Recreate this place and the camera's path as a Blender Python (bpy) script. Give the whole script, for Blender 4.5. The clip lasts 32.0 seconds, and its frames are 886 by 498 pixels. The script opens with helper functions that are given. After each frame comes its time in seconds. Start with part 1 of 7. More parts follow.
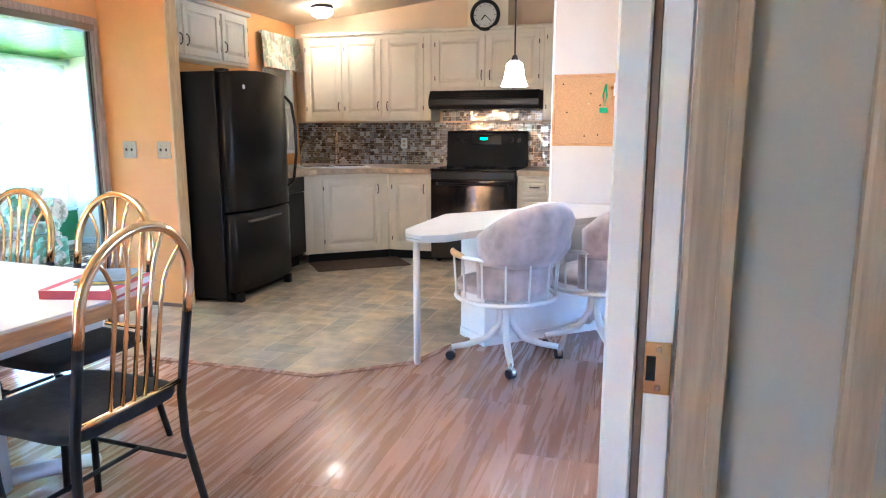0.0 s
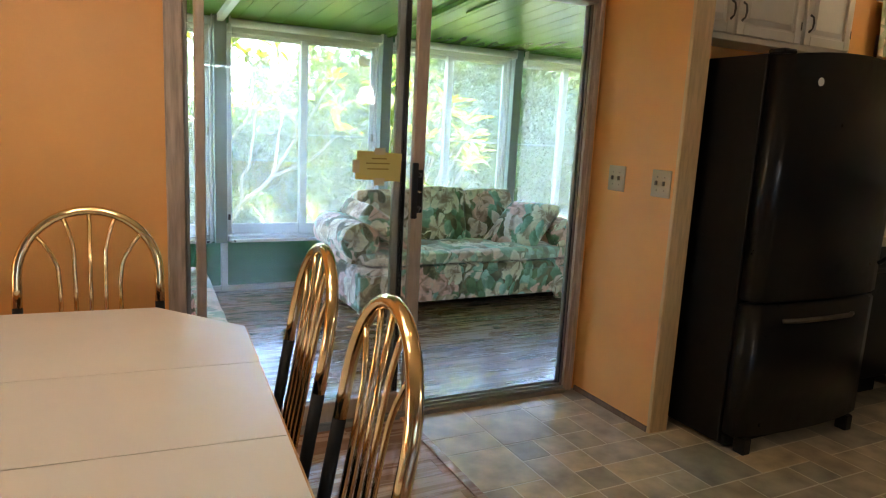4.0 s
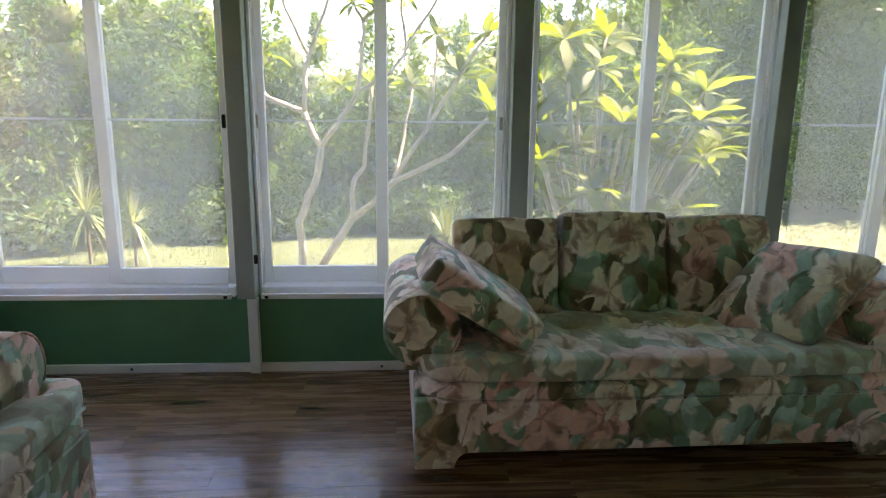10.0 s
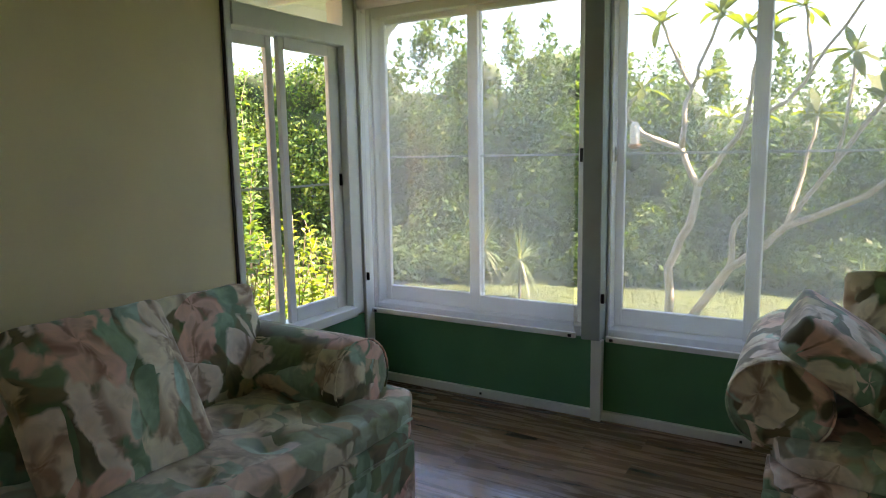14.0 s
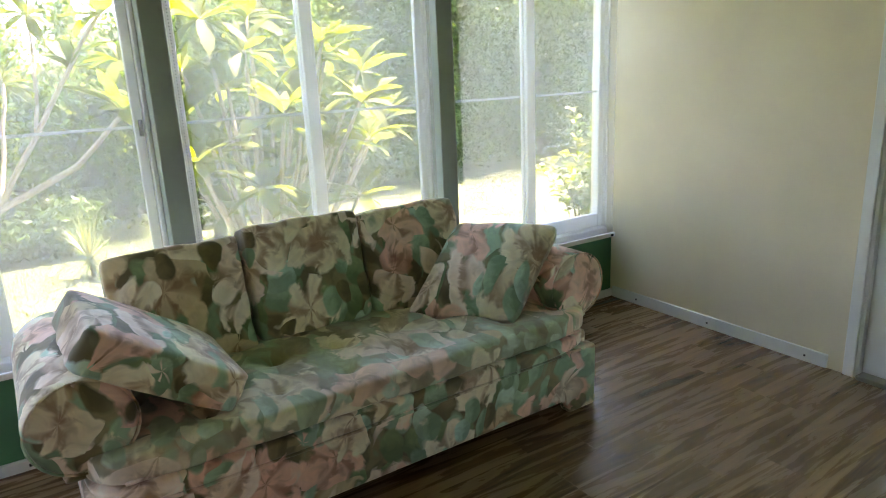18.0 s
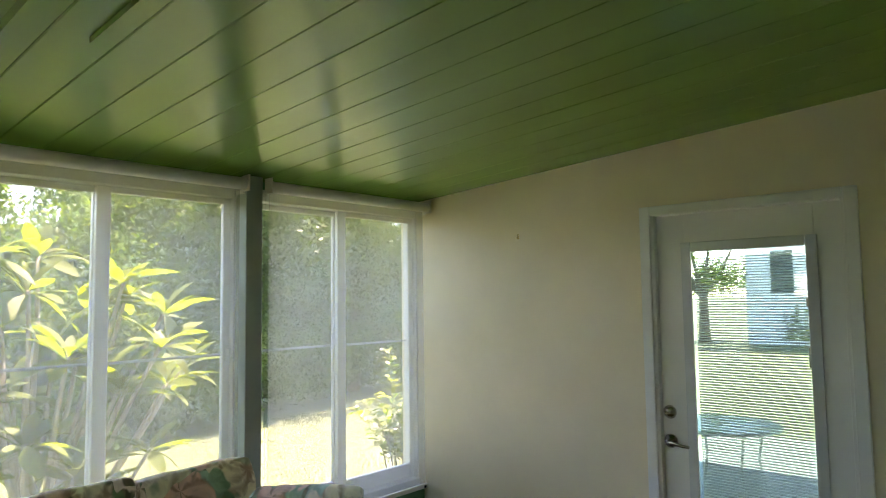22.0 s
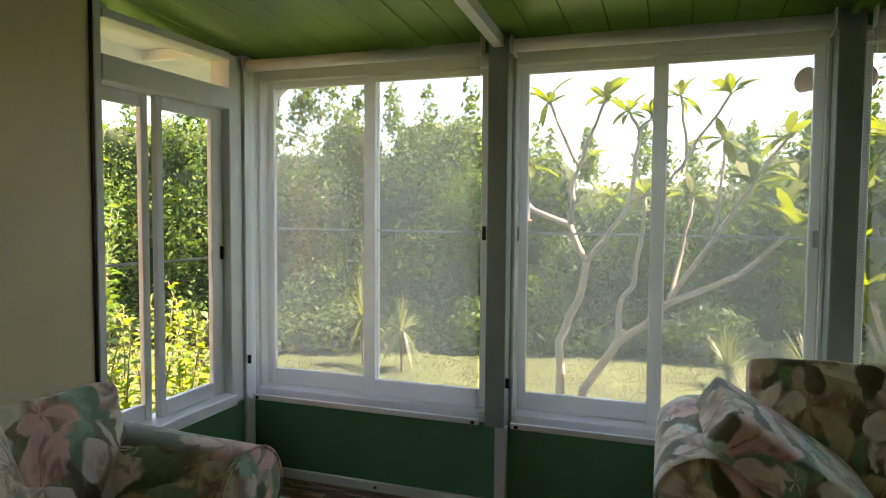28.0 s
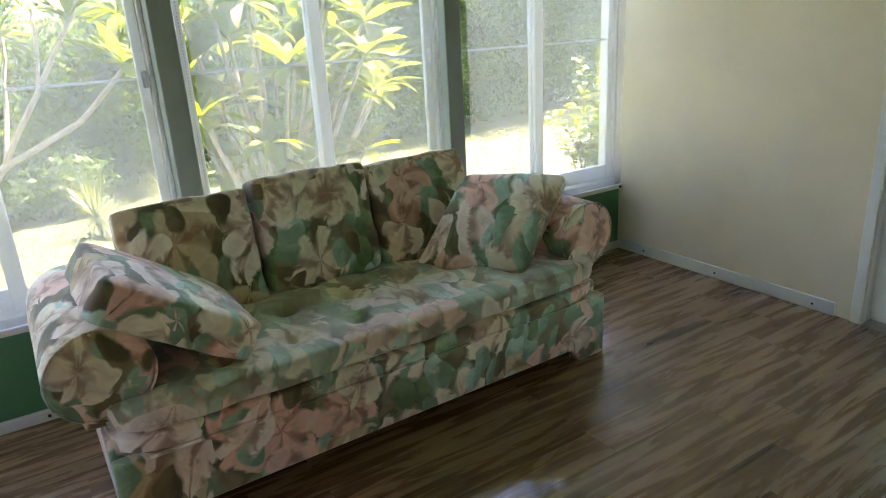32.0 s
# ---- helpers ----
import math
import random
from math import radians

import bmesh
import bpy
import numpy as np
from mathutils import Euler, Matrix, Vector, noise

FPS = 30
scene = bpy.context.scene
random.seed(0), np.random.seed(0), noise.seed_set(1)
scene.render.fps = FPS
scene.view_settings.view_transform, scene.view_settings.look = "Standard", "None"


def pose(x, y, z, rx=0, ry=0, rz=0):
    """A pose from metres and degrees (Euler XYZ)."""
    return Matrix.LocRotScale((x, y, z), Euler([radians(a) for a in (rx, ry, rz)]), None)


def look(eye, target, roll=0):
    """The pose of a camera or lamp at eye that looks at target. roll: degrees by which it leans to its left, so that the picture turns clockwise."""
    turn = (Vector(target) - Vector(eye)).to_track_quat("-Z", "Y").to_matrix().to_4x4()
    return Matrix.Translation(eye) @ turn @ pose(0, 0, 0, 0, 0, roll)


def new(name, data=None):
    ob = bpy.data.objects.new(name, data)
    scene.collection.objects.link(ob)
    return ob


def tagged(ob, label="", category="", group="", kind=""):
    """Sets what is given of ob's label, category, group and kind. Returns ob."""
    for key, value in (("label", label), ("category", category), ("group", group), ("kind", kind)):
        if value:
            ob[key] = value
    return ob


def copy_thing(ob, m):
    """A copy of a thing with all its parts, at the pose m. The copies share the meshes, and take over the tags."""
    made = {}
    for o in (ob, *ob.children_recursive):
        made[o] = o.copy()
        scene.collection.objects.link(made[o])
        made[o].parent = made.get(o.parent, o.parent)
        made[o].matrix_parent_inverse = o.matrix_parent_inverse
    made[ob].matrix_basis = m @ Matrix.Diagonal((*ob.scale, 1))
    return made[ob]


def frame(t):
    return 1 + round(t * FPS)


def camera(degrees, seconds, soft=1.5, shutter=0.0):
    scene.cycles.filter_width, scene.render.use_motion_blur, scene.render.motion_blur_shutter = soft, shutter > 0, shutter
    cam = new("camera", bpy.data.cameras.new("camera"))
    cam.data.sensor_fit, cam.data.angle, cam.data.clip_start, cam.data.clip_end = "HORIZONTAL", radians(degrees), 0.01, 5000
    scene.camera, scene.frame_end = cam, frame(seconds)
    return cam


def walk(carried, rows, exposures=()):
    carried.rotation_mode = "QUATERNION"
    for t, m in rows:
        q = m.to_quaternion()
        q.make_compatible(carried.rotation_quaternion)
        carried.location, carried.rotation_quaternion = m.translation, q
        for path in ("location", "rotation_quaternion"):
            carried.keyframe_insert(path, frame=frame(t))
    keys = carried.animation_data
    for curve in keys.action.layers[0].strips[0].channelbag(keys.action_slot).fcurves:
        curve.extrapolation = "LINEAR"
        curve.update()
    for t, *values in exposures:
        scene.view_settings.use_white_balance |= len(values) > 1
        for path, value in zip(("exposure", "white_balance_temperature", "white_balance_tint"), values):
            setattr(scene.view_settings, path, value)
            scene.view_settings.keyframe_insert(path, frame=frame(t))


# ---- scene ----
cam = camera(67.2, 32.0, soft=1.1, shutter=0.0)
PATH = [
    (0, (-3.134, -3.971, 1.314), (-1.244, -3.416, 0.965), 0.0),
    (0.5, (-2.896, -3.962, 1.35), (-1.099, -3.145, 1.032), 0.7),
    (1, (-2.629, -3.768, 1.32), (-0.902, -2.807, 1.013), 0.6),
    (1.5, (-2.388, -3.635, 1.338), (-0.656, -2.681, 1.037), 0.0),
    (2, (-2.146, -3.464, 1.331), (-0.487, -2.388, 1.028), 0.0),
    (2.5, (-1.911, -3.276, 1.327), (-0.469, -1.923, 1.024), 1.3),
    (3, (-1.702, -3.103, 1.361), (-0.362, -1.648, 1.067), 1.6),
    (3.5, (-1.494, -2.988, 1.301), (-0.387, -1.352, 0.986), 1.8),
    (4, (-1.259, -2.92, 1.363), (-0.365, -1.165, 1.014), 3.0),
    (4.5, (-1.109, -2.784, 1.321), (-0.256, -1.002, 1.008), 2.2),
    (6.5, (-0.316, -2.14, 1.363), (0.254, -0.25, 1.039), 1.8),
    (7, (-0.153, -1.975, 1.358), (0.323, -0.064, 1.013), 2.2),
    (7.5, (0.011, -1.816, 1.35), (0.431, 0.099, 0.956), 2.7),
    (8, (0.117, -1.562, 1.333), (0.457, 0.358, 0.889), 2.9),
    (8.5, (0.224, -1.313, 1.324), (0.466, 0.619, 0.867), 2.2),
    (9, (0.413, -1.032, 1.377), (0.569, 0.906, 0.911), 1.1),
    (9.5, (0.508, -0.791, 1.38), (0.532, 1.143, 0.874), 0.2),
    (10, (0.482, -0.527, 1.386), (0.597, 1.421, 0.947), 0.6),
    (10.5, (0.739, -0.386, 1.332), (0.59, 1.582, 1.011), 1.1),
    (11, (0.78, -0.251, 1.326), (0.278, 1.674, 1.124), 1.9),
    (11.5, (0.766, -0.183, 1.386), (-0.05, 1.633, 1.198), 0.9),
    (12, (0.643, -0.24, 1.361), (-0.497, 1.39, 1.16), 1.6),
    (12.5, (0.605, -0.264, 1.302), (-0.797, 1.144, 1.073), 0.2),
    (13, (0.676, -0.283, 1.252), (-0.729, 1.122, 1.022), 0.3),
    (13.5, (0.699, -0.248, 1.258), (-0.552, 1.298, 1.041), 0.1),
    (15.5, (0.561, -0.246, 1.384), (0.119, 1.533, 0.585), -3.4),
    (16, (0.569, -0.181, 1.344), (0.233, 1.508, 0.326), -5.2),
    (16.5, (0.489, -0.064, 1.348), (0.473, 1.594, 0.229), -9.7),
    (17, (0.439, -0.076, 1.324), (0.825, 1.608, 0.316), -4.1),
    (17.5, (0.529, -0.079, 1.41), (1.224, 1.659, 0.707), -1.6),
    (18, (0.526, -0.044, 1.45), (1.555, 1.59, 0.928), -2.6),
    (18.5, (0.588, -0.1, 1.475), (1.804, 1.446, 1.111), -3.0),
    (19, (0.592, -0.141, 1.502), (1.874, 1.38, 1.287), -2.1),
    (19.5, (0.58, -0.113, 1.529), (1.981, 1.306, 1.385), -3.3),
    (20, (0.626, -0.106, 1.546), (2.171, 1.15, 1.358), -3.9),
    (20.5, (0.647, -0.09, 1.517), (2.236, 1.113, 1.347), -3.6),
    (21, (0.637, -0.092, 1.501), (2.219, 1.129, 1.421), -2.4),
    (21.5, (0.612, -0.066, 1.515), (2.155, 1.205, 1.561), -1.2),
    (22, (0.595, -0.059, 1.542), (2.076, 1.277, 1.689), -0.8),
    (22.5, (0.552, -0.034, 1.563), (1.95, 1.389, 1.716), -1.3),
    (23, (0.524, -0.009, 1.54), (1.786, 1.543, 1.531), 0.4),
    (23.5, (0.624, -0.142, 1.565), (1.604, 1.598, 1.449), 1.7),
    (24, (0.635, -0.144, 1.52), (1.355, 1.716, 1.366), 1.4),
    (24.5, (0.566, -0.091, 1.524), (1.112, 1.826, 1.362), 1.7),
    (25, (0.524, -0.064, 1.573), (0.942, 1.884, 1.391), 2.0),
    (25.5, (0.533, -0.06, 1.547), (0.759, 1.919, 1.361), 1.7),
    (26, (0.531, -0.079, 1.461), (0.57, 1.914, 1.306), 1.3),
    (26.5, (0.517, -0.082, 1.431), (0.348, 1.907, 1.307), 0.8),
    (28.5, (0.431, -0.119, 1.355), (-0.274, 1.749, 1.232), 0.4),
    (29, (0.413, -0.107, 1.43), (-0.051, 1.818, 1.145), -0.9),
    (29.5, (0.295, -0.161, 1.367), (-0.012, 1.676, 0.638), -0.3),
    (30, (0.312, -0.097, 1.359), (0.083, 1.629, 0.376), -1.7),
    (30.5, (0.342, -0.069, 1.334), (0.377, 1.642, 0.299), -1.8),
    (31, (0.368, -0.047, 1.359), (0.741, 1.662, 0.389), -2.1),
    (31.5, (0.48, -0.05, 1.392), (1.089, 1.646, 0.525), -4.4),
    (32, (0.502, -0.034, 1.418), (1.497, 1.578, 0.777), -3.3),
]
EXPOSURE = [(0.0, 7.44, 4900, 12), (0.6, 7.19, 4900, 12), (1.0, 6.89, 4900, 12), (2.0, 6.59, 5400, 12), (3.0, 6.09, 6200, 12), (4.5, 5.57, 6750, 12), (7.0, 4.67, 7500, 21), (9.0, 4.57, 8000, 29), (10.0, 4.27, 8000, 29), (11.5, 3.94, 7900, 24), (14.0, 3.89, 8000, 24), (16.0, 4.37, 8400, 27), (17.5, 5.22, 8400, 27), (19.0, 4.52, 7800, 27), (21.0, 4.54, 8100, 27), (22.5, 4.45, 8400, 27), (24.0, 3.99, 8800, 28), (26.0, 3.75, 8600, 24), (28.0, 3.68, 8800, 24), (30.0, 4.24, 8900, 27), (31.0, 4.72, 8400, 27), (32.0, 4.97, 8200, 27)]
walk(cam, [(t, look(eye, target, roll)) for t, eye, target, roll in PATH], EXPOSURE)
w = bpy.data.worlds.new("sky")
scene.world = w
w.use_nodes = True
wn = w.node_tree.nodes
sky = wn.new("ShaderNodeTexSky")
sky.sky_type, sky.sun_disc = "NISHITA", False
sky.air_density, sky.dust_density, sky.ozone_density = 0.85, 0.1, 2.0
SUN_HEIGHT, SUN_TURN = 60.0, 70.0
sky.sun_elevation, sky.sun_rotation = radians(SUN_HEIGHT), radians(SUN_TURN)
w.node_tree.links.new(sky.outputs[0], wn["Background"].inputs["Color"])
wn["Background"].inputs["Strength"].default_value = 0.09
sun = new("sun", bpy.data.lights.new("sun", "SUN"))
sun.data.energy, sun.data.angle, sun.data.color = 4.2, radians(0.5), (1.0, 0.94, 0.85)
sa, sh = radians(SUN_TURN), radians(SUN_HEIGHT)
sun.matrix_world = look((0, 0, 0), (-math.sin(sa) * math.cos(sh), -math.cos(sa) * math.cos(sh), -math.sin(sh)))

# ---- small tools ----
def part(name, bm, material, parent=None, label="", smooth=False):
    me = bpy.data.meshes.new(name)
    bm.to_mesh(me)
    bm.free()
    me.materials.append(material)
    if smooth:
        for p in me.polygons:
            p.use_smooth = True
    ob = new(name, me)
    if parent is not None:
        ob.parent = parent
    if label:
        ob["label"] = label
    return ob


def thing(name, at=(0, 0, 0), label="", category="", group="", rz=0, kind=""):
    ob = new(name)
    ob.empty_display_size = 0.1
    ob.matrix_basis = pose(*at, 0, 0, rz)
    return tagged(ob, label, category, group, kind)


def bbox(lo, hi, bevel=0.0, seg=1, bm=None):
    """A box between two corners, added to bm, with rounded edges."""
    b = bm or bmesh.new()
    lo, hi = Vector(lo), Vector(hi)
    r = bmesh.ops.create_cube(b, size=1.0)
    c, s = (lo + hi) / 2, hi - lo
    for v in r["verts"]:
        v.co = Vector((v.co.x * s.x, v.co.y * s.y, v.co.z * s.z)) + c
    if bevel > 0:
        es = list({e for v in r["verts"] for e in v.link_edges})
        bmesh.ops.bevel(b, geom=es, offset=bevel, segments=seg, profile=0.6, affect="EDGES")
    return b


def prism(points, z0, z1, bevel=0.0, seg=2, bm=None):
    """An upright prism over a plan outline."""
    b = bm or bmesh.new()
    vs = [b.verts.new((x, y, z0)) for x, y in points]
    f = b.faces.new(vs)
    f.normal_update()
    if f.normal.z > 0:
        f.normal_flip()
    r = bmesh.ops.extrude_face_region(b, geom=[f])
    top = [g for g in r["geom"] if isinstance(g, bmesh.types.BMVert)]
    for v in top:
        v.co.z = z1
    if bevel > 0:
        es = [e for e in b.edges if all(v.co.z == z1 for v in e.verts) or all(v.co.z == z0 for v in e.verts)]
        bmesh.ops.bevel(b, geom=es, offset=bevel, segments=seg, profile=0.5, affect="EDGES")
    bmesh.ops.recalc_face_normals(b, faces=b.faces)
    return b


def tube(points, radius, sides=10, bm=None, caps=True):
    """A round tube along a line of points; radius may be a list."""
    b = bm or bmesh.new()
    pts = [Vector(p) for p in points]
    rings = []
    up = None
    for i, p in enumerate(pts):
        d = (pts[min(i + 1, len(pts) - 1)] - pts[max(i - 1, 0)]).normalized()
        if up is None:
            up = d.orthogonal().normalized()
        side = d.cross(up)
        if side.length < 1e-6:
            side = d.orthogonal()
        side.normalize()
        up = side.cross(d).normalized()
        r = radius[i] if isinstance(radius, (list, tuple)) else radius
        rings.append([b.verts.new(p + r * (math.cos(a) * up + math.sin(a) * side)) for a in (2 * math.pi * k / sides for k in range(sides))])
    for p, q in zip(rings, rings[1:]):
        for k in range(sides):
            b.faces.new((p[k], p[(k + 1) % sides], q[(k + 1) % sides], q[k]))
    if caps:
        b.faces.new(rings[0][::-1])
        b.faces.new(rings[-1])
    bmesh.ops.recalc_face_normals(b, faces=b.faces)
    return b


def spin(profile, sides=24, bm=None):
    """A turned shape about z from (radius, height) pairs."""
    b = bm or bmesh.new()
    rings = [[b.verts.new((max(r, 1e-4) * math.cos(2 * math.pi * k / sides), max(r, 1e-4) * math.sin(2 * math.pi * k / sides), z)) for k in range(sides)] for r, z in profile]
    for p, q in zip(rings, rings[1:]):
        for k in range(sides):
            b.faces.new((p[k], p[(k + 1) % sides], q[(k + 1) % sides], q[k]))
    b.faces.new(rings[0][::-1])
    b.faces.new(rings[-1])
    bmesh.ops.recalc_face_normals(b, faces=b.faces)
    return b


def moved(bm, m):
    bmesh.ops.transform(bm, matrix=m, verts=bm.verts)
    return bm


def arc(a0, a1, n):
    return [a0 + (a1 - a0) * i / n for i in range(n + 1)]


# ---- materials ----
def mat(name, color, rough=0.5, metal=0.0, scale=8.0, amount=0.12, bump=0.0, bump_scale=60.0, spread=(1, 1, 1), coat=0.0, spec=0.5, sheen=0.0):
    """A painted or plain surface: colour varied at two scales, roughness varied, fine relief."""
    m = bpy.data.materials.new(name)
    m.use_nodes = True
    nt = m.node_tree
    n, l = nt.nodes, nt.links
    b = n["Principled BSDF"]
    b.inputs["Roughness"].default_value = rough
    b.inputs["Metallic"].default_value = metal
    b.inputs["Coat Weight"].default_value = coat
    b.inputs["Specular IOR Level"].default_value = spec
    b.inputs["Sheen Weight"].default_value = sheen
    tc = n.new("ShaderNodeTexCoord")
    mp = n.new("ShaderNodeMapping")
    mp.inputs["Scale"].default_value = spread
    l.new(tc.outputs["Object"], mp.inputs[0])
    a = n.new("ShaderNodeTexNoise")
    a.inputs["Scale"].default_value, a.inputs["Detail"].default_value = scale, 5
    l.new(mp.outputs[0], a.inputs["Vector"])
    r = n.new("ShaderNodeValToRGB")
    c = Vector(color)
    lo, hi = c * (1 - amount), c * (1 + amount)
    r.color_ramp.elements[0].color, r.color_ramp.elements[0].position = (*lo, 1), 0.3
    r.color_ramp.elements[1].color, r.color_ramp.elements[1].position = (*[min(x, 0.95) for x in hi], 1), 0.7
    l.new(a.outputs["Fac"], r.inputs["Fac"])
    l.new(r.outputs["Color"], b.inputs["Base Color"])
    if rough > 0.03:
        mr = n.new("ShaderNodeMapRange")
        mr.inputs["To Min"].default_value, mr.inputs["To Max"].default_value = rough * 0.8, min(1, rough * 1.25)
        a2 = n.new("ShaderNodeTexNoise")
        a2.inputs["Scale"].default_value = scale * 3
        l.new(mp.outputs[0], a2.inputs["Vector"])
        l.new(a2.outputs["Fac"], mr.inputs["Value"])
        l.new(mr.outputs[0], b.inputs["Roughness"])
    if bump:
        a3 = n.new("ShaderNodeTexNoise")
        a3.inputs["Scale"].default_value, a3.inputs["Detail"].default_value = bump_scale, 3
        l.new(mp.outputs[0], a3.inputs["Vector"])
        bp = n.new("ShaderNodeBump")
        bp.inputs["Strength"].default_value, bp.inputs["Distance"].default_value = bump, 0.004
        l.new(a3.outputs["Fac"], bp.inputs["Height"])
        l.new(bp.outputs[0], b.inputs["Normal"])
    return m


def glow(name, color, strength):
    m = bpy.data.materials.new(name)
    m.use_nodes = True
    b = m.node_tree.nodes["Principled BSDF"]
    b.inputs["Base Color"].default_value = (*color, 1)
    b.inputs["Emission Color"].default_value = (*color, 1)
    b.inputs["Emission Strength"].default_value = strength
    b.inputs["Roughness"].default_value = 0.3
    return m


def glass(name, tint=(1, 1, 1)):
    """A thin pane: clear, with a mirror that grows at grazing angles."""
    m = bpy.data.materials.new(name)
    m.use_nodes = True
    nt = m.node_tree
    n, l = nt.nodes, nt.links
    n.remove(n["Principled BSDF"])
    t, g, mx, f = n.new("ShaderNodeBsdfTransparent"), n.new("ShaderNodeBsdfGlossy"), n.new("ShaderNodeMixShader"), n.new("ShaderNodeLayerWeight")
    t.inputs[0].default_value = (*tint, 1)
    g.inputs["Roughness"].default_value = 0.0
    p, s = n.new("ShaderNodeMath"), n.new("ShaderNodeMath")
    p.operation, s.operation = "POWER", "MULTIPLY_ADD"
    f.inputs["Blend"].default_value = 0.5
    p.inputs[1].default_value = 4.0
    s.inputs[1].default_value, s.inputs[2].default_value = 0.8, 0.035
    l.new(f.outputs["Facing"], p.inputs[0])
    l.new(p.outputs[0], s.inputs[0])
    l.new(s.outputs[0], mx.inputs[0])
    l.new(t.outputs[0], mx.inputs[1])
    l.new(g.outputs[0], mx.inputs[2])
    l.new(mx.outputs[0], n["Material Output"].inputs["Surface"])
    return m


def screen_cloth(name, color, through_part):
    """Woven sun-screen cloth: part of the light passes straight through, the threads scatter the rest."""
    m = bpy.data.materials.new(name)
    m.use_nodes = True
    nt = m.node_tree
    n, l = nt.nodes, nt.links
    n.remove(n["Principled BSDF"])
    t, d, tl, m1, m2 = n.new("ShaderNodeBsdfTransparent"), n.new("ShaderNodeBsdfDiffuse"), n.new("ShaderNodeBsdfTranslucent"), n.new("ShaderNodeMixShader"), n.new("ShaderNodeMixShader")
    d.inputs[0].default_value = (*color, 1)
    tl.inputs[0].default_value = (*color, 1)
    m1.inputs[0].default_value = 0.55
    tc, w = n.new("ShaderNodeTexCoord"), n.new("ShaderNodeTexNoise")
    w.inputs["Scale"].default_value = 2.0
    l.new(tc.outputs["Object"], w.inputs["Vector"])
    mr = n.new("ShaderNodeMapRange")
    mr.inputs["To Min"].default_value, mr.inputs["To Max"].default_value = through_part - 0.04, through_part + 0.04
    l.new(w.outputs["Fac"], mr.inputs["Value"])
    # the weave's upright threads lie closer and wider by turns
    rib, amp = n.new("ShaderNodeTexWave"), n.new("ShaderNodeMath")
    rib.bands_direction = "X"
    rib.inputs["Scale"].default_value, rib.inputs["Distortion"].default_value, rib.inputs["Detail"].default_value = 21.0, 0.6, 1.0
    rib.inputs["Detail Scale"].default_value = 0.15
    l.new(tc.outputs["Object"], rib.inputs["Vector"])
    amp.operation = "MULTIPLY_ADD"
    amp.inputs[1].default_value = 0.022
    l.new(rib.outputs["Fac"], amp.inputs[0])
    l.new(mr.outputs[0], amp.inputs[2])
    l.new(amp.outputs[0], m2.inputs[0])
    l.new(d.outputs[0], m1.inputs[1])
    l.new(tl.outputs[0], m1.inputs[2])
    l.new(m1.outputs[0], m2.inputs[1])
    l.new(t.outputs[0], m2.inputs[2])
    l.new(m2.outputs[0], n["Material Output"].inputs["Surface"])
    return m


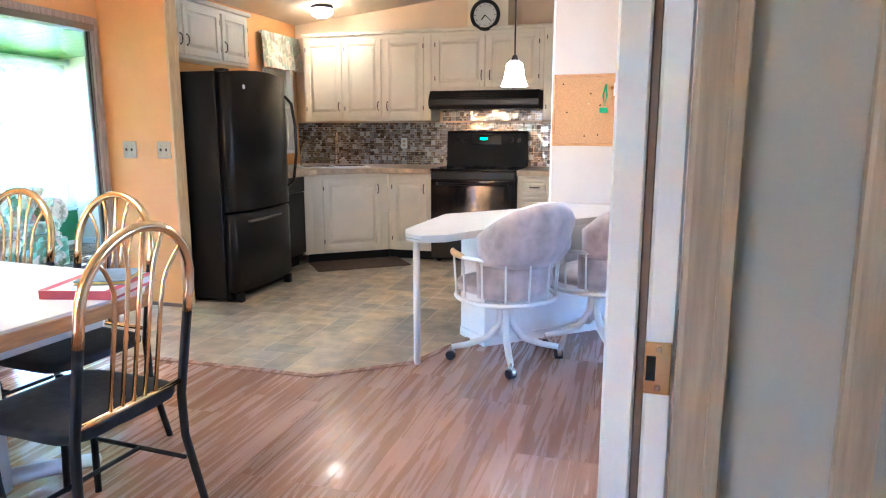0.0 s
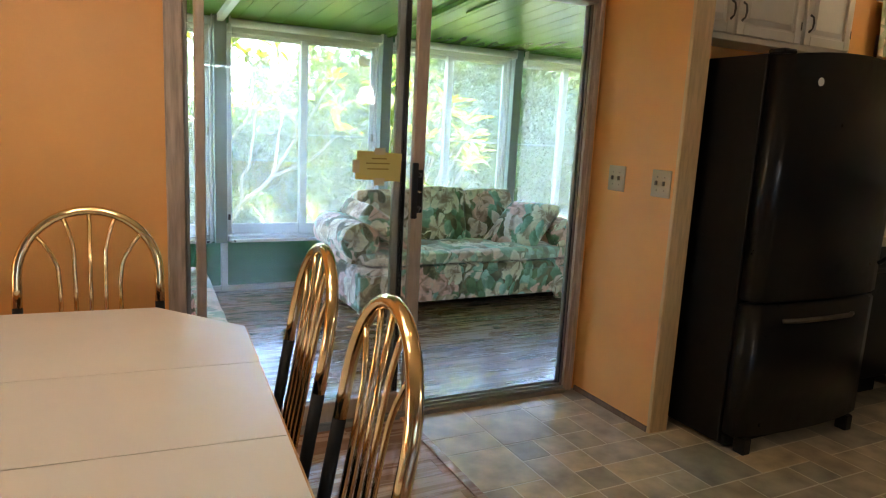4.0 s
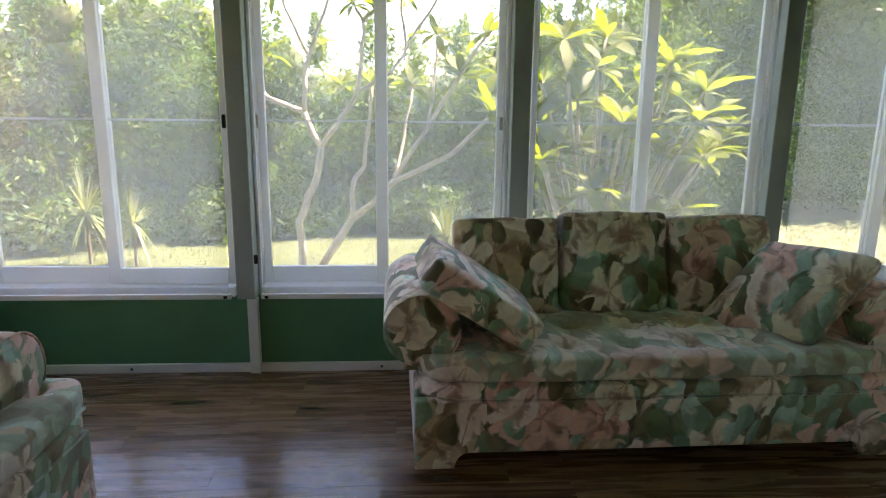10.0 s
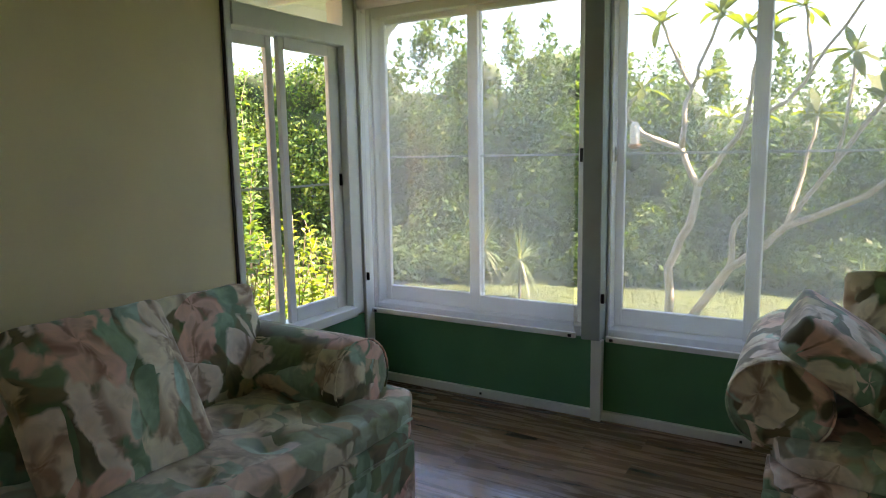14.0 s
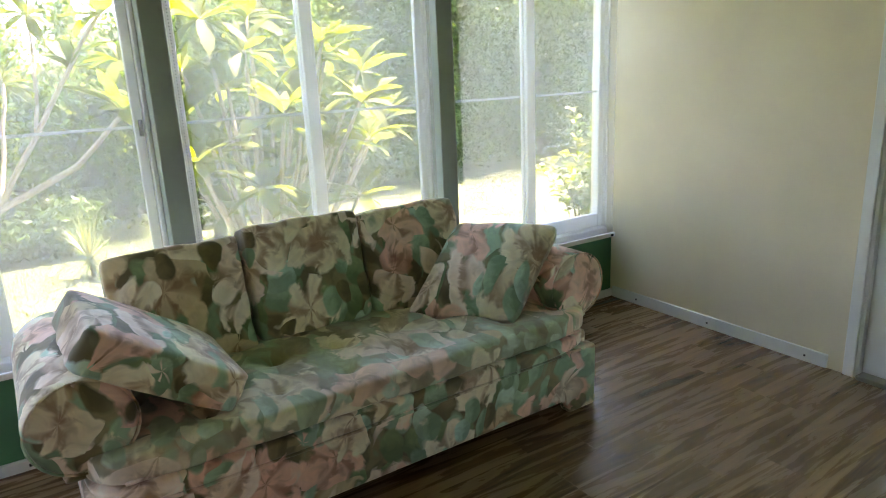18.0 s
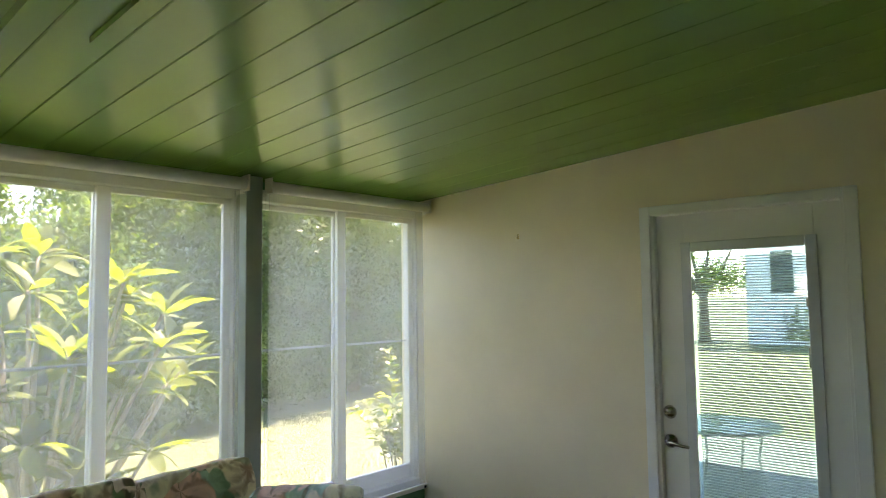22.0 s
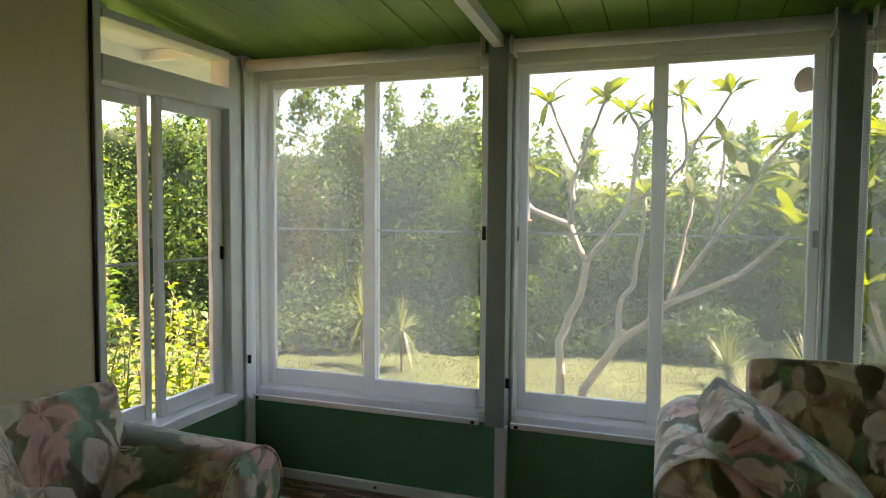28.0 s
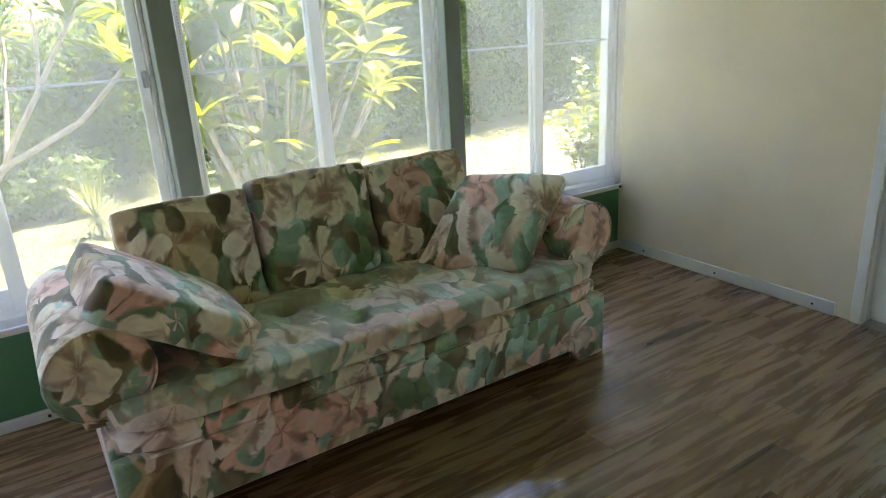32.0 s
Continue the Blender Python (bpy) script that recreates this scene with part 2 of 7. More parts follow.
def floral(name, faded=0.0):
    """Upholstery print: big soft blooms in cream and pink over sage, teal and taupe leaves."""
    m = bpy.data.materials.new(name)
    m.use_nodes = True
    nt = m.node_tree
    n, l = nt.nodes, nt.links
    b = n["Principled BSDF"]
    b.inputs["Roughness"].default_value = 0.8
    b.inputs["Sheen Weight"].default_value = 0.45
    tc = n.new("ShaderNodeTexCoord")

    def warped(scale, amount, detail=1.5):
        w = n.new("ShaderNodeTexNoise")
        w.inputs["Scale"].default_value, w.inputs["Detail"].default_value = scale, detail
        l.new(tc.outputs["Object"], w.inputs["Vector"])
        add = n.new("ShaderNodeVectorMath")
        add.operation = "MULTIPLY_ADD"
        add.inputs[1].default_value = (amount, amount, amount)
        l.new(w.outputs["Color"], add.inputs[0])
        l.new(tc.outputs["Object"], add.inputs[2])
        return add.outputs[0]

    def ramp(src, stops, mode="EASE"):
        r = n.new("ShaderNodeValToRGB")
        r.color_ramp.interpolation = mode
        while len(r.color_ramp.elements) < len(stops):
            r.color_ramp.elements.new(0.5)
        for e, (p, c) in zip(r.color_ramp.elements, stops):
            e.position, e.color = p, (*c, 1)
        l.new(src, r.inputs["Fac"])
        return r.outputs["Color"]

    def cells(vec, scale):
        v = n.new("ShaderNodeTexVoronoi")
        v.inputs["Scale"].default_value = scale
        l.new(vec, v.inputs["Vector"])
        sep = n.new("ShaderNodeSeparateColor")
        l.new(v.outputs["Color"], sep.inputs[0])
        return v, sep

    def mixed(fac, a, c):
        x = n.new("ShaderNodeMix")
        x.data_type = "RGBA"
        l.new(fac, x.inputs["Factor"])
        l.new(a, x.inputs["A"])
        l.new(c, x.inputs["B"])
        return x.outputs["Result"]

    def level(src, lo, hi, a=0.0, c=1.0):
        r = n.new("ShaderNodeMapRange")
        for nm, v in (("From Min", lo), ("From Max", hi), ("To Min", a), ("To Max", c)):
            r.inputs[nm].default_value = v
        l.new(src, r.inputs["Value"])
        return r.outputs[0]

    def product(a, c):
        x = n.new("ShaderNodeMath")
        x.operation = "MULTIPLY"
        l.new(a, x.inputs[0])
        l.new(c, x.inputs[1])
        return x.outputs[0]

    def noise_tex(vec, scale, detail, distortion=0.0):
        x = n.new("ShaderNodeTexNoise")
        x.inputs["Scale"].default_value, x.inputs["Detail"].default_value, x.inputs["Distortion"].default_value = scale, detail, distortion
        l.new(vec, x.inputs["Vector"])
        return x.outputs["Fac"]

    curl = warped(3.6, 0.16, 2.0)
    streak = noise_tex(curl, 18.0, 2.0, 1.0)
    fray = noise_tex(tc.outputs["Object"], 10.0, 1.5, 0.6)

    def calc(op, a, c=None):
        x = n.new("ShaderNodeMath")
        x.operation = op
        for k, v in enumerate((a, c)):
            if v is None:
                continue
            if isinstance(v, (int, float)):
                x.inputs[k].default_value = v
            else:
                l.new(v, x.inputs[k])
        return x.outputs[0]

    def tinted(src, k):
        x = n.new("ShaderNodeVectorMath")
        x.operation = "MULTIPLY"
        x.inputs[1].default_value = k
        l.new(src, x.inputs[0])
        return x.outputs[0]

    def patches(turn, stretch, shift):
        """Scattered spots: distance, random values and the place within each spot."""
        mp = n.new("ShaderNodeMapping")
        mp.inputs["Location"].default_value = (shift, shift * 0.7, -shift)
        mp.inputs["Rotation"].default_value = turn
        mp.inputs["Scale"].default_value = stretch
        l.new(curl, mp.inputs[0])
        v, s_ = cells(mp.outputs[0], 1.0)
        v.inputs["Randomness"].default_value = 0.9
        loc = n.new("ShaderNodeVectorMath")
        loc.operation = "SUBTRACT"
        l.new(mp.outputs[0], loc.inputs[0])
        l.new(v.outputs["Position"], loc.inputs[1])
        xyz = n.new("ShaderNodeSeparateXYZ")
        l.new(loc.outputs[0], xyz.inputs[0])
        return v, s_, xyz

    def leaves(turn, stretch, shift, reach, keep, stops, under, ragged):
        """Broad brushed leaves with a midrib, darker on one side and pale along the other rim."""
        v, s_, xyz = patches(turn, stretch, shift)
        far = calc("ADD", v.outputs["Distance"], calc("MULTIPLY", fray, ragged))
        body = ramp(s_.outputs[0], stops, "CONSTANT")
        side = calc("ADD", calc("ADD", xyz.outputs[0], calc("MULTIPLY", xyz.outputs[2], 0.7)), calc("MULTIPLY", calc("SUBTRACT", streak, 0.5), 0.5))
        two = mixed(level(side, -0.12, 0.14), tinted(body, (0.58, 0.62, 0.56)), body)
        two = mixed(level(side, 0.22, 0.55, 0.0, 0.7), two, tinted(body, (1.35, 1.28, 1.38)))
        edge_ = reach + ragged * 0.5
        mask = product(level(far, edge_, edge_ - 0.07), level(s_.outputs[2], keep, keep + 0.01))
        return mixed(mask, under, two)

    def blooms(turn, stretch, shift, reach, keep, stops, under, ragged, petals):
        """Open blooms: brushed petals round a dark heart, creased where they meet, with a pale rim."""
        v, s_, xyz = patches(turn, stretch, shift)
        x = calc("ADD", xyz.outputs[0], calc("MULTIPLY", xyz.outputs[1], 0.55))
        z = calc("ADD", xyz.outputs[2], calc("MULTIPLY", xyz.outputs[1], -0.55))
        brush = calc("SUBTRACT", streak, 0.5)
        ang = calc("ADD", calc("MULTIPLY", calc("ARCTAN2", z, x), 1.0 / math.tau), s_.outputs[1])
        turned_ = calc("ADD", ang, calc("ADD", calc("MULTIPLY", brush, 0.10), calc("MULTIPLY", v.outputs["Distance"], 0.22)))
        fan = calc("COSINE", calc("MULTIPLY", turned_, math.tau * petals))
        far = calc("ADD", calc("SUBTRACT", v.outputs["Distance"], calc("MULTIPLY", fan, 0.085)), calc("MULTIPLY", fray, ragged))
        edge_ = reach + ragged * 0.5
        body = ramp(s_.outputs[0], stops, "CONSTANT")
        shaded = mixed(level(calc("ADD", fan, calc("MULTIPLY", brush, 2.2)), -1.1, 0.1), tinted(body, (0.55, 0.43, 0.36)), body)
        shaded = mixed(level(calc("ADD", far, calc("MULTIPLY", brush, 0.35)), edge_ - 0.30, edge_ - 0.50, 0.0, 0.9), shaded, tinted(body, (0.42, 0.26, 0.20)))
        rim = product(level(far, edge_ - 0.24, edge_ - 0.10), level(fan, -0.4, 0.5, 0.0, 0.85))
        shaded = mixed(rim, shaded, tinted(body, (1.12, 1.22, 1.3)))
        mask = product(level(far, edge_, edge_ - 0.06), level(s_.outputs[2], keep, keep + 0.01))
        return mixed(mask, under, shaded)

    col = ramp(noise_tex(curl, 5.0, 2.0, 1.2), [(0.40, (0.13, 0.105, 0.05)), (0.52, (0.26, 0.22, 0.12)), (0.62, (0.22, 0.31, 0.19))])
    sage, mint, olive, moss = (0.33, 0.50, 0.35), (0.48, 0.68, 0.57), (0.19, 0.145, 0.065), (0.20, 0.29, 0.14)
    cream, peach, shell, tan = (0.86, 0.74, 0.58), (0.86, 0.53, 0.43), (0.90, 0.72, 0.62), (0.62, 0.47, 0.29)
    col = leaves((0.3, 0.5, 0.4), (8.0, 3.0, 6.0), 0.0, 0.58, 0.16, [(0.0, sage), (0.3, olive), (0.5, moss), (0.78, mint)], col, 0.30)
    col = leaves((1.2, 0.2, 1.5), (8.6, 2.8, 6.2), 3.1, 0.52, 0.42, [(0.0, mint), (0.3, moss), (0.6, sage), (0.8, olive)], col, 0.28)
    col = blooms((0.8, 1.1, 0.9), (3.5, 2.9, 3.3), 7.7, 0.58, 0.10, [(0.0, peach), (0.3, cream), (0.55, tan), (0.72, shell)], col, 0.34, 5.0)
    col = leaves((0.1, 0.7, 2.3), (10.0, 3.6, 7.0), 5.3, 0.46, 0.50, [(0.0, sage), (0.4, mint), (0.7, olive)], col, 0.25)
    col = blooms((1.6, 0.4, 0.2), (4.4, 3.5, 4.0), 11.9, 0.46, 0.34, [(0.0, shell), (0.3, peach), (0.65, cream), (0.9, tan)], col, 0.34, 4.0)
    shade = level(streak, 0.3, 0.7, 0.86, 1.10)
    if faded:
        worn = n.new("ShaderNodeMix")
        worn.data_type = "RGBA"
        worn.inputs["Factor"].default_value = faded
        worn.inputs["B"].default_value = (0.66, 0.61, 0.47, 1)
        l.new(col, worn.inputs["A"])
        col = worn.outputs["Result"]
    sc = n.new("ShaderNodeVectorMath")
    sc.operation = "SCALE"
    l.new(col, sc.inputs[0])
    l.new(shade, sc.inputs["Scale"])
    l.new(sc.outputs[0], b.inputs["Base Color"])
    wv = n.new("ShaderNodeTexNoise")
    wv.inputs["Scale"].default_value, wv.inputs["Detail"].default_value = 14.0, 8.0
    l.new(tc.outputs["Object"], wv.inputs["Vector"])
    bp = n.new("ShaderNodeBump")
    bp.inputs["Strength"].default_value, bp.inputs["Distance"].default_value = 0.3, 0.01
    l.new(wv.outputs["Fac"], bp.inputs["Height"])
    l.new(bp.outputs[0], b.inputs["Normal"])
    return m


def plank_wood(name, dark, light, rough, coat=0.0, spread=(1.6, 22, 22)):
    """Printed wood boards: streaks along the board, every board a little different."""
    m = bpy.data.materials.new(name)
    m.use_nodes = True
    nt = m.node_tree
    n, l = nt.nodes, nt.links
    b = n["Principled BSDF"]
    b.inputs["Coat Weight"].default_value = coat
    tc, oi = n.new("ShaderNodeTexCoord"), n.new("ShaderNodeObjectInfo")
    off = n.new("ShaderNodeVectorMath")
    off.operation = "MULTIPLY_ADD"
    off.inputs[1].default_value = (31, 17, 5)
    cb = n.new("ShaderNodeCombineXYZ")
    for k in range(3):
        l.new(oi.outputs["Random"], cb.inputs[k])
    l.new(cb.outputs[0], off.inputs[0])
    l.new(tc.outputs["Object"], off.inputs[2])
    mp = n.new("ShaderNodeMapping")
    mp.inputs["Scale"].default_value = spread
    l.new(off.outputs[0], mp.inputs[0])
    a = n.new("ShaderNodeTexNoise")
    a.inputs["Scale"].default_value, a.inputs["Detail"].default_value, a.inputs["Roughness"].default_value, a.inputs["Distortion"].default_value = 1.0, 7.0, 0.62, 0.8
    l.new(mp.outputs[0], a.inputs["Vector"])
    r = n.new("ShaderNodeValToRGB")
    d, h = Vector(dark), Vector(light)
    r.color_ramp.elements[0].position, r.color_ramp.elements[0].color = 0.28, (*d, 1)
    r.color_ramp.elements[1].position, r.color_ramp.elements[1].color = 0.74, (*h, 1)
    e = r.color_ramp.elements.new(0.5)
    e.color = (*(d * 0.5 + h * 0.5), 1)
    l.new(a.outputs["Fac"], r.inputs["Fac"])
    hs = n.new("ShaderNodeHueSaturation")
    mr = n.new("ShaderNodeMapRange")
    mr.inputs["To Min"].default_value, mr.inputs["To Max"].default_value = 0.8, 1.18
    l.new(oi.outputs["Random"], mr.inputs["Value"])
    l.new(mr.outputs[0], hs.inputs["Value"])
    l.new(r.outputs["Color"], hs.inputs["Color"])
    l.new(hs.outputs[0], b.inputs["Base Color"])
    rr = n.new("ShaderNodeMapRange")
    rr.inputs["To Min"].default_value, rr.inputs["To Max"].default_value = rough * 0.8, rough * 1.3
    l.new(a.outputs["Fac"], rr.inputs["Value"])
    l.new(rr.outputs[0], b.inputs["Roughness"])
    bp = n.new("ShaderNodeBump")
    bp.inputs["Strength"].default_value, bp.inputs["Distance"].default_value = 0.12, 0.002
    l.new(a.outputs["Fac"], bp.inputs["Height"])
    l.new(bp.outputs[0], b.inputs["Normal"])
    return m


def per_piece(name, colors, rough, by_island=False, scale=14.0, amount=0.35, metal=0.0, coat=0.0):
    """Tiles or chips: every piece takes one of the colours, with mottling of its own."""
    m = bpy.data.materials.new(name)
    m.use_nodes = True
    nt = m.node_tree
    n, l = nt.nodes, nt.links
    b = n["Principled BSDF"]
    b.inputs["Roughness"].default_value, b.inputs["Metallic"].default_value, b.inputs["Coat Weight"].default_value = rough, metal, coat
    src = n.new("ShaderNodeNewGeometry").outputs["Random Per Island"] if by_island else n.new("ShaderNodeObjectInfo").outputs["Random"]
    r = n.new("ShaderNodeValToRGB")
    r.color_ramp.interpolation = "CONSTANT"
    while len(r.color_ramp.elements) < len(colors):
        r.color_ramp.elements.new(0.5)
    for i, (e, c) in enumerate(zip(r.color_ramp.elements, colors)):
        e.position, e.color = i / len(colors), (*c, 1)
    l.new(src, r.inputs["Fac"])
    tc, a, mr, sc = n.new("ShaderNodeTexCoord"), n.new("ShaderNodeTexNoise"), n.new("ShaderNodeMapRange"), n.new("ShaderNodeVectorMath")
    a.inputs["Scale"].default_value, a.inputs["Detail"].default_value = scale, 6.0
    l.new(tc.outputs["Object"], a.inputs["Vector"])
    mr.inputs["From Min"].default_value, mr.inputs["From Max"].default_value = 0.25, 0.75
    mr.inputs["To Min"].default_value, mr.inputs["To Max"].default_value = 1 - amount, 1 + amount
    l.new(a.outputs["Fac"], mr.inputs["Value"])
    sc.operation = "SCALE"
    l.new(r.outputs["Color"], sc.inputs[0])
    l.new(mr.outputs[0], sc.inputs["Scale"])
    l.new(sc.outputs[0], b.inputs["Base Color"])
    return m


def leaf_mat(name, colors, trans=0.45, rough=0.4):
    """Leaves: each one a little different, and light shines through the blade."""
    m = per_piece(name, colors, rough, by_island=True, scale=6, amount=0.25)
    nt = m.node_tree
    n, l = nt.nodes, nt.links
    b = n["Principled BSDF"]
    b.inputs["Specular IOR Level"].default_value = 0.22
    t, mx = n.new("ShaderNodeBsdfTranslucent"), n.new("ShaderNodeMixShader")
    col = b.inputs["Base Color"].links[0].from_socket
    br = n.new("ShaderNodeVectorMath")
    br.operation = "MULTIPLY"
    br.inputs[1].default_value = (1.55, 1.55, 0.55)
    l.new(col, br.inputs[0])
    l.new(br.outputs[0], t.inputs[0])
    mx.inputs[0].default_value = trans
    l.new(b.outputs[0], mx.inputs[1])
    l.new(t.outputs[0], mx.inputs[2])
    l.new(mx.outputs[0], n["Material Output"].inputs["Surface"])
    return m


WALL_PEACH = mat("peach_paint", (0.72, 0.355, 0.105), 0.5, scale=3, amount=0.05, bump=0.15, bump_scale=120)
WALL_TAN = mat("pale_tan_panel", (0.52, 0.455, 0.395), 0.5, scale=3, amount=0.05, bump=0.12, bump_scale=120, spread=(1, 1, 0.2))
WALL_CREAM = mat("cream_panel", (0.78, 0.69, 0.51), 0.45, scale=2.5, amount=0.05, bump=0.12, bump_scale=90)
WALL_BEIGE = mat("beige_panel", (0.78, 0.66, 0.42), 0.45, scale=2.5, amount=0.05, bump=0.12, bump_scale=90)
WALL_KITCHEN = mat("warm_kitchen_paint", (0.72, 0.55, 0.36), 0.5, scale=3, amount=0.05, bump=0.12, bump_scale=120)
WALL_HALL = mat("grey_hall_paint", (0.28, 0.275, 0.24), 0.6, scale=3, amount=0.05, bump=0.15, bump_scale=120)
SIDING = mat("painted_siding", (0.60, 0.64, 0.55), 0.5, scale=6, amount=0.06, bump=0.5, bump_scale=14, spread=(1, 1, 5))
WHITE = mat("white_enamel", (0.76, 0.77, 0.74), 0.4, scale=4, amount=0.05, bump=0.08, bump_scale=90)
WHITE_ALU = mat("white_aluminium", (0.76, 0.78, 0.76), 0.35, scale=6, amount=0.05)
VINYL_WHITE = mat("white_vinyl_tube", (0.70, 0.69, 0.64), 0.45, scale=8, amount=0.06)
POST_GREY = mat("grey_post_paint", (0.30, 0.35, 0.32), 0.45, scale=6, amount=0.08)
POST_PALE = mat("grey_white_plastic", (0.56, 0.60, 0.60), 0.4, scale=6, amount=0.06)
GREEN = mat("green_paint", (0.068, 0.24, 0.115), 0.42, scale=4, amount=0.08, bump=0.2, bump_scale=50)
CEIL_GREEN = mat("green_ceiling_enamel", (0.15, 0.29, 0.055), 0.2, scale=3, amount=0.08, bump=0.12, bump_scale=9, spread=(1, 0.25, 1))
CEIL_WHITE = mat("ceiling_paint", (0.62, 0.50, 0.35), 0.7, scale=4, amount=0.05, bump=0.3, bump_scale=150)
CABINET = mat("antique_white_cabinet", (0.76, 0.69, 0.55), 0.4, scale=5, amount=0.04, bump=0.04, bump_scale=60)
BLACK = mat("black_enamel", (0.006, 0.006, 0.0065), 0.3, scale=6, amount=0.1, bump=0.08, bump_scale=260, spec=0.3)
BLACK_SIDE = mat("black_textured_side", (0.005, 0.005, 0.0055), 0.55, scale=6, amount=0.1, bump=0.1, bump_scale=300, spec=0.25)
BLACK_GLASS = mat("black_glass", (0.006, 0.006, 0.007), 0.06, scale=4, amount=0.1)
DARK = mat("black_plastic", (0.008, 0.008, 0.008), 0.42, amount=0.1, spec=0.25)
DARK_METAL = mat("dark_bronze", (0.035, 0.022, 0.016), 0.4, 0.3, amount=0.1)
STONE_TOP = per_piece("tan_counter_tile", [(0.55, 0.42, 0.28), (0.60, 0.46, 0.31), (0.52, 0.40, 0.28), (0.63, 0.50, 0.35)], 0.3, scale=20, amount=0.2)
LAMINATE = mat("white_laminate", (0.62, 0.60, 0.57), 0.32, scale=5, amount=0.03, bump=0.03, bump_scale=200)
OAK = mat("oak_edge", (0.45, 0.22, 0.07), 0.38, scale=10, amount=0.25, spread=(1, 1, 8), bump=0.1, bump_scale=30)
CORK = mat("cork", (0.46, 0.25, 0.105), 0.85, scale=120, amount=0.13, bump=0.3, bump_scale=200)
PINE = mat("pine_trim", (0.62, 0.42, 0.20), 0.45, scale=8, amount=0.15, spread=(8, 8, 1))
BRASS = mat("polished_brass", (0.86, 0.66, 0.36), 0.13, 1.0, amount=0.06)
CHROME = mat("chrome", (0.75, 0.75, 0.75), 0.1, 1.0, amount=0.03)
NICKEL = mat("satin_nickel", (0.50, 0.46, 0.40), 0.25, 1.0, amount=0.05)
PEWTER = mat("antique_pewter", (0.16, 0.14, 0.11), 0.4, 0.8, amount=0.1)
ALU = mat("mill_aluminium", (0.27, 0.255, 0.215), 0.42, 0.6, amount=0.1, scale=20, spread=(6, 6, 1))
ALU_WARM = mat("anodised_tan_frame", (0.40, 0.30, 0.22), 0.42, 0.35, amount=0.12, scale=12, spread=(6, 6, 1))
CASING = mat("greyed_brown_casing", (0.36, 0.275, 0.21), 0.5, amount=0.25, scale=7, spread=(10, 10, 1), bump=0.15, bump_scale=20)
TRIM_WOOD = mat("brown_casing", (0.14, 0.088, 0.058), 0.45, amount=0.25, scale=7, spread=(10, 10, 1), bump=0.15, bump_scale=20)
GREY_WOOD = mat("greywashed_casing", (0.25, 0.205, 0.14), 0.45, amount=0.2, scale=7, spread=(12, 12, 1), bump=0.15, bump_scale=20)
FLORAL = floral("floral_upholstery")
BUTTON = mat("covered_button", (0.20, 0.17, 0.10), 0.8, amount=0.2)
FLORAL_WORN = floral("worn_floral_seat", 0.3)
VELVET = mat("mauve_grey_velour", (0.44, 0.375, 0.36), 0.8, scale=9, amount=0.28, sheen=0.6, bump=0.6, bump_scale=14, spread=(1.2, 1.2, 0.9))
BLACK_CLOTH = mat("black_velvet", (0.006, 0.006, 0.007), 0.9, scale=9, amount=0.3, sheen=0.04, bump=0.3, bump_scale=40)
PLANK_SUN = plank_wood("walnut_plank", (0.040, 0.019, 0.009), (0.42, 0.235, 0.115), 0.26, 0.3, (1.7, 18, 18))
PLANK_HOUSE = plank_wood("hickory_laminate", (0.27, 0.145, 0.092), (0.47, 0.285, 0.195), 0.26, 0.1, (1.1, 20, 20))
VINYL = per_piece("slate_look_vinyl", [(0.38, 0.32, 0.22), (0.48, 0.40, 0.27), (0.32, 0.29, 0.22), (0.43, 0.37, 0.27), (0.52, 0.42, 0.26), (0.40, 0.32, 0.21)], 0.34, scale=8, amount=0.42)
GROUT = mat("dark_joint", (0.12, 0.10, 0.07), 0.7, amount=0.15)
WOODF = mat("plain_laminate", (0.26, 0.13, 0.08), 0.3, scale=3, amount=0.3, spread=(1, 8, 1))
JOINT_LIGHT = mat("pale_joint", (0.66, 0.60, 0.47), 0.6, amount=0.12)
MOSAIC = per_piece("mosaic_tile", [(0.15, 0.115, 0.095), (0.30, 0.285, 0.275), (0.10, 0.08, 0.07), (0.44, 0.43, 0.43), (0.21, 0.175, 0.15), (0.62, 0.62, 0.61), (0.20, 0.19, 0.19), (0.27, 0.225, 0.19), (0.36, 0.36, 0.37)], 0.12, True, scale=30, amount=0.15, metal=0.25, coat=0.4)
CLEAR = glass("window_glass")
TINTED = glass("tinted_door_glass", (0.81, 0.885, 0.88))
SCREEN = screen_cloth("sun_screen_cloth", (0.80, 0.78, 0.71), 0.735)
SLAT = mat("blind_slat", (0.60, 0.64, 0.65), 0.45, amount=0.03)
FROST = glow("lit_frosted_glass", (1.0, 0.86, 0.68), 0.6)
FROST_BELL = glow("lit_bell_glass", (1.0, 0.86, 0.68), 1.3)
FROST_DIM = glow("lit_dome_glass", (1.0, 0.78, 0.50), 0.5)
PAPER_YELLOW = mat("yellow_card", (0.56, 0.47, 0.15), 0.8, amount=0.06)
TAPE = mat("masking_tape", (0.55, 0.46, 0.26), 0.6, amount=0.08)
INK = mat("faded_ink", (0.30, 0.22, 0.05), 0.8)
PAPER = mat("paper", (0.78, 0.76, 0.72), 0.8, amount=0.04)
RED = mat("red_card", (0.65, 0.08, 0.05), 0.7, amount=0.06)
PINK_RED = mat("crimson_binder", (0.42, 0.05, 0.08), 0.45, amount=0.12)
BLUE = mat("blue_grey_cover", (0.12, 0.20, 0.28), 0.35, amount=0.4, scale=18)
YELLOW = mat("yellow_cover_edge", (0.62, 0.46, 0.10), 0.5)
EMERALD = mat("green_plastic", (0.01, 0.28, 0.10), 0.35)
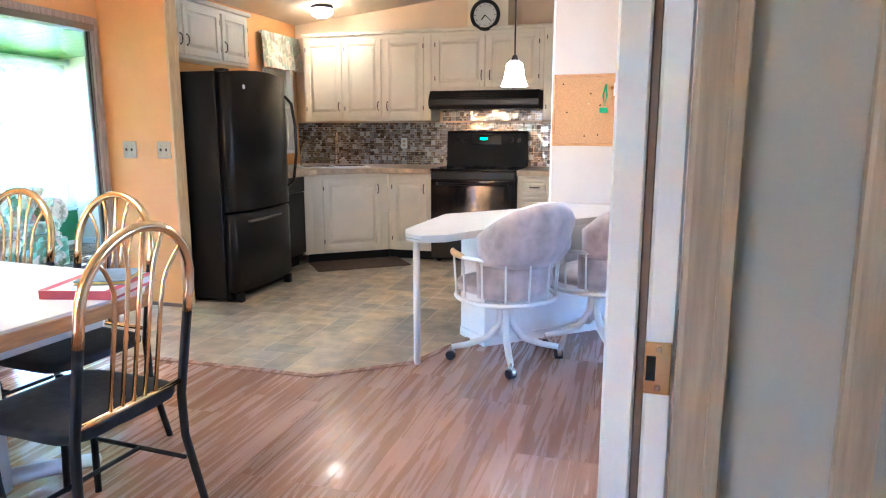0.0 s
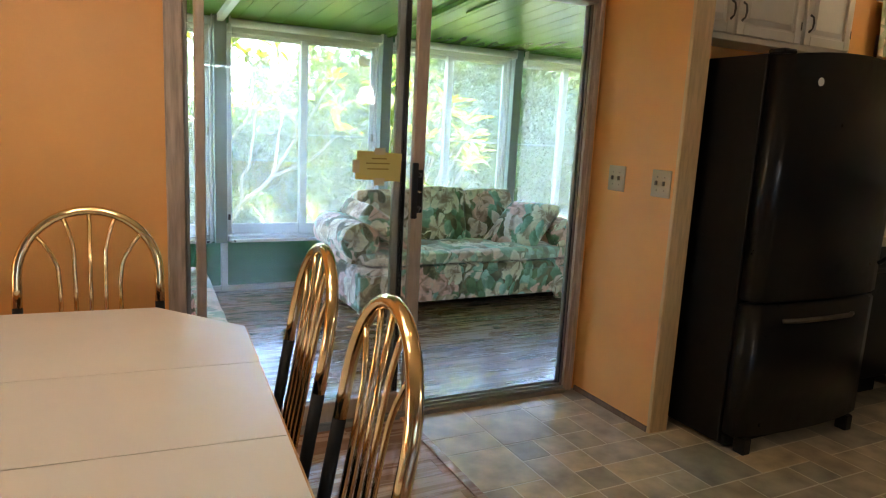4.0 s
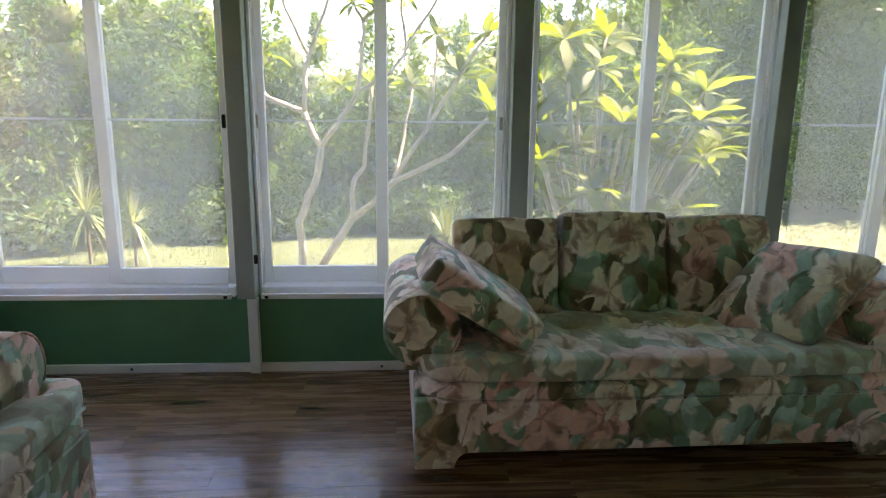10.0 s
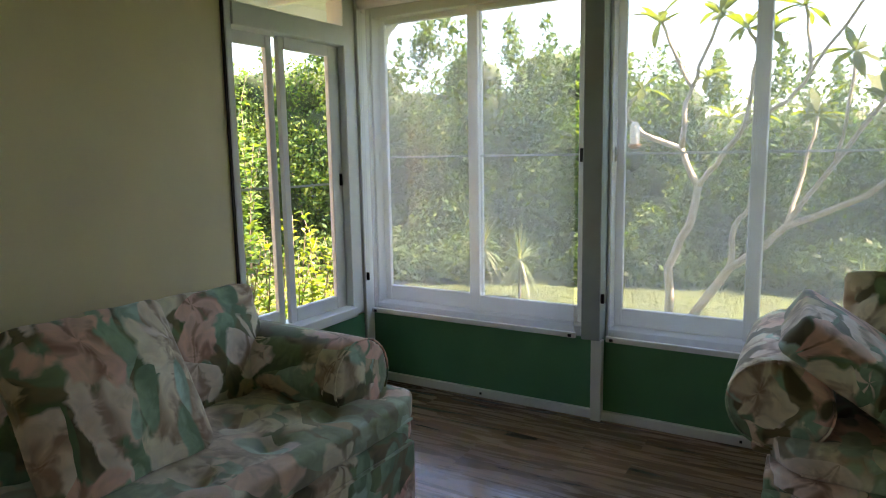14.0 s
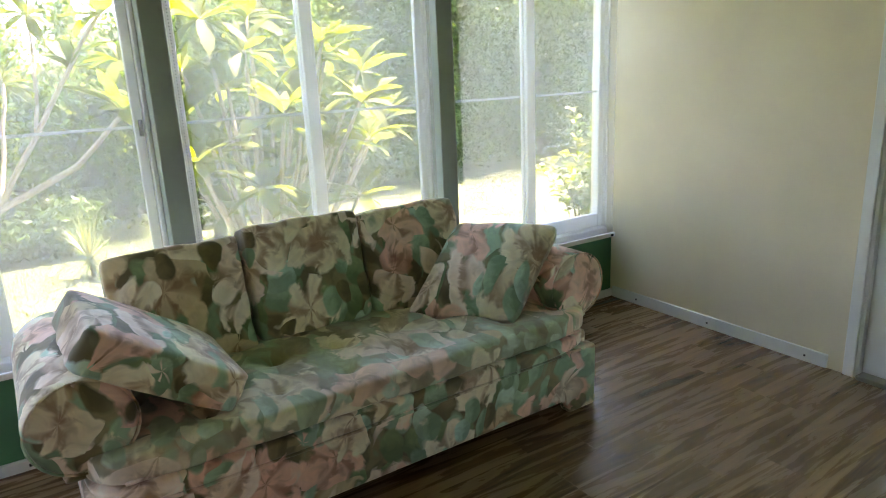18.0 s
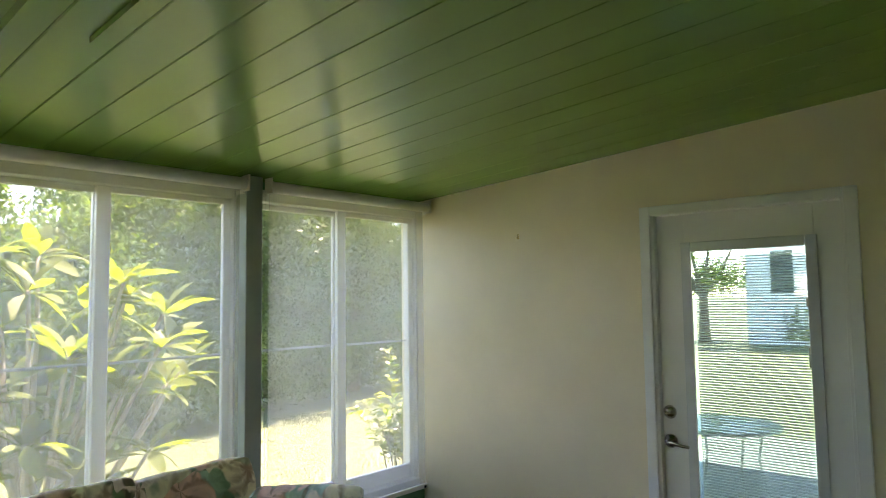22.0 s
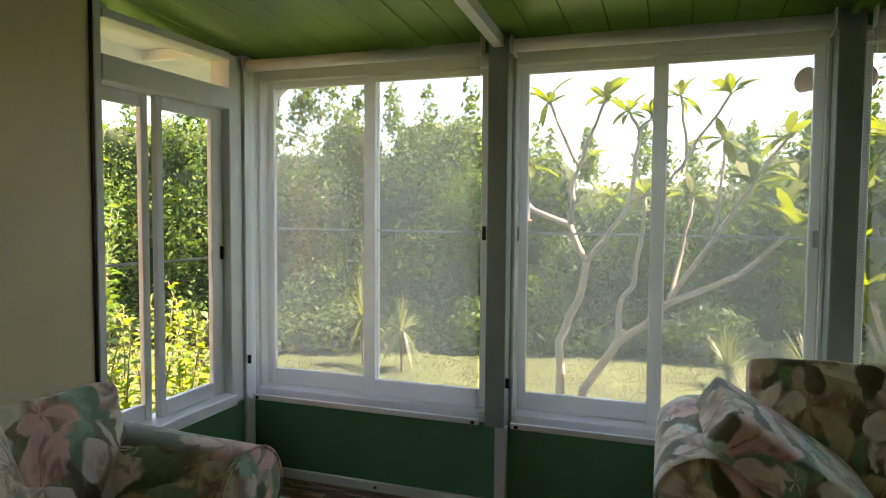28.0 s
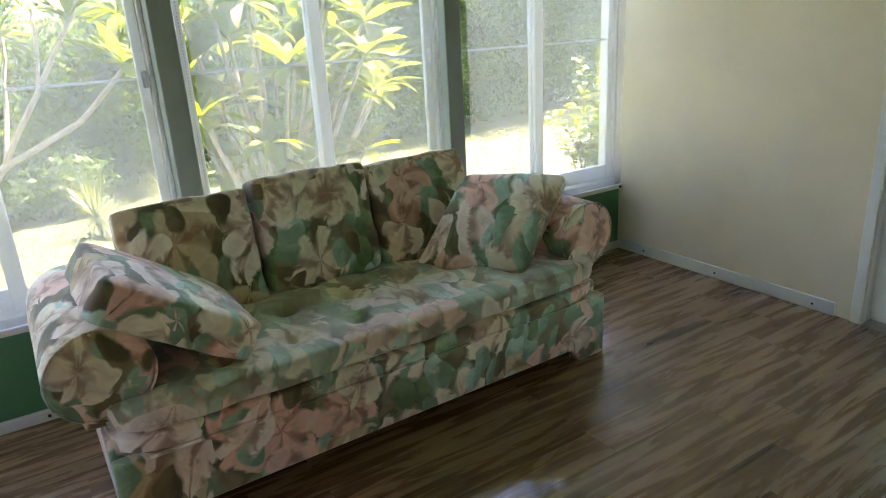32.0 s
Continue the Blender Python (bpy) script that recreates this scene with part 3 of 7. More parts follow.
SWITCH = mat("ivory_switch", (0.44, 0.38, 0.25), 0.5, amount=0.08)
MAT_BROWN = mat("brown_mat", (0.11, 0.07, 0.05), 0.9, amount=0.25, scale=40, bump=0.4, bump_scale=150)
CLOCKFACE = mat("clock_face", (0.62, 0.62, 0.58), 0.3, amount=0.05)
DISPLAY = glow("green_display", (0.02, 0.6, 0.15), 0.06)
VALANCE = floral("print_valance", 0.5)
BARK = mat("pale_bark", (0.40, 0.34, 0.27), 0.8, scale=12, amount=0.25, bump=0.5, bump_scale=30)
BARK_DARK = mat("dark_bark", (0.13, 0.10, 0.07), 0.9, scale=12, amount=0.3, bump=0.5, bump_scale=20)
LEAF_BIG = leaf_mat("frangipani_leaf", [(0.046, 0.082, 0.009), (0.078, 0.11, 0.009), (0.038, 0.07, 0.010), (0.12, 0.13, 0.009), (0.06, 0.095, 0.012)], 0.55, 0.6)
LEAF_HEDGE = leaf_mat("hedge_leaf", [(0.062, 0.122, 0.032), (0.09, 0.15, 0.036), (0.04, 0.09, 0.028), (0.125, 0.17, 0.042), (0.07, 0.128, 0.042)], 0.4, 0.7)
LEAF_TREE = leaf_mat("oak_leaf", [(0.045, 0.085, 0.022), (0.06, 0.10, 0.03), (0.035, 0.07, 0.02)], 0.35, 0.5)
LEAF_BRIGHT = leaf_mat("croton_leaf", [(0.10, 0.165, 0.02), (0.155, 0.21, 0.02), (0.07, 0.13, 0.025), (0.20, 0.225, 0.03)], 0.5, 0.35)
LEAF_SPEAR = leaf_mat("spear_leaf", [(0.12, 0.155, 0.07), (0.085, 0.125, 0.05), (0.17, 0.185, 0.11)], 0.35, 0.4)
# the shade deep between the leaves is put into this dark colour
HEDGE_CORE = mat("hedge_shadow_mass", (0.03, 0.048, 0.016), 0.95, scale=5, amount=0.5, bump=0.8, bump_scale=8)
LAWN = mat("lawn", (0.037, 0.053, 0.012), 0.9, scale=2.5, amount=0.3, bump=0.9, bump_scale=40)
BLADES = leaf_mat("grass_blade", [(0.040, 0.060, 0.014), (0.048, 0.066, 0.015), (0.036, 0.055, 0.013)], 0.2, 0.7)
CONCRETE = mat("patio_concrete", (0.13, 0.175, 0.18), 0.85, scale=3, amount=0.15, bump=0.3, bump_scale=60)
GREEN_GLASS = mat("green_table_glass", (0.10, 0.22, 0.17), 0.12, amount=0.1)
HOUSE_WALL = mat("white_siding", (0.74, 0.76, 0.78), 0.5, amount=0.04)
FLOOD_RED = mat("terracotta_lamp", (0.30, 0.14, 0.08), 0.5, amount=0.1)
SHADOW_GLASS = mat("dark_window", (0.05, 0.07, 0.08), 0.1)


# ---- the sunroom: shell ----
F = -0.14            # sunroom floor
WY = 3.04            # inner face of the window wall's posts
LX, RX = -1.85, 3.88
H0, H1 = -0.145, -0.08  # the house wall between dining room and sunroom


def ceil_z(y):
    return 2.218 + 0.068 * (2.95 - y)


def solid(name, lo, hi, m, bevel=0.0, kind="structure", label="", category=""):
    return tagged(part(name, bbox(lo, hi, bevel), m), label, category, "", kind)


def wall(name, boxes, m, label, category="wall"):
    """A wall of one or more blocks that share edges, as one mesh."""
    b = bmesh.new()
    for lo, hi in boxes:
        bbox(lo, hi, bm=b)
    return tagged(part(name, b, m), label, category, "", "structure")


def side_wall(name, x0, x1, pieces, m, label):
    """Side wall under the sloping sunroom roof; pieces: (y0, y1, z0, z1), z1 None up to the roof."""
    b = bmesh.new()
    for y0, y1, z0, z1 in pieces:
        t0, t1 = (ceil_z(y0) + 0.03, ceil_z(y1) + 0.03) if z1 is None else (z1, z1)
        vs = [b.verts.new(p) for p in ((x0, y0, z0), (x1, y0, z0), (x1, y1, z0), (x0, y1, z0), (x0, y0, t0), (x1, y0, t0), (x1, y1, t1), (x0, y1, t1))]
        for q in ((3, 2, 1, 0), (4, 5, 6, 7), (0, 1, 5, 4), (1, 2, 6, 5), (2, 3, 7, 6), (3, 0, 4, 7)):
            b.faces.new([vs[i] for i in q])
    return tagged(part(name, b, m), label, "wall", "", "structure")


side_wall("wall_left", LX - 0.12, LX, [(H1, 2.03, F - 0.02, None), (2.03, 3.3, F - 0.02, 0.30)], WALL_BEIGE, "smooth beige painted panel wall behind the loveseat")
side_wall("wall_right", RX, RX + 0.12, [(H1, 0.56, F - 0.02, None), (0.56, 1.46, 1.985, None), (1.46, 3.3, F - 0.02, None)], WALL_CREAM, "smooth cream painted panel wall around the glazed door")
# knee wall, head and corner
wall("wall_front", [((LX, WY + 0.06, F - 0.02), (RX, 3.27, 0.295)), ((LX, WY + 0.12, 2.16), (RX, 3.27, 2.24))], GREEN, "green painted knee wall under the windows")
wall("wall_left_knee_face", [((LX, 2.04, F), (LX + 0.012, WY + 0.06, 0.295))], GREEN, "green painted knee panel under the corner window")
b = bmesh.new()
n_strip, x_from, x_to = 34, LX - 0.15, RX + 0.15
step = (x_to - x_from) / n_strip
for i in range(n_strip):
    xa, xb = x_from + i * step + 0.001, x_from + (i + 1) * step - 0.001
    vs = []
    for z in (0.0, 0.07):
        vs += [b.verts.new((x, y, ceil_z(y) + z)) for x, y in ((xa, H1 - 0.05), (xb, H1 - 0.05), (xb, 3.62), (xa, 3.62))]
    for q in ((3, 2, 1, 0), (4, 5, 6, 7), (0, 1, 5, 4), (1, 2, 6, 5), (2, 3, 7, 6), (3, 0, 4, 7)):
        b.faces.new([vs[k] for k in q])
bmesh.ops.bevel(b, geom=[e for e in b.edges if abs(e.verts[0].co.x - e.verts[1].co.x) < 1e-6 and e.verts[0].co.z < ceil_z(e.verts[0].co.y) + 0.01 and e.verts[1].co.z < ceil_z(e.verts[1].co.y) + 0.01], offset=0.003, segments=1, affect="EDGES")
vs = [b.verts.new((x, y, ceil_z(y) + 0.02)) for x, y in ((x_from, H1 - 0.05), (x_to, H1 - 0.05), (x_to, 3.62), (x_from, 3.62))]
b.faces.new(vs)
tagged(part("ceiling_sunroom", b, CEIL_GREEN), "glossy green painted aluminium panel ceiling, sloping", "ceiling", "", "structure")
tagged(part("roof_sunroom", bbox((x_from, H1 - 0.1, 2.62), (x_to, 3.7, 2.66)), WHITE_ALU), "white metal roof over the sunroom", "roof", "", "structure")

# posts between the window bays, white foot battens and beams
PX = (-0.387, 1.10, 2.54)
for x in PX:
    t = thing("window_post", (x, WY, F), "grey painted square post between two windows", "post", "posts of the window wall", kind="structure")
    part("shaft", bbox((-0.05, 0, 0.44), (0.05, 0.2, 2.345), 0.004), POST_GREY, t)
    part("foot", bbox((0.0, 0.01, 0.0), (0.056, 0.06, 0.44), 0.003), WHITE_ALU, t, "white narrow foot of the post")
for i, (x, w, m) in enumerate(((-0.387, 0.05, WHITE_ALU), (1.10, 0.03, CEIL_GREEN), (1.30, 0.016, CEIL_GREEN))):
    b = bmesh.new()
    y0, y1 = (0.1, 3.1) if i < 2 else (0.1, 1.9)
    vs = [b.verts.new((x + sx * w / 2, y, ceil_z(y) - sz * w * 1.1)) for y in (y0, y1) for sx, sz in ((-1, 1), (1, 1), (1, 0), (-1, 0))]
    for q in ((3, 2, 1, 0), (4, 5, 6, 7), (0, 1, 5, 4), (1, 2, 6, 5), (2, 3, 7, 6), (3, 0, 4, 7)):
        b.faces.new([vs[k] for k in q])
    tagged(part("ceiling_beam", b, m), "white painted ceiling beam" if i == 0 else "green painted conduit strip along the ceiling", "beam", "", "structure")

# baseboards, with nail heads along the front one
for name, lo, hi in (("baseboard", (LX, WY + 0.035, F), (RX, WY + 0.06, F + 0.05)), ("baseboard", (RX - 0.014, 1.585, F), (RX, WY + 0.03, F + 0.075)), ("baseboard", (RX - 0.014, H1, F), (RX, 0.505, F + 0.075)), ("baseboard", (LX, H1, F), (LX + 0.014, 2.03, F + 0.075))):
    bb = tagged(part(name, bbox(lo, hi, 0.003), WHITE), "white painted baseboard", "baseboard", "", "structure")
for x in (-1.05, 0.35, 2.0, 3.3):
    part("nail_head", bbox((x - 0.006, WY + 0.028, F + 0.02), (x + 0.006, WY + 0.0345, F + 0.032)), DARK, bb)
for y in (2.85, 2.3, 1.7):
    part("nail_head", bbox((RX - 0.019, y - 0.005, F + 0.03), (RX - 0.0145, y + 0.005, F + 0.04)), DARK, bb)


def sash(t, axis_m, w, z0, z1, y, s0=0.045, s1=0.045, rail=0.092, top=0.032):
    """A sliding sash of four members and a pane; local x along the wall from 0 to w."""
    for nm, lo, hi in (("stile", (0, y, z0), (s0, y + 0.03, z1)), ("stile", (w - s1, y, z0), (w, y + 0.03, z1)), ("rail", (s0, y, z0), (w - s1, y + 0.03, z0 + rail)), ("rail", (s0, y, z1 - top), (w - s1, y + 0.03, z1))):
        part(nm, moved(bbox(lo, hi, 0.004), axis_m), WHITE_ALU, t)
    g = part("pane", moved(bbox((s0 - 0.005, y + 0.012, z0 + rail - 0.005), (w - s1 + 0.005, y + 0.016, z1 - top + 0.005)), axis_m), CLEAR, t)
    g.visible_shadow = False
    zm = (z0 + z1) / 2 + 0.04
    part("push_bar", moved(bbox((s0, y + 0.02, zm - 0.006), (w - s1, y + 0.032, zm + 0.006)), axis_m), POST_GREY, t, "thin grey bar across the pane")


def bay(i, xa, xb, latch_left=True, latch_right=True):
    w = xb - xa
    t = tagged(thing("window_%d" % i, (xa, WY, 0)), "white aluminium sliding window with two sashes over the knee wall", "window", "", "structure")
    for nm, lo, hi in (("frame_side", (0, 0.10, 0.296), (0.02, 0.22, 2.158)), ("frame_side", (w - 0.02, 0.10, 0.296), (w, 0.22, 2.158)), ("sill", (0.021, 0.07, 0.296), (w - 0.021, 0.22, 0.353)), ("frame_head", (0.021, 0.10, 2.09), (w - 0.021, 0.22, 2.158))):
        part(nm, bbox(lo, hi, 0.004), WHITE_ALU, t)
    c = w / 2
    I = Matrix.Identity(4)
    sash(t, Matrix.Translation((0.022, 0, 0)), c - 0.022 + 0.033, 0.355, 2.088, 0.165, 0.042, 0.066)
    sash(t, Matrix.Translation((c - 0.033, 0, 0)), c - 0.022 + 0.033, 0.355, 2.088, 0.125, 0.066, 0.042)
    for on, x in ((latch_left, 0.010), (latch_right, w - 0.048)):
        part("latch", bbox((x, 0.095 if x > 0.5 else 0.135, 1.222), (x + 0.016, 0.124 if x > 0.5 else 0.164, 1.294), 0.003), DARK if on else WHITE_ALU, t)
    return t


BAYS = ((-1.82, -0.439), (-0.335, 1.05), (1.152, 2.495), (2.590, 3.875))
for i, (xa, xb) in enumerate(BAYS):
    bay(i + 1, xa, xb, i != 0, i not in (2, 3))

# roller shades of sun-screen cloth in front of the four bays
for i, (xa, xb) in enumerate(BAYS):
    xa, xb = xa + 0.03, xb - 0.028
    t = thing("roller_shade", (xa, WY, 0.0), "pulled-down pale sun-screen roller shade with white hem bar", "roller shade", "roller shades on the windows")
    w = xb - xa
    part("tube", moved(tube([(0, 0, 0), (w, 0, 0)], 0.032, 14), Matrix.Translation((0, -0.022, 2.152))), VINYL_WHITE, t, smooth=True)
    part("cloth", bbox((0.012, 0.0072, 0.33), (w - 0.012, 0.008, 2.152)), SCREEN, t, "see-through woven sun-screen cloth")
    part("hem_bar", bbox((0, -0.006, 0.302), (w, 0.018, 0.332), 0.006, 2), WHITE, t)
    for x in (-0.012, w + 0.004):
        b = bbox((x, -0.056, 2.115), (x + 0.008, 0.012, 2.20), 0.002)
        bbox((x, 0.0, 2.105), (x + 0.008, 0.07, 2.125), bm=b)
        part("bracket", b, VINYL_WHITE, t)
    for x in (0.02, w - 0.04):
        part("hem_clip", bbox((x, -0.012, 0.308), (x + 0.02, -0.0065, 0.324), 0.002), DARK, t)
    b = bmesh.new()
    for k in range(116):
        for dx in (-0.016, 0.0):
            z = 2.125 - k * 0.0138
            c = Vector((-0.004 + dx, -0.012, z))
            vs = [b.verts.new(c + Vector(d) * 0.0032) for d in ((1, 0, 0), (0, 1, 0), (-1, 0, 0), (0, -1, 0), (0, 0, 1), (0, 0, -1))]
            for q in ((0, 1, 4), (1, 2, 4), (2, 3, 4), (3, 0, 4), (1, 0, 5), (2, 1, 5), (3, 2, 5), (0, 3, 5)):
                b.faces.new([vs[j] for j in q])
    part("bead_chain", b, POST_GREY, t, "looped bead chain")
    part("chain_tensioner", bbox((-0.026, -0.018, 0.505), (-0.006, -0.004, 0.555), 0.004), DARK, t, "black chain holder")

# corner window in the left wall: two sashes under a fixed transom
t = tagged(thing("window_5", (0, 0, 0)), "white aluminium corner sliding window with a transom pane above", "window", "", "structure")
for nm, lo, hi in (("frame_side", (LX - 0.11, 2.035, 0.302), (LX + 0.012, 2.075, 2.262)), ("frame_side", (LX - 0.11, 2.915, 0.302), (LX + 0.012, 3.02, 2.2)), ("sill", (LX - 0.13, 2.076, 0.302), (LX + 0.05, 2.914, 0.36)), ("transom_bar", (LX - 0.11, 2.076, 1.905), (LX + 0.02, 2.914, 2.015)), ("frame_head", (LX - 0.11, 2.076, 2.165), (LX + 0.02, 2.914, 2.205))):
    part(nm, bbox(lo, hi, 0.004), WHITE_ALU, t)
for y0, y1, x, s1 in ((2.077, 2.42, LX - 0.075, 0.045), (2.424, 2.913, LX - 0.035, 0.09)):
    for nm, lo, hi in (("stile", (x - 0.03, y0, 0.361), (x, y0 + 0.045, 1.904)), ("stile", (x - 0.03, y1 - s1, 0.361), (x, y1, 1.904)), ("rail", (x - 0.03, y0 + 0.046, 0.361), (x, y1 - s1 - 0.001, 0.438)), ("rail", (x - 0.03, y0 + 0.046, 1.842), (x, y1 - s1 - 0.001, 1.904))):
        part(nm, bbox(lo, hi, 0.003), WHITE_ALU, t)
    g = part("pane", bbox((x - 0.016, y0 + 0.04, 0.434), (x - 0.012, y1 - s1 + 0.005, 1.846)), CLEAR, t)
    g.visible_shadow = False
    part("push_bar", bbox((x - 0.036, y0 + 0.046, 1.105), (x - 0.0305, y1 - s1 - 0.001, 1.117)), POST_GREY, t)
g = part("pane", bbox((LX - 0.05, 2.07, 2.01), (LX - 0.046, 2.92, 2.17)), CLEAR, t, "clear transom pane")
g.visible_shadow = False
part("latch", bbox((LX - 0.034, 2.882, 1.10), (LX - 0.02, 2.898, 1.17), 0.003), DARK, t)
solid("corner_post", (LX - 0.11, 3.021, F), (LX + 0.03, 3.27, 2.24), WHITE_ALU, 0.004, label="white aluminium corner post", category="post")
b = tagged(part("trim", bbox((LX, 2.018, 0.28), (LX + 0.01, 2.034, 2.265), 0.002), DARK_METAL), "thin dark trim strip beside the corner window", "trim", "", "structure")

# glazed door to the patio in the right wall
t = tagged(thing("door_1", (RX, -0.015, F)), "white steel door with a full glass lite and mini blinds, closed", "door", "", "structure")
for nm, lo, hi in (("casing", (-0.016, 0.53, 0), (0, 0.585, 2.14)), ("casing", (-0.016, 1.465, 0), (0, 1.52, 2.14)), ("casing", (-0.016, 0.586, 2.09), (0, 1.464, 2.14))):
    part(nm, bbox(lo, hi, 0.004), WHITE, t)
for nm, lo, hi in (("jamb", (0.001, 0.5765, 0), (0.12, 0.60, 2.115)), ("jamb", (0.001, 1.45, 0), (0.12, 1.4735, 2.115)), ("jamb", (0.001, 0.601, 2.09), (0.12, 1.449, 2.115))):
    part(nm, bbox(lo, hi, 0.002), WHITE, t)
part("threshold", bbox((-0.03, 0.601, 0), (0.12, 1.449, 0.025), 0.004), ALU, t, "worn aluminium threshold")
leaf_door = part("leaf", bbox((0.03, 0.603, 0.028), (0.07, 0.715, 2.087), 0.003), WHITE, t)
for lo, hi in (((0.03, 1.305, 0.028), (0.07, 1.447, 2.087)), ((0.03, 0.716, 0.028), (0.07, 1.304, 0.23)), ((0.03, 0.716, 1.93), (0.07, 1.304, 2.087))):
    part("leaf_panel", bbox(lo, hi, 0.0), WHITE, t)
for lo, hi in (((0.018, 0.70, 0.215), (0.031, 0.75, 1.945)), ((0.018, 1.27, 0.215), (0.031, 1.32, 1.945)), ((0.018, 0.751, 0.215), (0.031, 1.269, 0.262)), ((0.018, 0.751, 1.895), (0.031, 1.269, 1.945))):
    part("lite_frame", bbox(lo, hi, 0.006, 2), POST_PALE, t, "raised grey-white lite frame")
for x in (0.035, 0.066):
    g = part("pane", bbox((x, 0.72, 0.235), (x + 0.003, 1.30, 1.925)), TINTED, t)
    g.visible_shadow = False
slat_b = bmesh.new()
for k in range(5):
    u = (k / 4 - 0.5) * 0.013
    z = 0.0012 * (1 - (2 * k / 4 - 1) ** 2)
    slat_b.verts.new((u, 0.756, z + u * 0.5))
    slat_b.verts.new((u, 1.264, z + u * 0.5))
slat_b.verts.ensure_lookup_table()
for k in range(4):
    slat_b.faces.new([slat_b.verts[j] for j in (2 * k, 2 * k + 1, 2 * k + 3, 2 * k + 2)])
slat0 = part("blind_slat", slat_b, SLAT, t)
slat0.location = (0.0515, 0, 0.275)
for k in range(1, 126):
    s = new("blind_slat", slat0.data)
    s.parent, s.location = t, (0.0515, 0, 0.275 + k * 0.0127)
part("tilt_slider", bbox((0.024, 0.742, 1.35), (0.034, 0.758, 1.44), 0.003), WHITE, t)
part("tilt_slider", bbox((0.024, 0.742, 1.62), (0.034, 0.758, 1.66), 0.003), WHITE, t)
b = spin([(0.032, 0), (0.034, 0.006), (0.026, 0.012), (0.02, 0.024), (0.0, 0.026)], 20)
part("deadbolt", moved(b, Matrix.Translation((0.03, 1.408, 1.092)) @ Matrix.Rotation(radians(-90), 4, "Y")), NICKEL, t, "satin nickel deadbolt", smooth=True)
part("thumb_turn", bbox((-0.012, 1.393, 1.086), (0.004, 1.423, 1.098), 0.003), NICKEL, t)
b = spin([(0.034, 0), (0.035, 0.006), (0.025, 0.012), (0.012, 0.016), (0.012, 0.05), (0, 0.052)], 20)
part("lever_rose", moved(b, Matrix.Translation((0.03, 1.408, 0.948)) @ Matrix.Rotation(radians(-90), 4, "Y")), NICKEL, t, "satin nickel lever set", smooth=True)
part("lever", tube([(-0.018, 1.408, 0.948), (-0.022, 1.373, 0.946), (-0.024, 1.333, 0.938), (-0.022, 1.298, 0.936)], [0.011, 0.0095, 0.008, 0.007], 10), NICKEL, t, smooth=True)
# nail left in the cream wall
t = thing("wall_hook", (RX, 2.291, 1.89), "small brass picture hook in the cream wall", "hook")
part("plate", bbox((-0.004, -0.006, 0), (0, 0.006, 0.03), 0.001), BRASS, t)
part("hook", tube([(-0.003, 0, 0.006), (-0.014, 0, 0.002), (-0.016, 0, 0.012)], 0.0022, 6), BRASS, t)

# ---- the house wall with the sliding glass door ----
wall("wall_slider", [((-6, H0, -0.12), (-1.0, H1, 2.72)), ((0.96, H0, -0.12), (3.2, H1, 2.72)), ((-1.0, H0, 2.06), (0.96, H1, 2.72)), ((3.2, H0, -0.12), (3.86, H1, 1.06)), ((3.2, H0, 1.98), (3.86, H1, 2.72)), ((3.86, H0, -0.12), (4.05, H1, 2.72))], WALL_PEACH, "peach painted wall around the sliding glass door")
wall("wall_slider_outside", [((LX, H1, F), (-1.06, H1 + 0.012, 2.45)), ((1.02, H1, F), (RX, H1 + 0.012, 2.45)), ((-1.06, H1, 2.10), (1.02, H1 + 0.012, 2.45))], SIDING, "pale green-grey painted siding on the house wall")
t = tagged(thing("door_2", (0, -0.085, 0)), "aluminium sliding glass door, its panel pushed open", "sliding door", "", "structure")
for nm, lo, hi, m in (("frame_side", (0.925, -0.012, 0.0), (0.96, 0.012, 2.06), ALU), ("frame_groove", (0.931, -0.034, 0.0), (0.96, -0.0125, 2.06), DARK), ("frame_side", (0.922, -0.05, 0.0), (0.96, -0.0345, 2.06), TRIM_WOOD), ("frame_side", (-1.0, -0.05, 0.0), (-0.986, 0.012, 2.06), ALU), ("frame_head", (-0.985, -0.1, 2.015), (0.921, 0.012, 2.06), ALU), ("track_sill", (-0.985, -0.1, -0.01), (0.921, 0.045, 0.025), ALU)):
    part(nm, bbox(lo, hi, 0.003), m, t)
for y in (-0.075, -0.035, 0.005):
    part("track_rib", bbox((-0.984, y - 0.004, 0.0255), (0.92, y + 0.004, 0.037)), ALU, t)
for lo, hi in (((0.926, -0.072, 0), (0.984, -0.0505, 2.11)), ((-1.056, -0.078, 0), (-0.99, -0.0605, 2.11)), ((-0.989, -0.101, 2.062), (0.925, -0.0605, 2.11)), ((0.95, -0.082, 0), (0.978, -0.0725, 2.11))):
    part("casing", bbox(lo, hi, 0.004), CASING, t, "greyed brown wood casing")
# fixed panel behind, sliding panel in front of it
for nm, lo, hi in (("fixed_stile", (-0.985, -0.045, 0.038), (-0.97, -0.015, 2.014)), ("fixed_stile", (-0.105, -0.045, 0.038), (-0.055, -0.018, 2.014)), ("fixed_rail", (-0.969, -0.045, 0.038), (-0.106, -0.015, 0.12)), ("fixed_rail", (-0.969, -0.045, 1.96), (-0.106, -0.015, 2.014))):
    part(nm, bbox(lo, hi, 0.003), ALU, t)
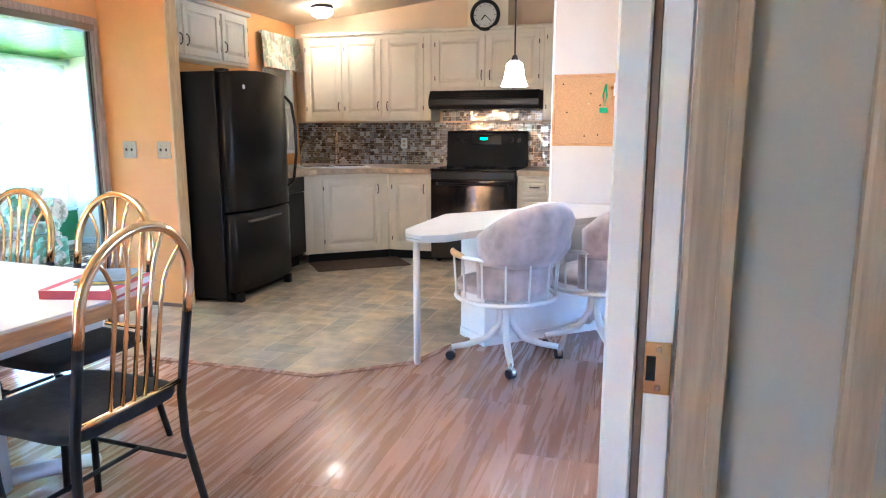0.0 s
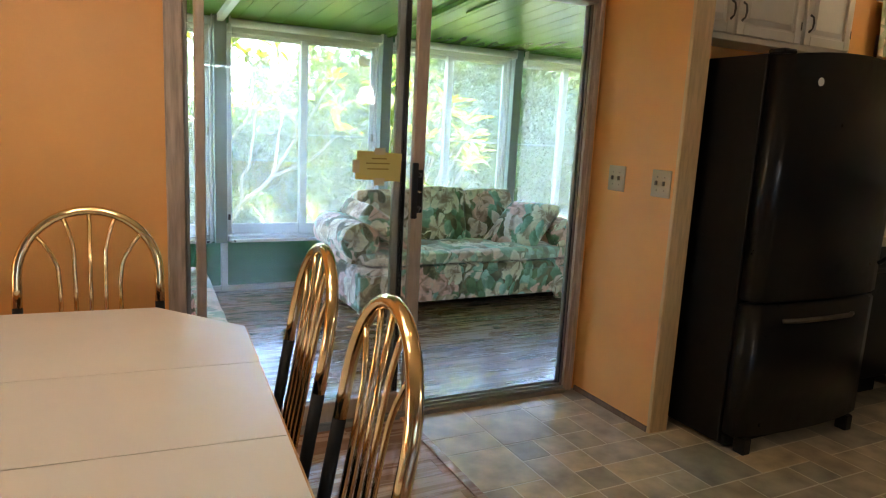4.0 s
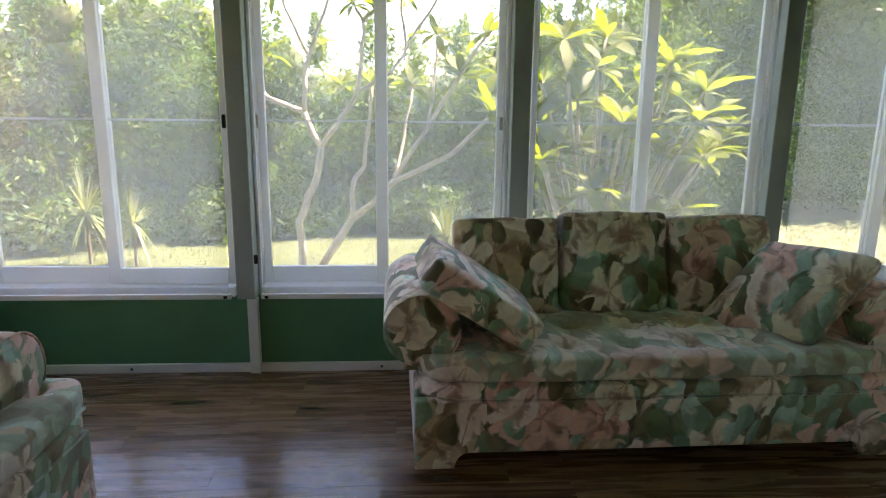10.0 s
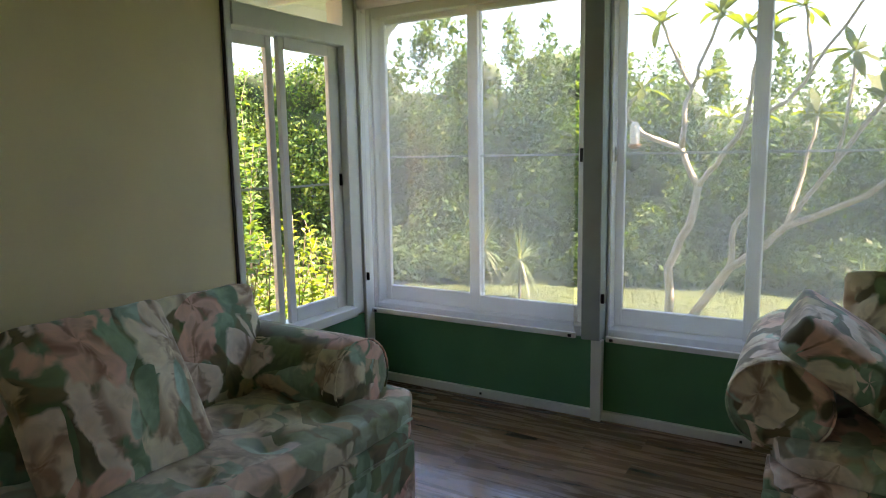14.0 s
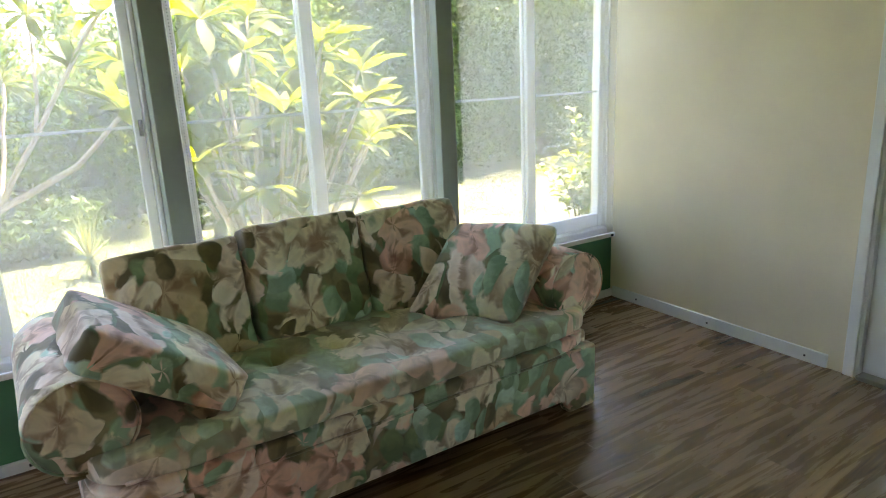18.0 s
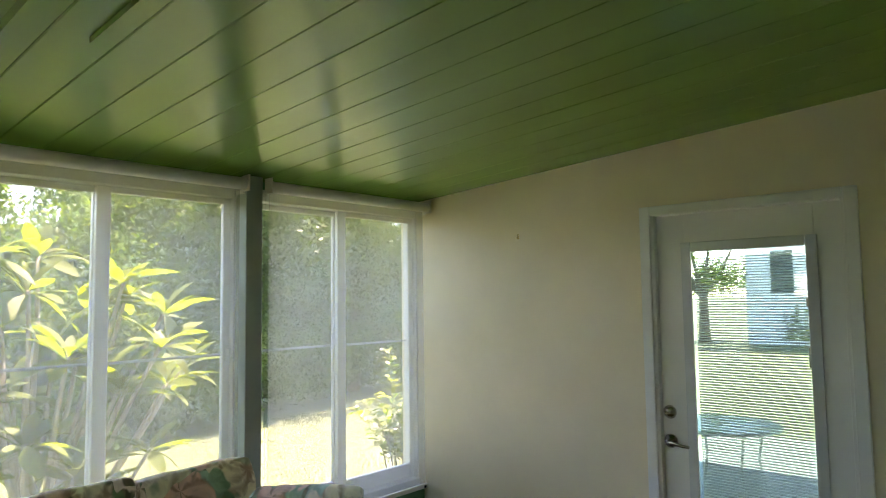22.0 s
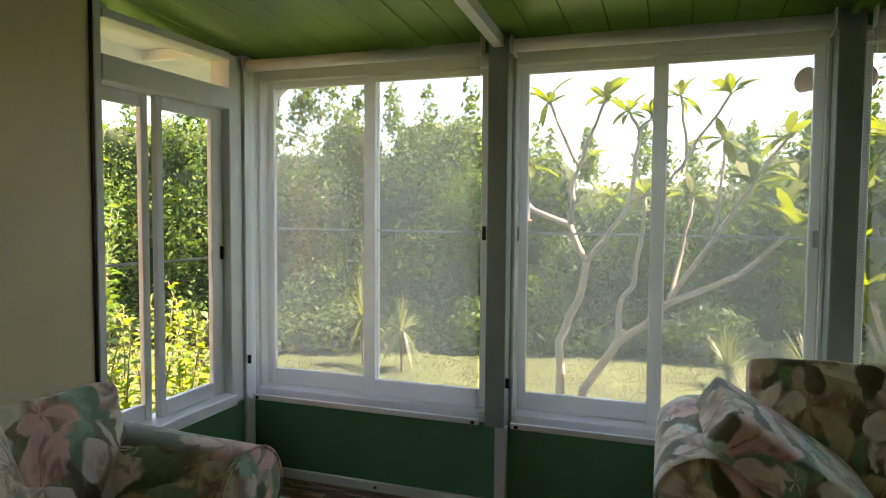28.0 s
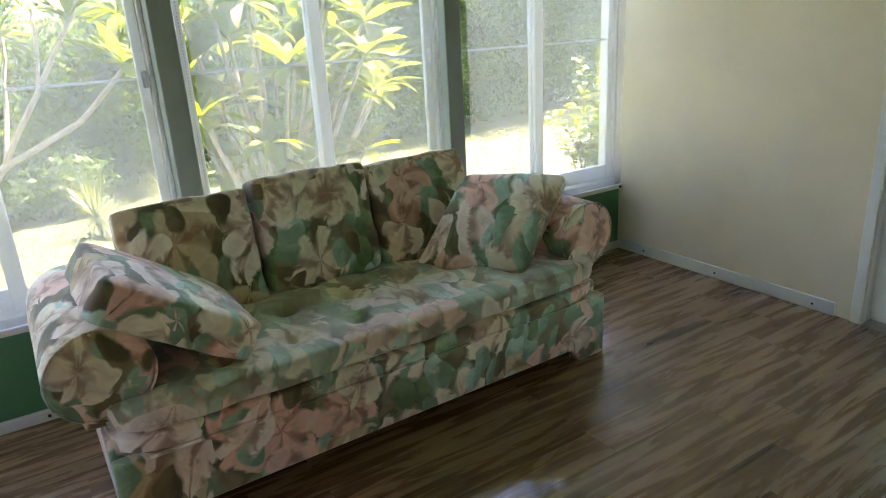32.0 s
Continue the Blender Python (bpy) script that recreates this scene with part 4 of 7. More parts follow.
for nm, lo, hi in (("sliding_stile", (-0.952, -0.095, 0.038), (-0.915, -0.062, 2.014)), ("sliding_stile", (-0.035, -0.095, 0.038), (0.024, -0.062, 2.014)), ("sliding_rail", (-0.914, -0.095, 0.038), (-0.036, -0.062, 0.13)), ("sliding_rail", (-0.914, -0.095, 1.95), (-0.036, -0.062, 2.014))):
    part(nm, bbox(lo, hi, 0.004), ALU_WARM, t)
for lo, hi in (((-0.972, -0.032, 0.11), (-0.1, -0.028, 1.97)), ((-0.92, -0.074, 0.12), (-0.03, -0.070, 1.96))):
    g = part("pane", bbox(lo, hi), CLEAR, t)
    g.visible_shadow = False
part("dark_seal", bbox((-0.075, -0.0615, 0.13), (-0.055, -0.0455, 2.0)), DARK, t)
part("handle_plate", bbox((-0.012, -0.102, 0.99), (0.016, -0.0955, 1.185), 0.004), DARK, t, "black handle plate")
part("handle_grip", bbox((-0.05, -0.138, 0.968), (-0.024, -0.118, 1.218), 0.006, 2), DARK, t, "black pull handle")
for z in (1.16, 1.015):
    part("handle_arm", tube([(0.0, -0.10, z), (-0.016, -0.116, z + (0.004 if z > 1.1 else -0.012)), (-0.034, -0.126, z + (0.006 if z > 1.1 else -0.02))], [0.011, 0.009, 0.009], 8), DARK, t, smooth=True)
part("lock_lever", tube([(0.005, -0.10, 1.085), (-0.005, -0.118, 1.087), (-0.022, -0.12, 1.09)], 0.006, 8), NICKEL, t, smooth=True)
for z in (1.168, 1.01):
    part("screw", moved(spin([(0.004, 0), (0.0035, 0.002), (0, 0.0025)], 8), Matrix.Translation((0.004, -0.1005, z)) @ Matrix.Rotation(radians(90), 4, "X")), NICKEL, t)
part("strike_notch", bbox((0.0245, -0.085, 1.05), (0.026, -0.068, 1.09)), DARK, t)
# the taped note
t = thing("paper_note", (-0.19, -0.1595, 1.195), "yellow card note taped to the sliding door's glass", "note")
part("card", moved(bbox((-0.105, -0.0012, -0.062), (0.105, 0, 0.062)), Matrix.Rotation(radians(2.5), 4, "Y")), PAPER_YELLOW, t)
for lo, hi in (((-0.022, -0.002, 0.05), (0.028, -0.0014, 0.08)), ((-0.022, -0.002, -0.085), (0.028, -0.0014, -0.052)), ((-0.122, -0.002, -0.03), (-0.09, -0.0014, 0.025))):
    part("tape", bbox(lo, hi), TAPE, t)
for z, x0, x1 in ((0.033, -0.035, 0.035), (0.012, -0.06, 0.05), (-0.012, -0.055, 0.045)):
    part("pencil_line", bbox((x0, -0.0022, z - 0.003), (x1, -0.0014, z + 0.003)), INK, t)

# ---- the house: shell ----


def house_ceil(y):
    return 2.47 + 0.11 * min(-y, 4.0)


b = bmesh.new()
vs = [b.verts.new((x, y, house_ceil(y) + dz)) for dz in (0, 0.08) for y in (0.07, -4.0, -8.0) for x in (-7, 4.3)]
for lo in (0, 2):
    for off, flip in ((0, True), (6, False)):
        q = [lo + off, lo + 1 + off, lo + 3 + off, lo + 2 + off]
        b.faces.new([vs[i] for i in (q[::-1] if flip else q)])
bmesh.ops.recalc_face_normals(b, faces=b.faces)
tagged(part("ceiling_house", b, CEIL_WHITE), "off-white sloping house ceiling", "ceiling", "", "structure")
tagged(part("wall_stub", bbox((1.0, -0.72, 0), (1.1, H0, 2.62)), WALL_PEACH), "short peach wall beside the fridge", "wall", "", "structure")
tagged(part("trim", bbox((0.993, -0.742, 0), (1.107, -0.72, 2.62), 0.004), PINE), "pale wood end trim of the short wall", "trim", "", "structure")
tagged(part("baseboard", bbox((0.988, -0.72, 0), (1.0, H0 - 0.02, 0.03), 0.002), TRIM_WOOD), "thin brown shoe moulding", "baseboard", "", "structure")
wall("wall_kitchen", [((3.94, -8, -0.12), (4.06, H0, 3.0))], WALL_KITCHEN, "warm cream kitchen wall behind stove and cabinets")
wall("partition_wall", [((1.89, -4.06, 0), (2.0, -3.34, 2.95))], WALL_TAN, "pale tan panel wall with the cork board")
tagged(part("trim", bbox((1.884, -3.34, 0), (2.006, -3.325, 2.9), 0.003), WHITE), "white corner trim of the partition", "trim", "", "structure")
tagged(part("trim", bbox((1.86, -4.12, 0), (2.006, -4.06, 2.95), 0.004), PINE), "yellow pine corner post of the partition", "trim", "", "structure")
wall("wall_hall", [((2.0, -8, 0), (2.1, -4.12, 2.95))], WALL_TAN, "pale tan wall beyond the partition")
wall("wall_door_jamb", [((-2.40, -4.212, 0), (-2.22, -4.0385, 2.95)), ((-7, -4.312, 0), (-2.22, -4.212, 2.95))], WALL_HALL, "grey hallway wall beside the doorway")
t = tagged(thing("door_jamb", (-2.40, -4.038, 0)), "white door jamb with a brass strike plate and greyed casing", "door jamb", "", "structure")
part("jamb_board", bbox((0, 0.061, 0), (0.18, 0.096, 2.06), 0.003), POST_PALE, t)
part("stop", bbox((0.006, 0.0515, 0), (0.18, 0.0605, 2.06), 0.001), TRIM_WOOD, t, "brown recess behind the stop")
part("jamb_board", bbox((0, 0.0205, 0), (0.18, 0.051, 2.06), 0.003), POST_PALE, t)
part("casing", bbox((-0.014, -0.03, 0), (-0.0005, 0.02, 2.11), 0.006, 2), GREY_WOOD, t, "greywashed wood casing")
part("casing", bbox((-0.016, -0.205, 0), (-0.0005, -0.138, 2.11), 0.006, 2), GREY_WOOD, t)
part("casing_lip", bbox((-0.021, -0.03, 0), (-0.0145, -0.014, 2.11), 0.002), GREY_WOOD, t)
part("strike_plate", bbox((-0.0022, 0.024, 1.028), (-0.0002, 0.052, 1.088), 0.001), BRASS, t, "brass strike plate")
part("strike_hole", bbox((-0.0028, 0.040, 1.044), (-0.0023, 0.050, 1.072)), DARK, t)
for z in (1.033, 1.077):
    part("screw", bbox((-0.0034, 0.034, z), (-0.0023, 0.040, z + 0.006), 0.001), NICKEL, t)
# far rooms closing the house, with a daylit window opening added behind the camera
wall("wall_west", [((-7.1, -8, 0), (-7, -2.5, 3.0)), ((-7.1, -1.7, 0), (-7, 0.07, 3.0)), ((-7.1, -2.5, 0), (-7, -1.7, 1.0)), ((-7.1, -2.5, 1.9), (-7, -1.7, 3.0))], WALL_PEACH, "peach wall at the far end of the house")
wall("wall_south", [((-7.1, -8.1, 0), (-1.6, -8, 3.0)), ((1.4, -8.1, 0), (4.06, -8, 3.0)), ((-1.6, -8.1, 0), (1.4, -8, 0.8)), ((-1.6, -8.1, 2.15), (1.4, -8, 3.0))], WALL_PEACH, "peach wall at the back of the house")
tagged(part("roof_house", bbox((-7.3, -8.3, 3.02), (4.3, 0.02, 3.1)), WHITE_ALU), "metal house roof", "roof", "", "structure")
t = tagged(thing("window_6", (-7.0, -2.1, 1.0)), "white window with lowered blinds at the far end of the house", "window", "", "structure")
for nm, lo, hi in (("frame_side", (0, -0.45, -0.05), (0.02, -0.4, 0.95)), ("frame_side", (0, 0.4, -0.05), (0.02, 0.45, 0.95)), ("sill", (0, -0.399, -0.05), (0.03, 0.399, 0.0)), ("frame_head", (0, -0.399, 0.9), (0.02, 0.399, 0.95))):
    part(nm, bbox(lo, hi, 0.003), WHITE, t)
slat1 = part("blind_slat", moved(bbox((-0.012, -0.398, -0.001), (0.012, 0.398, 0.001)), Matrix.Rotation(radians(64), 4, "Y")), SLAT, t)
slat1.location = (-0.04, 0, 0.03)
for k in range(1, 30):
    s_ = new("blind_slat", slat1.data)
    s_.parent, s_.location = t, (-0.04, 0, 0.03 + k * 0.03)
# wide back window, unseen, added to light the house through half-closed blinds
t = tagged(thing("window_8", (-0.1, -8.0, 0.8)), "unseen wide white window with half-closed blinds, added to light the house from the back", "window", "", "structure")
for nm, lo, hi in (("frame_side", (-1.55, 0, -0.05), (-1.5, 0.02, 1.4)), ("frame_side", (1.5, 0, -0.05), (1.55, 0.02, 1.4)), ("sill", (-1.499, 0, -0.05), (1.499, 0.04, 0.0)), ("frame_head", (-1.499, 0, 1.35), (1.499, 0.02, 1.4)), ("mullion", (-0.03, -0.09, 0.001), (0.03, -0.065, 1.349))):
    part(nm, bbox(lo, hi, 0.003), WHITE, t)
slat2 = part("blind_slat", moved(bbox((-1.49, -0.022, -0.001), (1.49, 0.022, 0.001)), Matrix.Rotation(radians(-48), 4, "X")), SLAT, t)
slat2.location = (0, -0.04, 0.03)
for k in range(1, 41):
    s_ = new("blind_slat", slat2.data)
    s_.parent, s_.location = t, (0, -0.04, 0.03 + k * 0.032)


# ---- upholstery ----
def cushion(size, puff=0.35, soft=5.0, cuts=9, dents=(), wrinkle=0.006, seed=0, crown=0.0):
    """A stuffed block: rounded, fuller in the middle, with pulled-in buttons on top (dents in local x, y)."""
    b = bmesh.new()
    bmesh.ops.create_cube(b, size=2.0)
    bmesh.ops.subdivide_edges(b, edges=b.edges[:], cuts=cuts, use_grid_fill=True)
    sx, sy, sz = (s / 2 for s in size)
    for v in b.verts:
        p = v.co.copy()
        k = (abs(p.x) ** soft + abs(p.y) ** soft + abs(p.z) ** soft) ** (1 / soft)
        p /= k
        full = (1 - abs(p.x) ** 3.5) * (1 - abs(p.y) ** 3.5)
        p.z *= (1 - puff) + puff * full
        q = Vector((p.x * sx, p.y * sy, p.z * sz))
        for dx, dy in dents:
            r2 = (q.x - dx) ** 2 + (q.y - dy) ** 2
            if q.z > 0:
                q.z -= 0.035 * math.exp(-r2 / 0.0012) + 0.02 * math.exp(-r2 / 0.007)
        w = noise.noise(Vector((q.x * 7 + seed * 3.7, q.y * 7, q.z * 7))) + 0.5 * noise.noise(Vector((q.x * 17, q.y * 17 + seed, q.z * 17)))
        v.co = q + p.normalized() * w * wrinkle
    bmesh.ops.recalc_face_normals(b, faces=b.faces)
    return b


def piping(points, r=0.004):
    return tube(points, r, 6)


def sofa(name, at, rz, length, seats, label, group="", arm_z=0.595, span=1.60, shift=0.0, arm_in=0.03, over=-0.02, arm_back=0.0):
    """Rolled-arm sofa in a floral print; local x along its length, front at y = 0, back at y = 0.98."""
    t = thing(name, at, label, "sofa", group, rz)
    h = length / 2
    # base with end blocks that reach the floor and a curved apron between them
    b = bmesh.new()
    prof = [(-h, 0.0), (-h + 0.17, 0.0)] + [(-h + 0.17 + 0.06 * (1 - math.cos(a)), 0.07 * math.sin(a)) for a in arc(0, math.pi / 2, 6)][1:]
    prof = prof + [(-x, z) for x, z in prof[::-1]]
    outline = [(-h, 0.308)] + prof + [(h, 0.308)]
    rings = [[b.verts.new((x, y, z)) for x, z in outline] for y in (0.012, 0.075)]
    k = len(outline)
    b.faces.new(rings[0])
    b.faces.new(rings[1][::-1])
    for i in range(k):
        b.faces.new((rings[0][i], rings[0][(i + 1) % k], rings[1][(i + 1) % k], rings[1][i]))
    bmesh.ops.recalc_face_normals(b, faces=b.faces)
    bmesh.ops.bevel(b, geom=[e for e in b.edges if e.is_manifold and e.calc_face_angle(0) > 1.0], offset=0.012, segments=2, profile=0.6, affect="EDGES")
    part("front_apron", b, FLORAL, t, smooth=True)
    for s in (-1, 1):
        part("side_panel", bbox((min(s * h, s * (h - 0.05)), 0.077, 0.012), (max(s * h, s * (h - 0.05)), 0.93, 0.36), 0.018, 2), FLORAL, t, smooth=True)
        for y in (0.10, 0.86):
            part("glide_foot", bbox((s * (h - 0.1) - 0.03, y, 0), (s * (h - 0.1) + 0.03, y + 0.05, 0.0115)), DARK, t)
    part("deck", bbox((-h + 0.052, 0.078, 0.10), (h - 0.052, 0.925, 0.30), 0.01), FLORAL, t)
    part("back_panel", bbox((-h + 0.02, 0.86, 0.309), (h - 0.02, 0.96, 0.72), 0.03, 3), FLORAL, t, smooth=True)
    # one long mattress seat with two welts and button dents
    sx = 2 * h + over
    nb = max(5, int(sx / 0.24))
    dents = [(-sx / 2 + (i + 0.5 + 0.25 * (j % 2)) * sx / nb, -0.24 + j * 0.24) for j in range(3) for i in range(nb)]
    m = cushion((sx, 0.83, 0.125), 0.06, 8.0, 84, dents, 0.006, 3)
    part("seat_mattress", moved(m, Matrix.Translation((0, 0.40, 0.4445))), FLORAL_WORN, t, smooth=True)
    part("mattress_base", moved(cushion((sx, 0.82, 0.085), 0.04, 8.0, 20, (), 0.004, 4), Matrix.Translation((0, 0.405, 0.347))), FLORAL, t, smooth=True)
    for dx, dy in dents:
        part("button", moved(spin([(0.0, 0.006), (0.008, 0.004), (0.011, 0.0), (0.009, -0.004)], 8), Matrix.Translation((dx, dy + 0.405, 0.456))), BUTTON, t, "sunken covered button", smooth=True)
    for z in (0.311, 0.408):
        part("seat_welt", piping([(-sx / 2 + 0.10, 0.004, z), (-sx / 6, -0.003, z), (sx / 6, -0.003, z), (sx / 2 - 0.10, 0.004, z)], 0.0065), FLORAL, t, smooth=True)
    # rolled arms, set back from the front, with round pleated ends
    for s in (-1, 1):
        cx, cz, r = s * (h - arm_in), arm_z, 0.155
        b = bmesh.new()
        rings = []
        for j, y in enumerate((0.09 + arm_back, 0.10 + arm_back, 0.13 + arm_back, 0.3, 0.5, 0.7, 0.88)):
            rr = r * (0.86 if j == 0 else 0.95 if j == 1 else 1.0)
            ring = []
            for a in arc(0, 2 * math.pi, 24)[:-1]:
                wob = 1 + 0.03 * noise.noise(Vector((math.cos(a) * 2, y * 6, math.sin(a) * 2 + s)))
                ring.append(b.verts.new((cx + rr * 1.05 * wob * math.cos(a), y, cz + rr * wob * math.sin(a))))
            rings.append(ring)
        for p, q in zip(rings, rings[1:]):
            for i in range(24):
                b.faces.new((p[i], p[(i + 1) % 24], q[(i + 1) % 24], q[i]))
        b.faces.new(rings[-1])
        tip = b.verts.new((cx, 0.082 + arm_back, cz))
        for i in range(24):
            b.faces.new((tip, rings[0][(i + 1) % 24], rings[0][i]))
        bmesh.ops.recalc_face_normals(b, faces=b.faces)
        part("arm_roll", b, FLORAL, t, smooth=True)
        part("arm_welt", piping([(cx + r * 0.98 * 1.05 * math.cos(a), 0.098 + arm_back, cz + r * 0.98 * math.sin(a)) for a in arc(0, 2 * math.pi, 28)], 0.0045), FLORAL, t, smooth=True)
        part("arm_body", bbox((cx - 0.08, 0.12 + arm_back, 0.40), (cx + 0.08, 0.87, arm_z), 0.02, 2), FLORAL, t, smooth=True)
    # loose back cushions
    w = span / seats
    for i in range(seats):
        c = cushion((w - (0.022 if i == 0 else 0.008), 0.50, 0.22), 0.2, 20.0, 16, (), 0.012, i + 10)
        lean = (-2.5, 1.0, 0.5)[i % 3]
        M = Matrix.Translation((shift - span / 2 + (i + 0.5) * w, 0.735, 0.69 + (0.0, 0.03, 0.012)[i % 3] - (0.07 if seats == 2 else 0))) @ Euler((radians(77), radians((-1.5, 0.5, -1.5)[i % 3]), radians(lean))).to_matrix().to_4x4()
        part("back_cushion", moved(c, M), FLORAL, t, smooth=True)
    return t


def throw_pillow(at, rot, size, label, seed, thick=0.18, puff=0.62, slump=0.0):
    t = new("throw_pillow")
    c = cushion((size, size, thick), puff, 14.0, 16, (), 0.008, seed)
    moved(c, Matrix(((1, slump, 0, 0), (0, 1, 0, 0), (0, 0, 1, 0), (0, 0, 0, 1))))
    t.matrix_basis = pose(*at, *rot)
    tagged(t, label, "pillow", "floral throw pillows")
    part("cover", c, FLORAL, t, smooth=True)
    if puff > 0.4:
        e = size / 2 * 0.95
        part("piping", piping([(-e * (1 + slump), -e, 0), (e * (1 - slump), -e, 0), (e * (1 + slump), e, 0), (-e * (1 - slump), e, 0), (-e * (1 + slump), -e, 0)], 0.005), FLORAL, t)
    return t


sofa("sofa", (1.597, 2.015, F), 1.1, 2.15, 3, "three-seat rolled-arm sofa in green and pink floral print", "floral sofas", 0.585, 1.64, -0.045, 0.035)
sofa("loveseat", (-0.725, 0.96, F), 87.5, 1.75, 2, "two-seat rolled-arm loveseat in floral print against the beige wall", "floral sofas", 0.566, 1.30, 0.065, 0.115, 0.14, 0.075)
throw_pillow((0.80, 2.35, 0.548), (0, 33, 2), 0.55, "floral throw pillow lying slanted off the sofa's arm", 21, 0.175, 0.16)
throw_pillow((2.29, 2.40, 0.515), (47, 0, -49), 0.50, "floral throw pillow leaning in the sofa's corner", 22, 0.18, 0.62, 0.34)
throw_pillow((-1.155, 0.88, 0.585), (62, 0, 90), 0.52, "floral throw pillow propped on the loveseat", 23)


# ---- dining area ----
TABLE = [(-0.92, -0.78), (-1.17, -0.51), (-1.75, -0.51), (-2.0, -0.78), (-2.0, -1.97), (-1.79, -2.18), (-1.13, -2.18), (-0.92, -1.99)]
t = thing("dining_table", (-1.47, -1.43, 0), "white laminate extending dining table with oak edge and cut corners", "table", "", -4.0)
loc = [(x + 1.46, y + 1.33) for x, y in TABLE]
for y0, y1 in ((-0.9, -0.22), (-0.217, 0.217), (0.22, 0.9)):
    b = prism([(x * 0.985, y * 0.985) for x, y in loc], 0.742, 0.752)
    for co, no in (((0, y0, 0), (0, -1, 0)), ((0, y1, 0), (0, 1, 0))):
        bmesh.ops.bisect_plane(b, geom=b.verts[:] + b.edges[:] + b.faces[:], plane_co=co, plane_no=no, clear_outer=True)
        bmesh.ops.holes_fill(b, edges=[e for e in b.edges if e.is_boundary])
    part("top_leaf", b, LAMINATE, t, "white laminate leaf of the top")
part("oak_edge", prism(loc, 0.695, 0.7415, 0.008, 2), OAK, t, "oak edge band")
part("apron", prism([(x * 0.8, y * 0.82) for x, y in loc], 0.62, 0.694), LAMINATE, t)
for sy in (-1, 1):
    part("pedestal", spin([(0.05, 0.06), (0.05, 0.55), (0.09, 0.62)], 16), LAMINATE, t, smooth=True).location = (0, sy * 0.42, 0)
    for a in (-1, 1):
        part("foot", tube([(0, sy * 0.42, 0.10), (a * 0.2, sy * 0.45, 0.06), (a * 0.36, sy * 0.5, 0.025)], [0.035, 0.03, 0.025], 10), LAMINATE, t, smooth=True)


def dining_chair(at, rz):
    """Arched brass-tube back on black legs with a dark seat; faces local +y, back at y = 0."""
    t = thing("dining_chair", at, "brass and black metal dining chair with a black velvet seat", "chair", "chairs round the dining table", rz)
    hw, z_joint, z_top, r = 0.208, 0.74, 1.045, 0.0155
    lean = lambda z: -0.10 * max(0, (z - 0.45) / 0.6)
    zc = z_top - hw
    pts = [(-hw, lean(z_joint), z_joint), (-hw, lean(0.80), 0.80)] + [(-hw * math.cos(a), lean(zc + hw * math.sin(a)), zc + hw * math.sin(a)) for a in arc(0, math.pi, 18)] + [(hw, lean(0.80), 0.80), (hw, lean(z_joint), z_joint)]
    part("back_arch", tube(pts, r, 12), BRASS, t, "polished brass arched back tube", smooth=True)
    for s in (-1, 1):
        part("back_leg", tube([(s * hw, lean(z_joint), z_joint), (s * hw, 0.0, 0.45), (s * (hw + 0.005), 0.0, 0.3), (s * (hw + 0.02), -0.07, 0.0)], [r, r, 0.014, 0.013], 10), BLACK_SIDE, t, smooth=True)
        part("front_leg", tube([(s * 0.20, 0.40, 0.44), (s * 0.205, 0.41, 0.2), (s * 0.22, 0.43, 0.0)], [0.014, 0.013, 0.012], 10), BLACK_SIDE, t, smooth=True)
        part("side_stretcher", tube([(s * 0.208, 0.0, 0.22), (s * 0.206, 0.41, 0.22)], 0.008, 8), BLACK_SIDE, t, smooth=True)
    part("bottom_rail", tube([(-hw, lean(0.50), 0.50), (hw, lean(0.50), 0.50)], 0.009, 8), BRASS, t, smooth=True)
    part("front_stretcher", tube([(-0.205, 0.2, 0.22), (0.205, 0.2, 0.22)], 0.008, 8), BLACK_SIDE, t, smooth=True)
    for x in (-0.088, -0.044, 0.0, 0.044, 0.088):
        fan = x * 1.75
        ztop = zc + math.sqrt(max(hw ** 2 - fan ** 2, 0)) - 0.004
        pts = [(x, lean(0.50), 0.50), (x, lean(0.80), 0.80)]
        if x:
            bend = 0.83 if abs(x) > 0.06 else 0.88
            pts += [(x + (fan - x) * u ** 1.8 * (1.0 if abs(x) < 0.06 else 1.06), lean(bend + (ztop - bend) * u), bend + (ztop - bend) * u) for u in (0.25, 0.5, 0.75, 1.0)]
        else:
            pts += [(0, lean(ztop), ztop)]
        part("spindle", tube(pts, 0.0068, 8), BRASS, t, smooth=True)
    c = cushion((0.45, 0.44, 0.07), 0.3, 6.0, 7, (), 0.003, 5)
    part("seat", moved(c, Matrix.Translation((0, 0.215, 0.465))), BLACK_CLOTH, t, "black velvet seat pad", smooth=True)
    return t


first = dining_chair((-1.56, -2.52, 0), -4)
for x, y, rz in ((-0.862, -1.26, 85.6), (-0.893, -1.818, 84.4), (-1.32, -0.555, 178), (-2.06, -1.85, -90), (-2.03, -1.20, -93)):
    copy_thing(first, pose(x, y, 0, 0, 0, rz))

# binder and magazine on the table
t = thing("binder", (-1.235, -2.13, 0.752), "crimson ring binder lying on the dining table", "binder", "", 14)
part("cover", bbox((-0.15, -0.13, 0.0), (0.15, 0.13, 0.004)), PINK_RED, t)
part("page_block", bbox((-0.145, -0.124, 0.0045), (0.138, 0.124, 0.026), 0.003), PAPER, t)
part("cover_top", bbox((-0.15, -0.13, 0.0265), (0.15, 0.13, 0.031), 0.001), PAPER, t, "pale printed cover")
part("spine", bbox((-0.154, -0.13, 0.0), (-0.1505, 0.13, 0.031), 0.001), PINK_RED, t)
